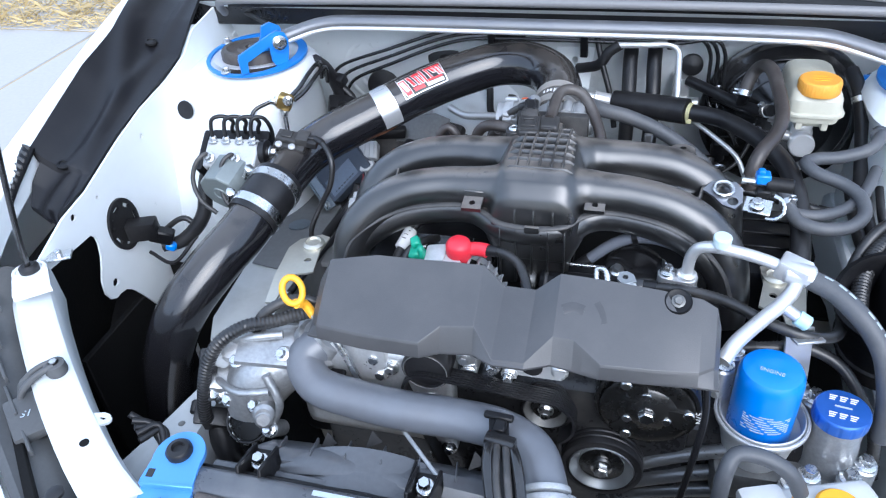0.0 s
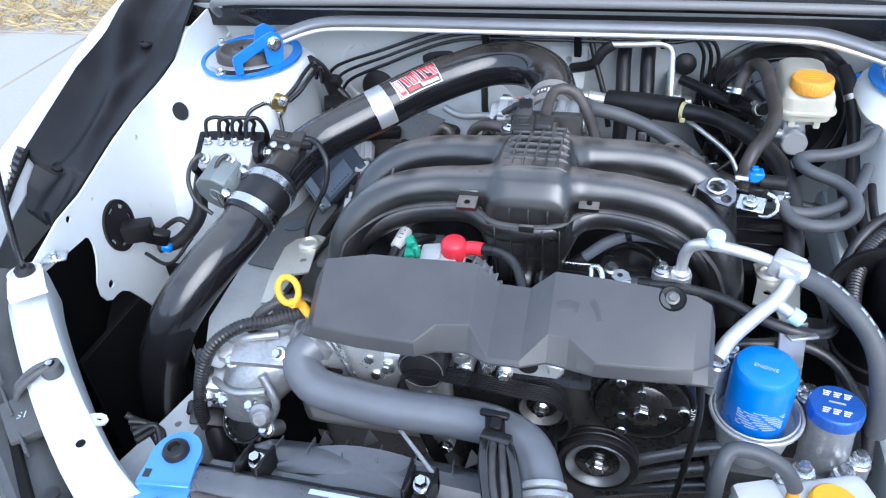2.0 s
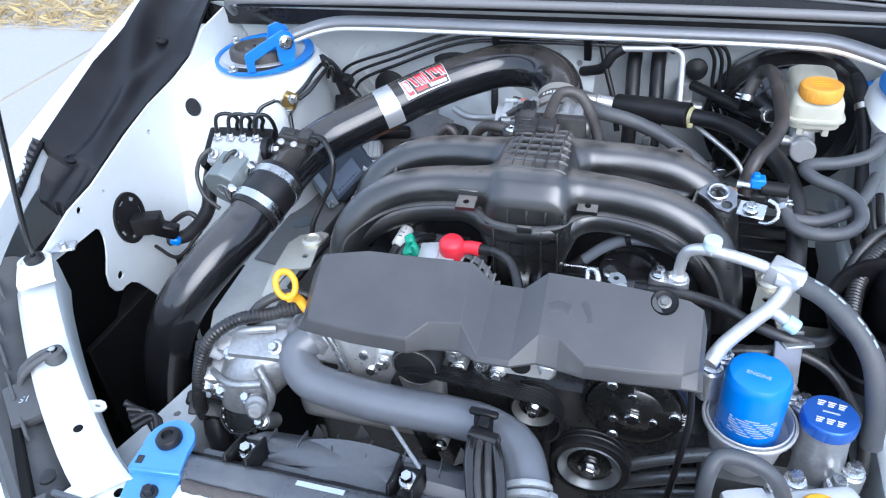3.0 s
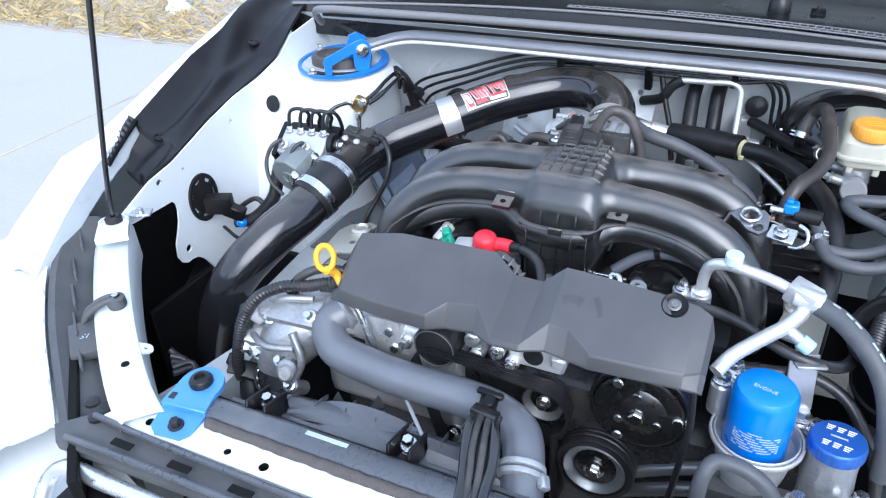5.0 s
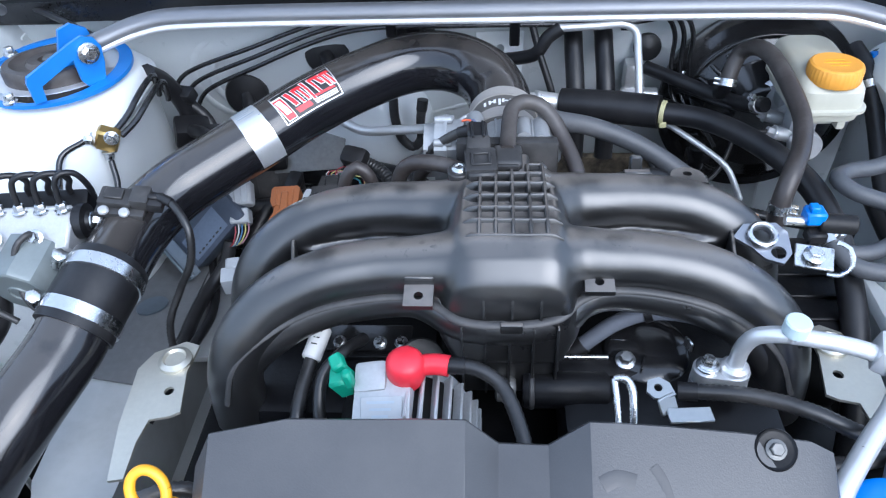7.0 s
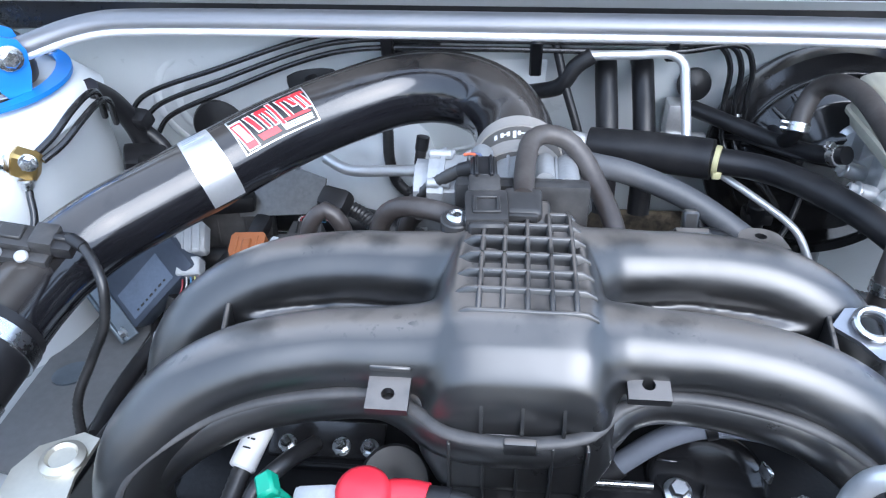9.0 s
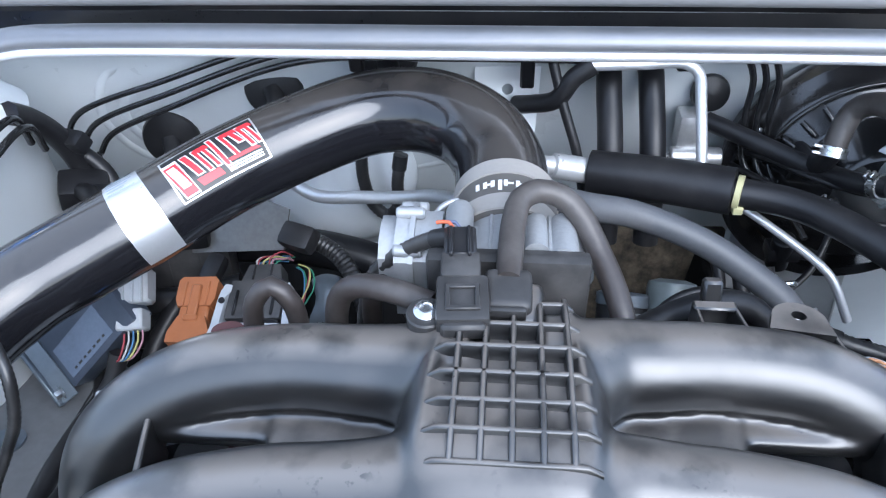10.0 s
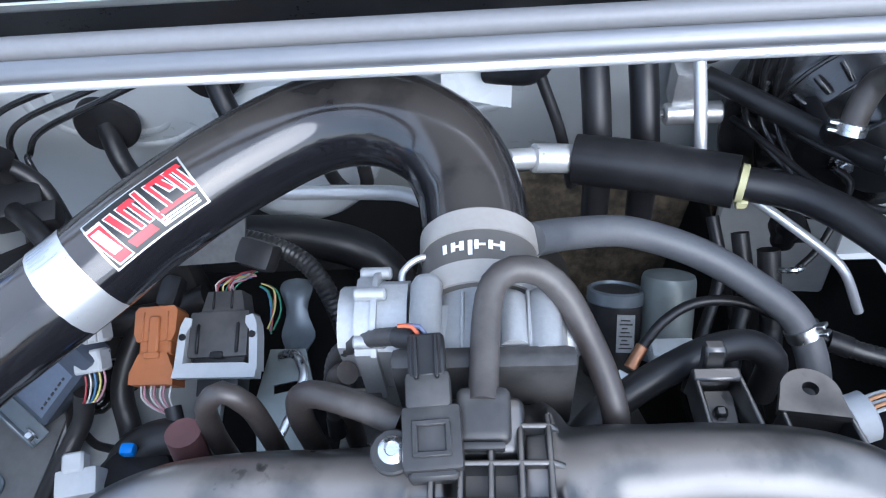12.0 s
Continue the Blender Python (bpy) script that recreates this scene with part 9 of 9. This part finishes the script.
part("bush", Shape().lathe(sm @ Vector((0, 0.004, -0.002)), sm.to_3x3() @ Vector((0, 0, 1)), [(0.0145, 0), (0.0148, 0.007), (0.012, 0.011), (0.007, 0.0125), (0.0055, 0.008), (0, 0.008)], 26), RUBBER, stay, "black rubber bush")
part("bolt", Shape().hexbolt(sm @ Vector((0.004, -0.058, -0.008)), sm.to_3x3() @ Vector((0, 0, 1)), 0.0065, 0.010), RUBBER, stay)
part("mark_stroke", Shape().box((0.008, 0.010, 0.0006), sm @ Matrix.Translation((-0.022, -0.024, 0.0003)), 0), LABELBLACK, stay)
for x, y in ((-0.246, -0.358), (-0.057, -0.352)):
    rcl = thing("shroud_clip", "black shroud clip with a bright bolt", "clip", (x, y, 0.82), "shroud clips")
    s = Shape()
    for dx in (-0.013, 0.013):
        s.box((0.004, 0.045, 0.030), pose(x + dx, y - 0.01, 0.850, -15, 0, 0), 0.001)
    s.box((0.030, 0.012, 0.020), (x, y + 0.008, 0.842), 0.002)
    part("fork", s, PLASTIC, rcl)
    part("bolt", Shape().hexbolt((x, y - 0.004, 0.850), (0, -0.2, 1), 0.007, 0.014), STEEL, rcl)
for k in range(2):
    x = -0.17 + 0.09 * k
    part("shroud_rib", Shape().box((0.003, 0.04, 0.012), pose(x, -0.335, 0.828 + 0.01 * math.sin(k / 6 * math.pi), 0, 0, 0), 0.001), PLASTIC, shroud)
rows = []
for k in range(25):
    x = -0.29 + 0.36 * k / 24
    up = 0.022 * math.sin(math.pi * k / 24) ** 0.6
    rows.append([Vector((x, -0.352, 0.806 + up)), Vector((x, -0.340, 0.815 + up)), Vector((x, -0.322, 0.813 + up)), Vector((x, -0.300, 0.795 + up * 0.8)), Vector((x, -0.272, 0.770 + up * 0.5)), Vector((x, -0.262, 0.70))])
part("fan_cowl", Shape().grid(rows, thick=(0, 0, 0.003)), SHROUD, shroud, "dusty grey shroud cowl beneath the hose")
for k in range(7):
    x = -0.25 + 0.043 * k
    part("cowl_rib", Shape().box((0.0022, 0.044, 0.007), pose(x, -0.312, 0.817 + 0.014 * math.sin(math.pi * k / 6), -28, 0, 12), 0.0008), SHROUD, shroud)
for x, y, z in ((-0.205, -0.285, 0.802), (-0.150, -0.275, 0.806), (-0.02, -0.285, 0.812)):
    part("cowl_tab", Shape().prism([(-0.010, -0.008), (0.012, -0.004), (0.002, 0.012)], 0.004, frame_at((x, y, z), (0.9, 0.3, 0.1), (-0.2, 0.7, 0.6))), PLASTIC, shroud)
part("top_shelf", Shape().tube([(-0.27, -0.335, 0.80), (-0.22, -0.333, 0.822), (-0.14, -0.332, 0.832), (-0.06, -0.333, 0.822), (0.0, -0.335, 0.795)], 0.022, 14, 0.01, flat=0.35, up=(0, 0.2, 1)), SHROUD, shroud)
part("stay_rod", Shape().rod((-0.121, -0.250, 0.808), (-0.044, -0.340, 0.842), 0.0026, 10), CASTGREY, shroud, "thin zinc stay rod")
rng = random.Random(5)
part("seal", Shape().tube([(-0.29 + 0.007 * k, -0.4225 + rng.uniform(-0.0005, 0.0005), 0.8550 + rng.uniform(-0.0005, 0.0005), 0.0066 + rng.uniform(-0.0005, 0.0005)) for k in range(96)], 0.0075, 10, 0.0035), FUZZ, rad, "fuzzy grey-brown sealing strip")
part("side_label", Shape().box((0.055, 0.006, 0.0006), (-0.14, -0.395, 0.8634), 0), GREYTEXT, rad)
hold = thing("cable_holder", "black strap holding cables over the radiator hose", "cable holder", (0.03, -0.3, 0.85))
for side in (-1, 1):
    part("cable", Shape().tube([(0.012 + 0.009 * side, -0.292, 0.866), (0.016 + 0.013 * side, -0.310, 0.874), (0.021 + 0.016 * side, -0.330, 0.874), (0.029 + 0.016 * side, -0.358, 0.866), (0.036 + 0.013 * side, -0.388, 0.862), (0.041 + 0.012 * side, -0.415, 0.858), (0.044 + 0.013 * side, -0.455, 0.842)], 0.0062, 14, 0.006), BLACKPAINT, hold, smooth=60)
    part("cable", Shape().tube([(0.012 + 0.004 * side, -0.290, 0.868), (0.017 + 0.005 * side, -0.315, 0.877), (0.023 + 0.006 * side, -0.345, 0.872), (0.034 + 0.005 * side, -0.385, 0.864), (0.041 + 0.004 * side, -0.42, 0.858), (0.044 + 0.004 * side, -0.455, 0.844)], 0.0042, 12, 0.006), DUSTYBLACK, hold, smooth=60)
part("web", Shape().tube([(0.012, -0.288, 0.862), (0.018, -0.318, 0.869), (0.026, -0.348, 0.864), (0.036, -0.388, 0.856), (0.042, -0.418, 0.852), (0.044, -0.455, 0.838)], 0.017, 12, 0.008, flat=0.22, up=(0, 0.2, 1)), PLASTIC, hold)
part("strap", Shape().tube([(0.004, -0.262, 0.866), (0.007, -0.277, 0.866), (0.011, -0.295, 0.868)], 0.011, 10, 0.006, flat=0.3, up=(0, 0.2, 1)), PLASTIC, hold)
part("buckle", Shape().box((0.034, 0.009, 0.007), pose(0.004, -0.262, 0.870, 8, 0, -4), 0.002).box((0.014, 0.016, 0.008), pose(0.008, -0.278, 0.872, 8, 0, -4), 0.002), PLASTIC, hold)
part("saddle", Shape().box((0.034, 0.016, 0.009), pose(0.013, -0.300, 0.876, -4, 0, -10), 0.003, 2), BLACKPAINT, hold, "glossy black saddle")
ha = Vector((0.18, -0.92, -0.36))
for off in (-0.005, 0.005):
    part("band", Shape().lathe(Vector((0.0665, -0.325, 0.828)) + ha * off, ha, [(0.0248, -0.0038), (0.0267, -0.003), (0.0273, 0), (0.0267, 0.003), (0.0248, 0.0038)], 40), BRAID, radhose, "pale braided clamp band")
part("clamp_lug", Shape().box((0.010, 0.018, 0.014), frame_at((0.0945, -0.333, 0.834), (0.8, 0.2, 0.6), (0.18, -0.92, -0.36)), 0.002), BRAID, radhose)
part("end_collar", Shape().lathe((-0.212, -0.158, 0.872), (-0.75, -0.6, -0.1), [(0.0247, 0), (0.0263, 0.001), (0.0263, 0.012), (0.0247, 0.013)], 36), STEEL, radhose, "zinc clamp")


# ---- front corner: lamp, grille, bumper skin, rail clip, bonnet prop ----
GREYPLASTIC = material("dusty grey-black plastic", (0.075, 0.077, 0.08), 0.6, 0, 0.2, 200, 7, 0.12, 0, DUST, 0.25)
LAMP = [(-0.775, -0.165, 0.905), (-0.72, -0.255, 0.875), (-0.63, -0.345, 0.855), (-0.53, -0.425, 0.842), (-0.465, -0.475, 0.836)]
rows = []
for q in spline(LAMP, 0.02):
    x, y, z = q
    n = Vector((0.62, 0.78, 0))
    c = Vector((x, y, z))
    rows.append([c - n * 0.012 - Vector((0, 0, 0.06)), c - n * 0.012, c - n * 0.002 + Vector((0, 0, 0.002)), c + n * 0.012 - Vector((0, 0, 0.010)), c + n * 0.030 - Vector((0, 0, 0.014)), c + n * 0.048 - Vector((0, 0, 0.030)), c + n * 0.060 - Vector((0, 0, 0.09))])
lamp = thing("headlamp", "grey-black headlamp housing behind the bumper skin", "headlamp", (-0.62, -0.34, 0.72))
part("housing", Shape().grid(rows, thick=(0, 0, 0.003)), GREYPLASTIC, lamp)
part("cover", Shape().box((0.07, 0.05, 0.016), pose(-0.565, -0.352, 0.842, 0, 6, -40), 0.005, 2), GREYPLASTIC, lamp)
lettering("word", "1S", 0.015, pose(-0.566, -0.354, 0.8506, 0, 6, -155), GREYTEXT, lamp)
for k in range(5):
    q = spline(LAMP, 0.02)[3 + 3 * k]
    part("rib", Shape().box((0.004, 0.06, 0.012), pose(q[0] + 0.014, q[1] + 0.018, q[2] - 0.004, 0, 0, 52), 0.001), GREYPLASTIC, lamp)
rows = []
for q in spline(LAMP, 0.02):
    x, y, z = q
    n = Vector((0.62, 0.78, 0))
    c = Vector((x, y, z)) - n * 0.016
    rows.append([c + Vector((0, 0, 0.002)), c - n * 0.006 + Vector((0, 0, 0.004)), c - n * 0.012 + Vector((0, 0, 0.001)), c - n * 0.05 - Vector((0, 0, 0.004)), c - n * 0.056 - Vector((0, 0, 0.002)), c - n * 0.10 - Vector((0, 0, 0.018)), c - n * 0.16 - Vector((0, 0, 0.055)), c - n * 0.20 - Vector((0, 0, 0.14))])
lens = material("clear lamp lens", (0.62, 0.66, 0.70), 0.12, 0, 0.04, 60, 5, 0.0, 0.6)
part("lens", Shape().grid(rows, thick=(0, 0, 0.003)), lens, lamp, "clear lamp lens with a pale reflector")
for k in range(6):
    q = spline(LAMP, 0.02)[2 + 3 * k]
    part("lens_tooth", Shape().box((0.002, 0.012, 0.004), pose(q[0] - 0.012, q[1] - 0.014, q[2] + 0.003, 0, 0, 52), 0), lens, lamp)
rows = []
for x, y, z in ((-0.93, -0.05, 0.93), (-0.90, -0.2, 0.87), (-0.80, -0.37, 0.80), (-0.68, -0.48, 0.76), (-0.56, -0.55, 0.745), (-0.45, -0.585, 0.745), (-0.2, -0.62, 0.745), (0.1, -0.62, 0.745)):
    rows.append([Vector((x + 0.085, y + 0.10, z + 0.035)), Vector((x + 0.03, y + 0.04, z + 0.02)), Vector((x, y, z)), Vector((x - 0.03, y - 0.04, z - 0.06)), Vector((x - 0.03, y - 0.05, z - 0.3))])
part("bumper_skin", Shape().grid(rows, thick=(0, 0, 0.003)), WHITE, car, "white bumper skin round the lamp")
grille = thing("grille", "black upper grille with a bright surround", "grille", (-0.2, -0.5, 0.70))
part("top_panel", Shape().prism([(-0.475, -0.01), (-0.44, 0.022), (-0.36, 0.016), (-0.25, 0.010), (0.45, 0.012), (0.45, -0.022), (-0.25, -0.024), (-0.45, -0.03)], 0.012, frame_at((0, -0.478, 0.842), (1, 0, 0), (0, 1, 0.08))), GREYPLASTIC, grille, "dusty black top panel")
# Black strips laid on the panel in place of shade in its slots.
for k in range(9):
    part("slot_strip", Shape().box((0.030, 0.010, 0.003), (-0.36 + 0.085 * k, -0.487, 0.8536), 0.001), SHADEBLACK, grille, "black strip for the shade in a slot")
part("panel_lip", Shape().tube([(-0.43, -0.463, 0.851), (-0.34, -0.468, 0.853), (-0.2, -0.470, 0.853), (0.40, -0.470, 0.853)], 0.004, 8, 0.02), TANKTOP, grille)
part("panel_lip", Shape().tube([(-0.44, -0.500, 0.846), (-0.34, -0.500, 0.850), (0.40, -0.500, 0.851)], 0.004, 8, 0.02), TANKTOP, grille)
part("surround", Shape().tube([(-0.44, -0.60, 0.70), (-0.455, -0.56, 0.76), (-0.452, -0.53, 0.80), (-0.43, -0.520, 0.818), (-0.36, -0.520, 0.822), (-0.2, -0.520, 0.824), (0.3, -0.520, 0.824)], 0.010, 12, 0.01), material("bright satin trim", (0.75, 0.76, 0.78), 0.25, 0.85, 0.04), grille, "bright satin surround", 60)
for k in range(4):
    part("slat", Shape().box((0.80, 0.05, 0.006), (-0.02, -0.545, 0.80 - 0.028 * k), 0.002), PLASTIC, grille)
part("inner_wing", Shape().tube([(-0.40, -0.60, 0.70), (-0.405, -0.555, 0.765), (-0.36, -0.545, 0.80)], 0.009, 10, 0.01), material("bright satin trim", (0.75, 0.76, 0.78), 0.25, 0.85, 0.04), grille, "bright inner trim", 60)
for x, y in ((-0.43, -0.462), (-0.455, -0.445)):
    part("push_clip", Shape().lathe((x, y, 0.845), (0, 0, 1), [(0.010, 0), (0.010, 0.004), (0.007, 0.006), (0, 0.006)], 16), RUBBER, grille)
rc2 = thing("prop_clip", "grey plastic bonnet prop clip on the rail", "clip", (-0.562, -0.297, 0.866))
CLIP_A, CLIP_D, CLIP_E = Vector((-0.556, -0.298, 0.882)), Vector((-0.66, -0.56, -0.36)).normalized(), Vector((0.62, -0.75, 0)).normalized()
for e in (-0.0058, 0.0058):
    part("finger", Shape().tube([CLIP_A + CLIP_E * e * 0.8, CLIP_A + CLIP_D * 0.016 + CLIP_E * e + Vector((0, 0, 0.004)), CLIP_A + CLIP_D * 0.034 + CLIP_E * e * 1.2 + Vector((0, 0, 0.003)), CLIP_A + CLIP_D * 0.050 + CLIP_E * e * 1.3 - Vector((0, 0, 0.004)), CLIP_A + CLIP_D * 0.056 + CLIP_E * e * 1.2 - Vector((0, 0, 0.018))], 0.0042, 10, 0.004), GREYPLASTIC, rc2, smooth=60)
part("web", Shape().prism([(0.0, -0.008), (0.048, -0.010), (0.048, 0.010), (0.0, 0.008)], 0.003, frame_at(CLIP_A, CLIP_D, -CLIP_E)), GREYPLASTIC, rc2)
part("head", Shape().lathe((-0.556, -0.298, 0.866), (0, 0, 1), [(0.012, 0), (0.0135, 0.004), (0.0125, 0.016), (0.009, 0.018), (0, 0.018)], 22), GREYPLASTIC, rc2)
part("screw", Shape().hexbolt((-0.556, -0.298, 0.883), (0, 0, 1), 0.0050, 0.004), STEEL, rc2)
prop = thing("bonnet_prop", "thin black bonnet prop rod in its rubber cup", "prop rod", (-0.705, -0.15, 0.90))
part("rod", Shape().tube([(-0.706, -0.150, 0.905), (-0.70, -0.150, 0.945), (-0.628, -0.150, 1.222), (-0.52, -0.15, 1.64)], 0.0042, 10, 0.02), BLACKPAINT, prop, smooth=60)
part("cup", Shape().lathe((-0.706, -0.150, 0.893), (0, 0, 1), [(0.014, 0), (0.014, 0.010), (0.009, 0.014), (0.005, 0.012)], 18), RUBBER, prop)
part("bracket", Shape().prism([(-0.024, -0.050), (0.026, -0.050), (0.024, 0.004)] + [(0.023 * math.cos(a), 0.006 + 0.020 * math.sin(a)) for a in np.linspace(0, math.pi, 14)][1:] + [(-0.024, -0.01)], 0.010, pose(-0.704, -0.154, 0.896, 0, 0, 41)).tube([Matrix(pose(-0.704, -0.154, 0.896, 0, 0, 41)) @ Vector((0.021 * math.cos(a), 0.005 + 0.018 * math.sin(a), 0)) for a in np.linspace(-0.4, math.pi + 0.4, 16)], 0.0032, 8), WHITE, prop, "white painted bracket")
ltab = thing("lamp_bracket", "small zinc plate at the end of the rail", "bracket", (-0.69, -0.11, 0.88))
part("plate", Shape().box((0.036, 0.024, 0.004), pose(-0.690, -0.108, 0.893, 0, 0, 30), 0.001), STEEL, ltab)
part("stud", Shape().rod((-0.69, -0.108, 0.893), (-0.69, -0.108, 0.903), 0.005, 10), STEEL, ltab)
wtab = thing("rail_tab", "small white welded tab with a hole", "tab", (-0.455, -0.315, 0.83))
part("tab", Shape().prism([(-0.012, -0.010), (0.012, -0.010), (0.010, 0.006), (0.005, 0.011), (-0.005, 0.011), (-0.010, 0.006)], 0.003, frame_at((-0.462, -0.346, 0.856), (0.75, -0.66, 0), (0.60, 0.68, -0.42)), [circle(0, 0.002, 0.0035, 12)]), WHITE, wtab)
for k in range(5):
    ww = thing("rail_wiring", "black wires tucked behind the corner rail", "wiring", (-0.44, -0.33, 0.75))
    wire(ww, [(-0.445 + 0.006 * k, -0.322 - 0.006 * k, 0.84 - 0.004 * k), (-0.425 + 0.005 * k, -0.32, 0.82 + 0.006 * (k % 2)), (-0.40 + 0.004 * k, -0.335 - 0.005 * k, 0.80), (-0.38, -0.35, 0.75)], 0.0042, RUBBER)

# ---- cowl vent mesh, clips and wiper ----
vent = thing("cowl_vent", "black plastic vent mesh in the cowl panel", "vent", (0.1, 0.58, 1.09))
VX0, VX1 = -0.172, 0.62
VENT = material("worn vent plastic", (0.20, 0.20, 0.21), 0.45, 0, 0.15, 200, 9, 0.05)
for row, x0 in ((0, VX0), (1, 0.02)):
    y0 = 0.007 + 0.0135 * row
    xs = np.linspace(x0, VX1, 30)
    z0 = 1.1035 + 0.001 * row
    # Black sheet close under the bars paints the shade in the openings.
    part("backing", Shape().grid([[Vector((x, lip_y(x) + y0, z0 - 0.0005)), Vector((x, lip_y(x) + y0 + 0.0135, z0 + 0.0004))] for x in xs], thick=(0, 0, 0.0008)), LABELBLACK, vent, "black sheet for the shade behind the mesh")
    for e in ((0.0, 0.0135) if row == 0 else (0.0135,)):
        part("long_bar", Shape().tube([(x, lip_y(x) + y0 + e, z0 + 0.001) for x in xs], 0.0013, 6, 0.03), VENT, vent, smooth=60)
    n_bars = int((VX1 - x0) / 0.0125)
    for k in range(n_bars + 1):
        x = x0 + (VX1 - x0) * k / n_bars
        part("cross_bar", Shape().box((0.0030, 0.0135, 0.0026), (x, lip_y(x) + y0 + 0.0067, z0 + 0.001), 0.0), VENT, vent)
wiper = thing("wiper_arm", "black wiper arm resting on the cowl", "wiper", (0.2, 0.66, 1.12))
part("arm", Shape().tube([(0.02, 0.86, 1.17), (0.08, 0.80, 1.155), (0.15, 0.72, 1.140), (0.205, 0.655, 1.128)], 0.014, 12, 0.02, flat=0.5), COWL, wiper, smooth=50)
part("pivot", Shape().lathe((0.21, 0.645, 1.105), (0, 0, 1), [(0.020, 0), (0.020, 0.02), (0.016, 0.027), (0, 0.027)], 22), COWL, wiper)
part("blade", Shape().tube([(-0.52, 0.84, 1.16), (-0.25, 0.835, 1.162), (0.02, 0.83, 1.160)], 0.007, 8, 0.03), RUBBER, wiper)
for x, y in ((0.275, 0.615), (-0.26, 0.70)):
    nozzle = thing("washer_nozzle", "small black washer jet on the cowl", "washer jet", (x, y, 1.105), "washer jets")
    part("body", Shape().box((0.026, 0.030, 0.010), pose(x, y, 1.118, 10, 0, 0), 0.004, 2), COWL, nozzle)
    part("jet", Shape().box((0.009, 0.012, 0.012), (x, y - 0.004, 1.125), 0.003, 2), COWL, nozzle)
hose("firewall_cable", "thin black cable slanting down the firewall", [(0.030, 0.505, 1.050), (0.036, 0.500, 1.026), (0.050, 0.486, 0.978), (0.068, 0.470, 0.927), (0.080, 0.455, 0.87)], 0.0052, RUBBER, "cable", seg=10)
hose("wiring_conduit", "black conduit looped low on the firewall", [(-0.166, 0.520, 0.94), (-0.162, 0.505, 0.904), (-0.161, 0.500, 0.869), (-0.152, 0.500, 0.835), (-0.137, 0.500, 0.822), (-0.125, 0.500, 0.833), (-0.123, 0.500, 0.867), (-0.118, 0.505, 0.90)], 0.0085, RUBBER, "wiring", conduit=True)
hose("washer_hose", "thin black washer hose beside the bar", [(-0.70, 0.52, 1.06), (-0.62, 0.47, 1.055), (-0.56, 0.43, 1.05), (-0.52, 0.41, 1.04)], 0.0045, RUBBER, seg=8)
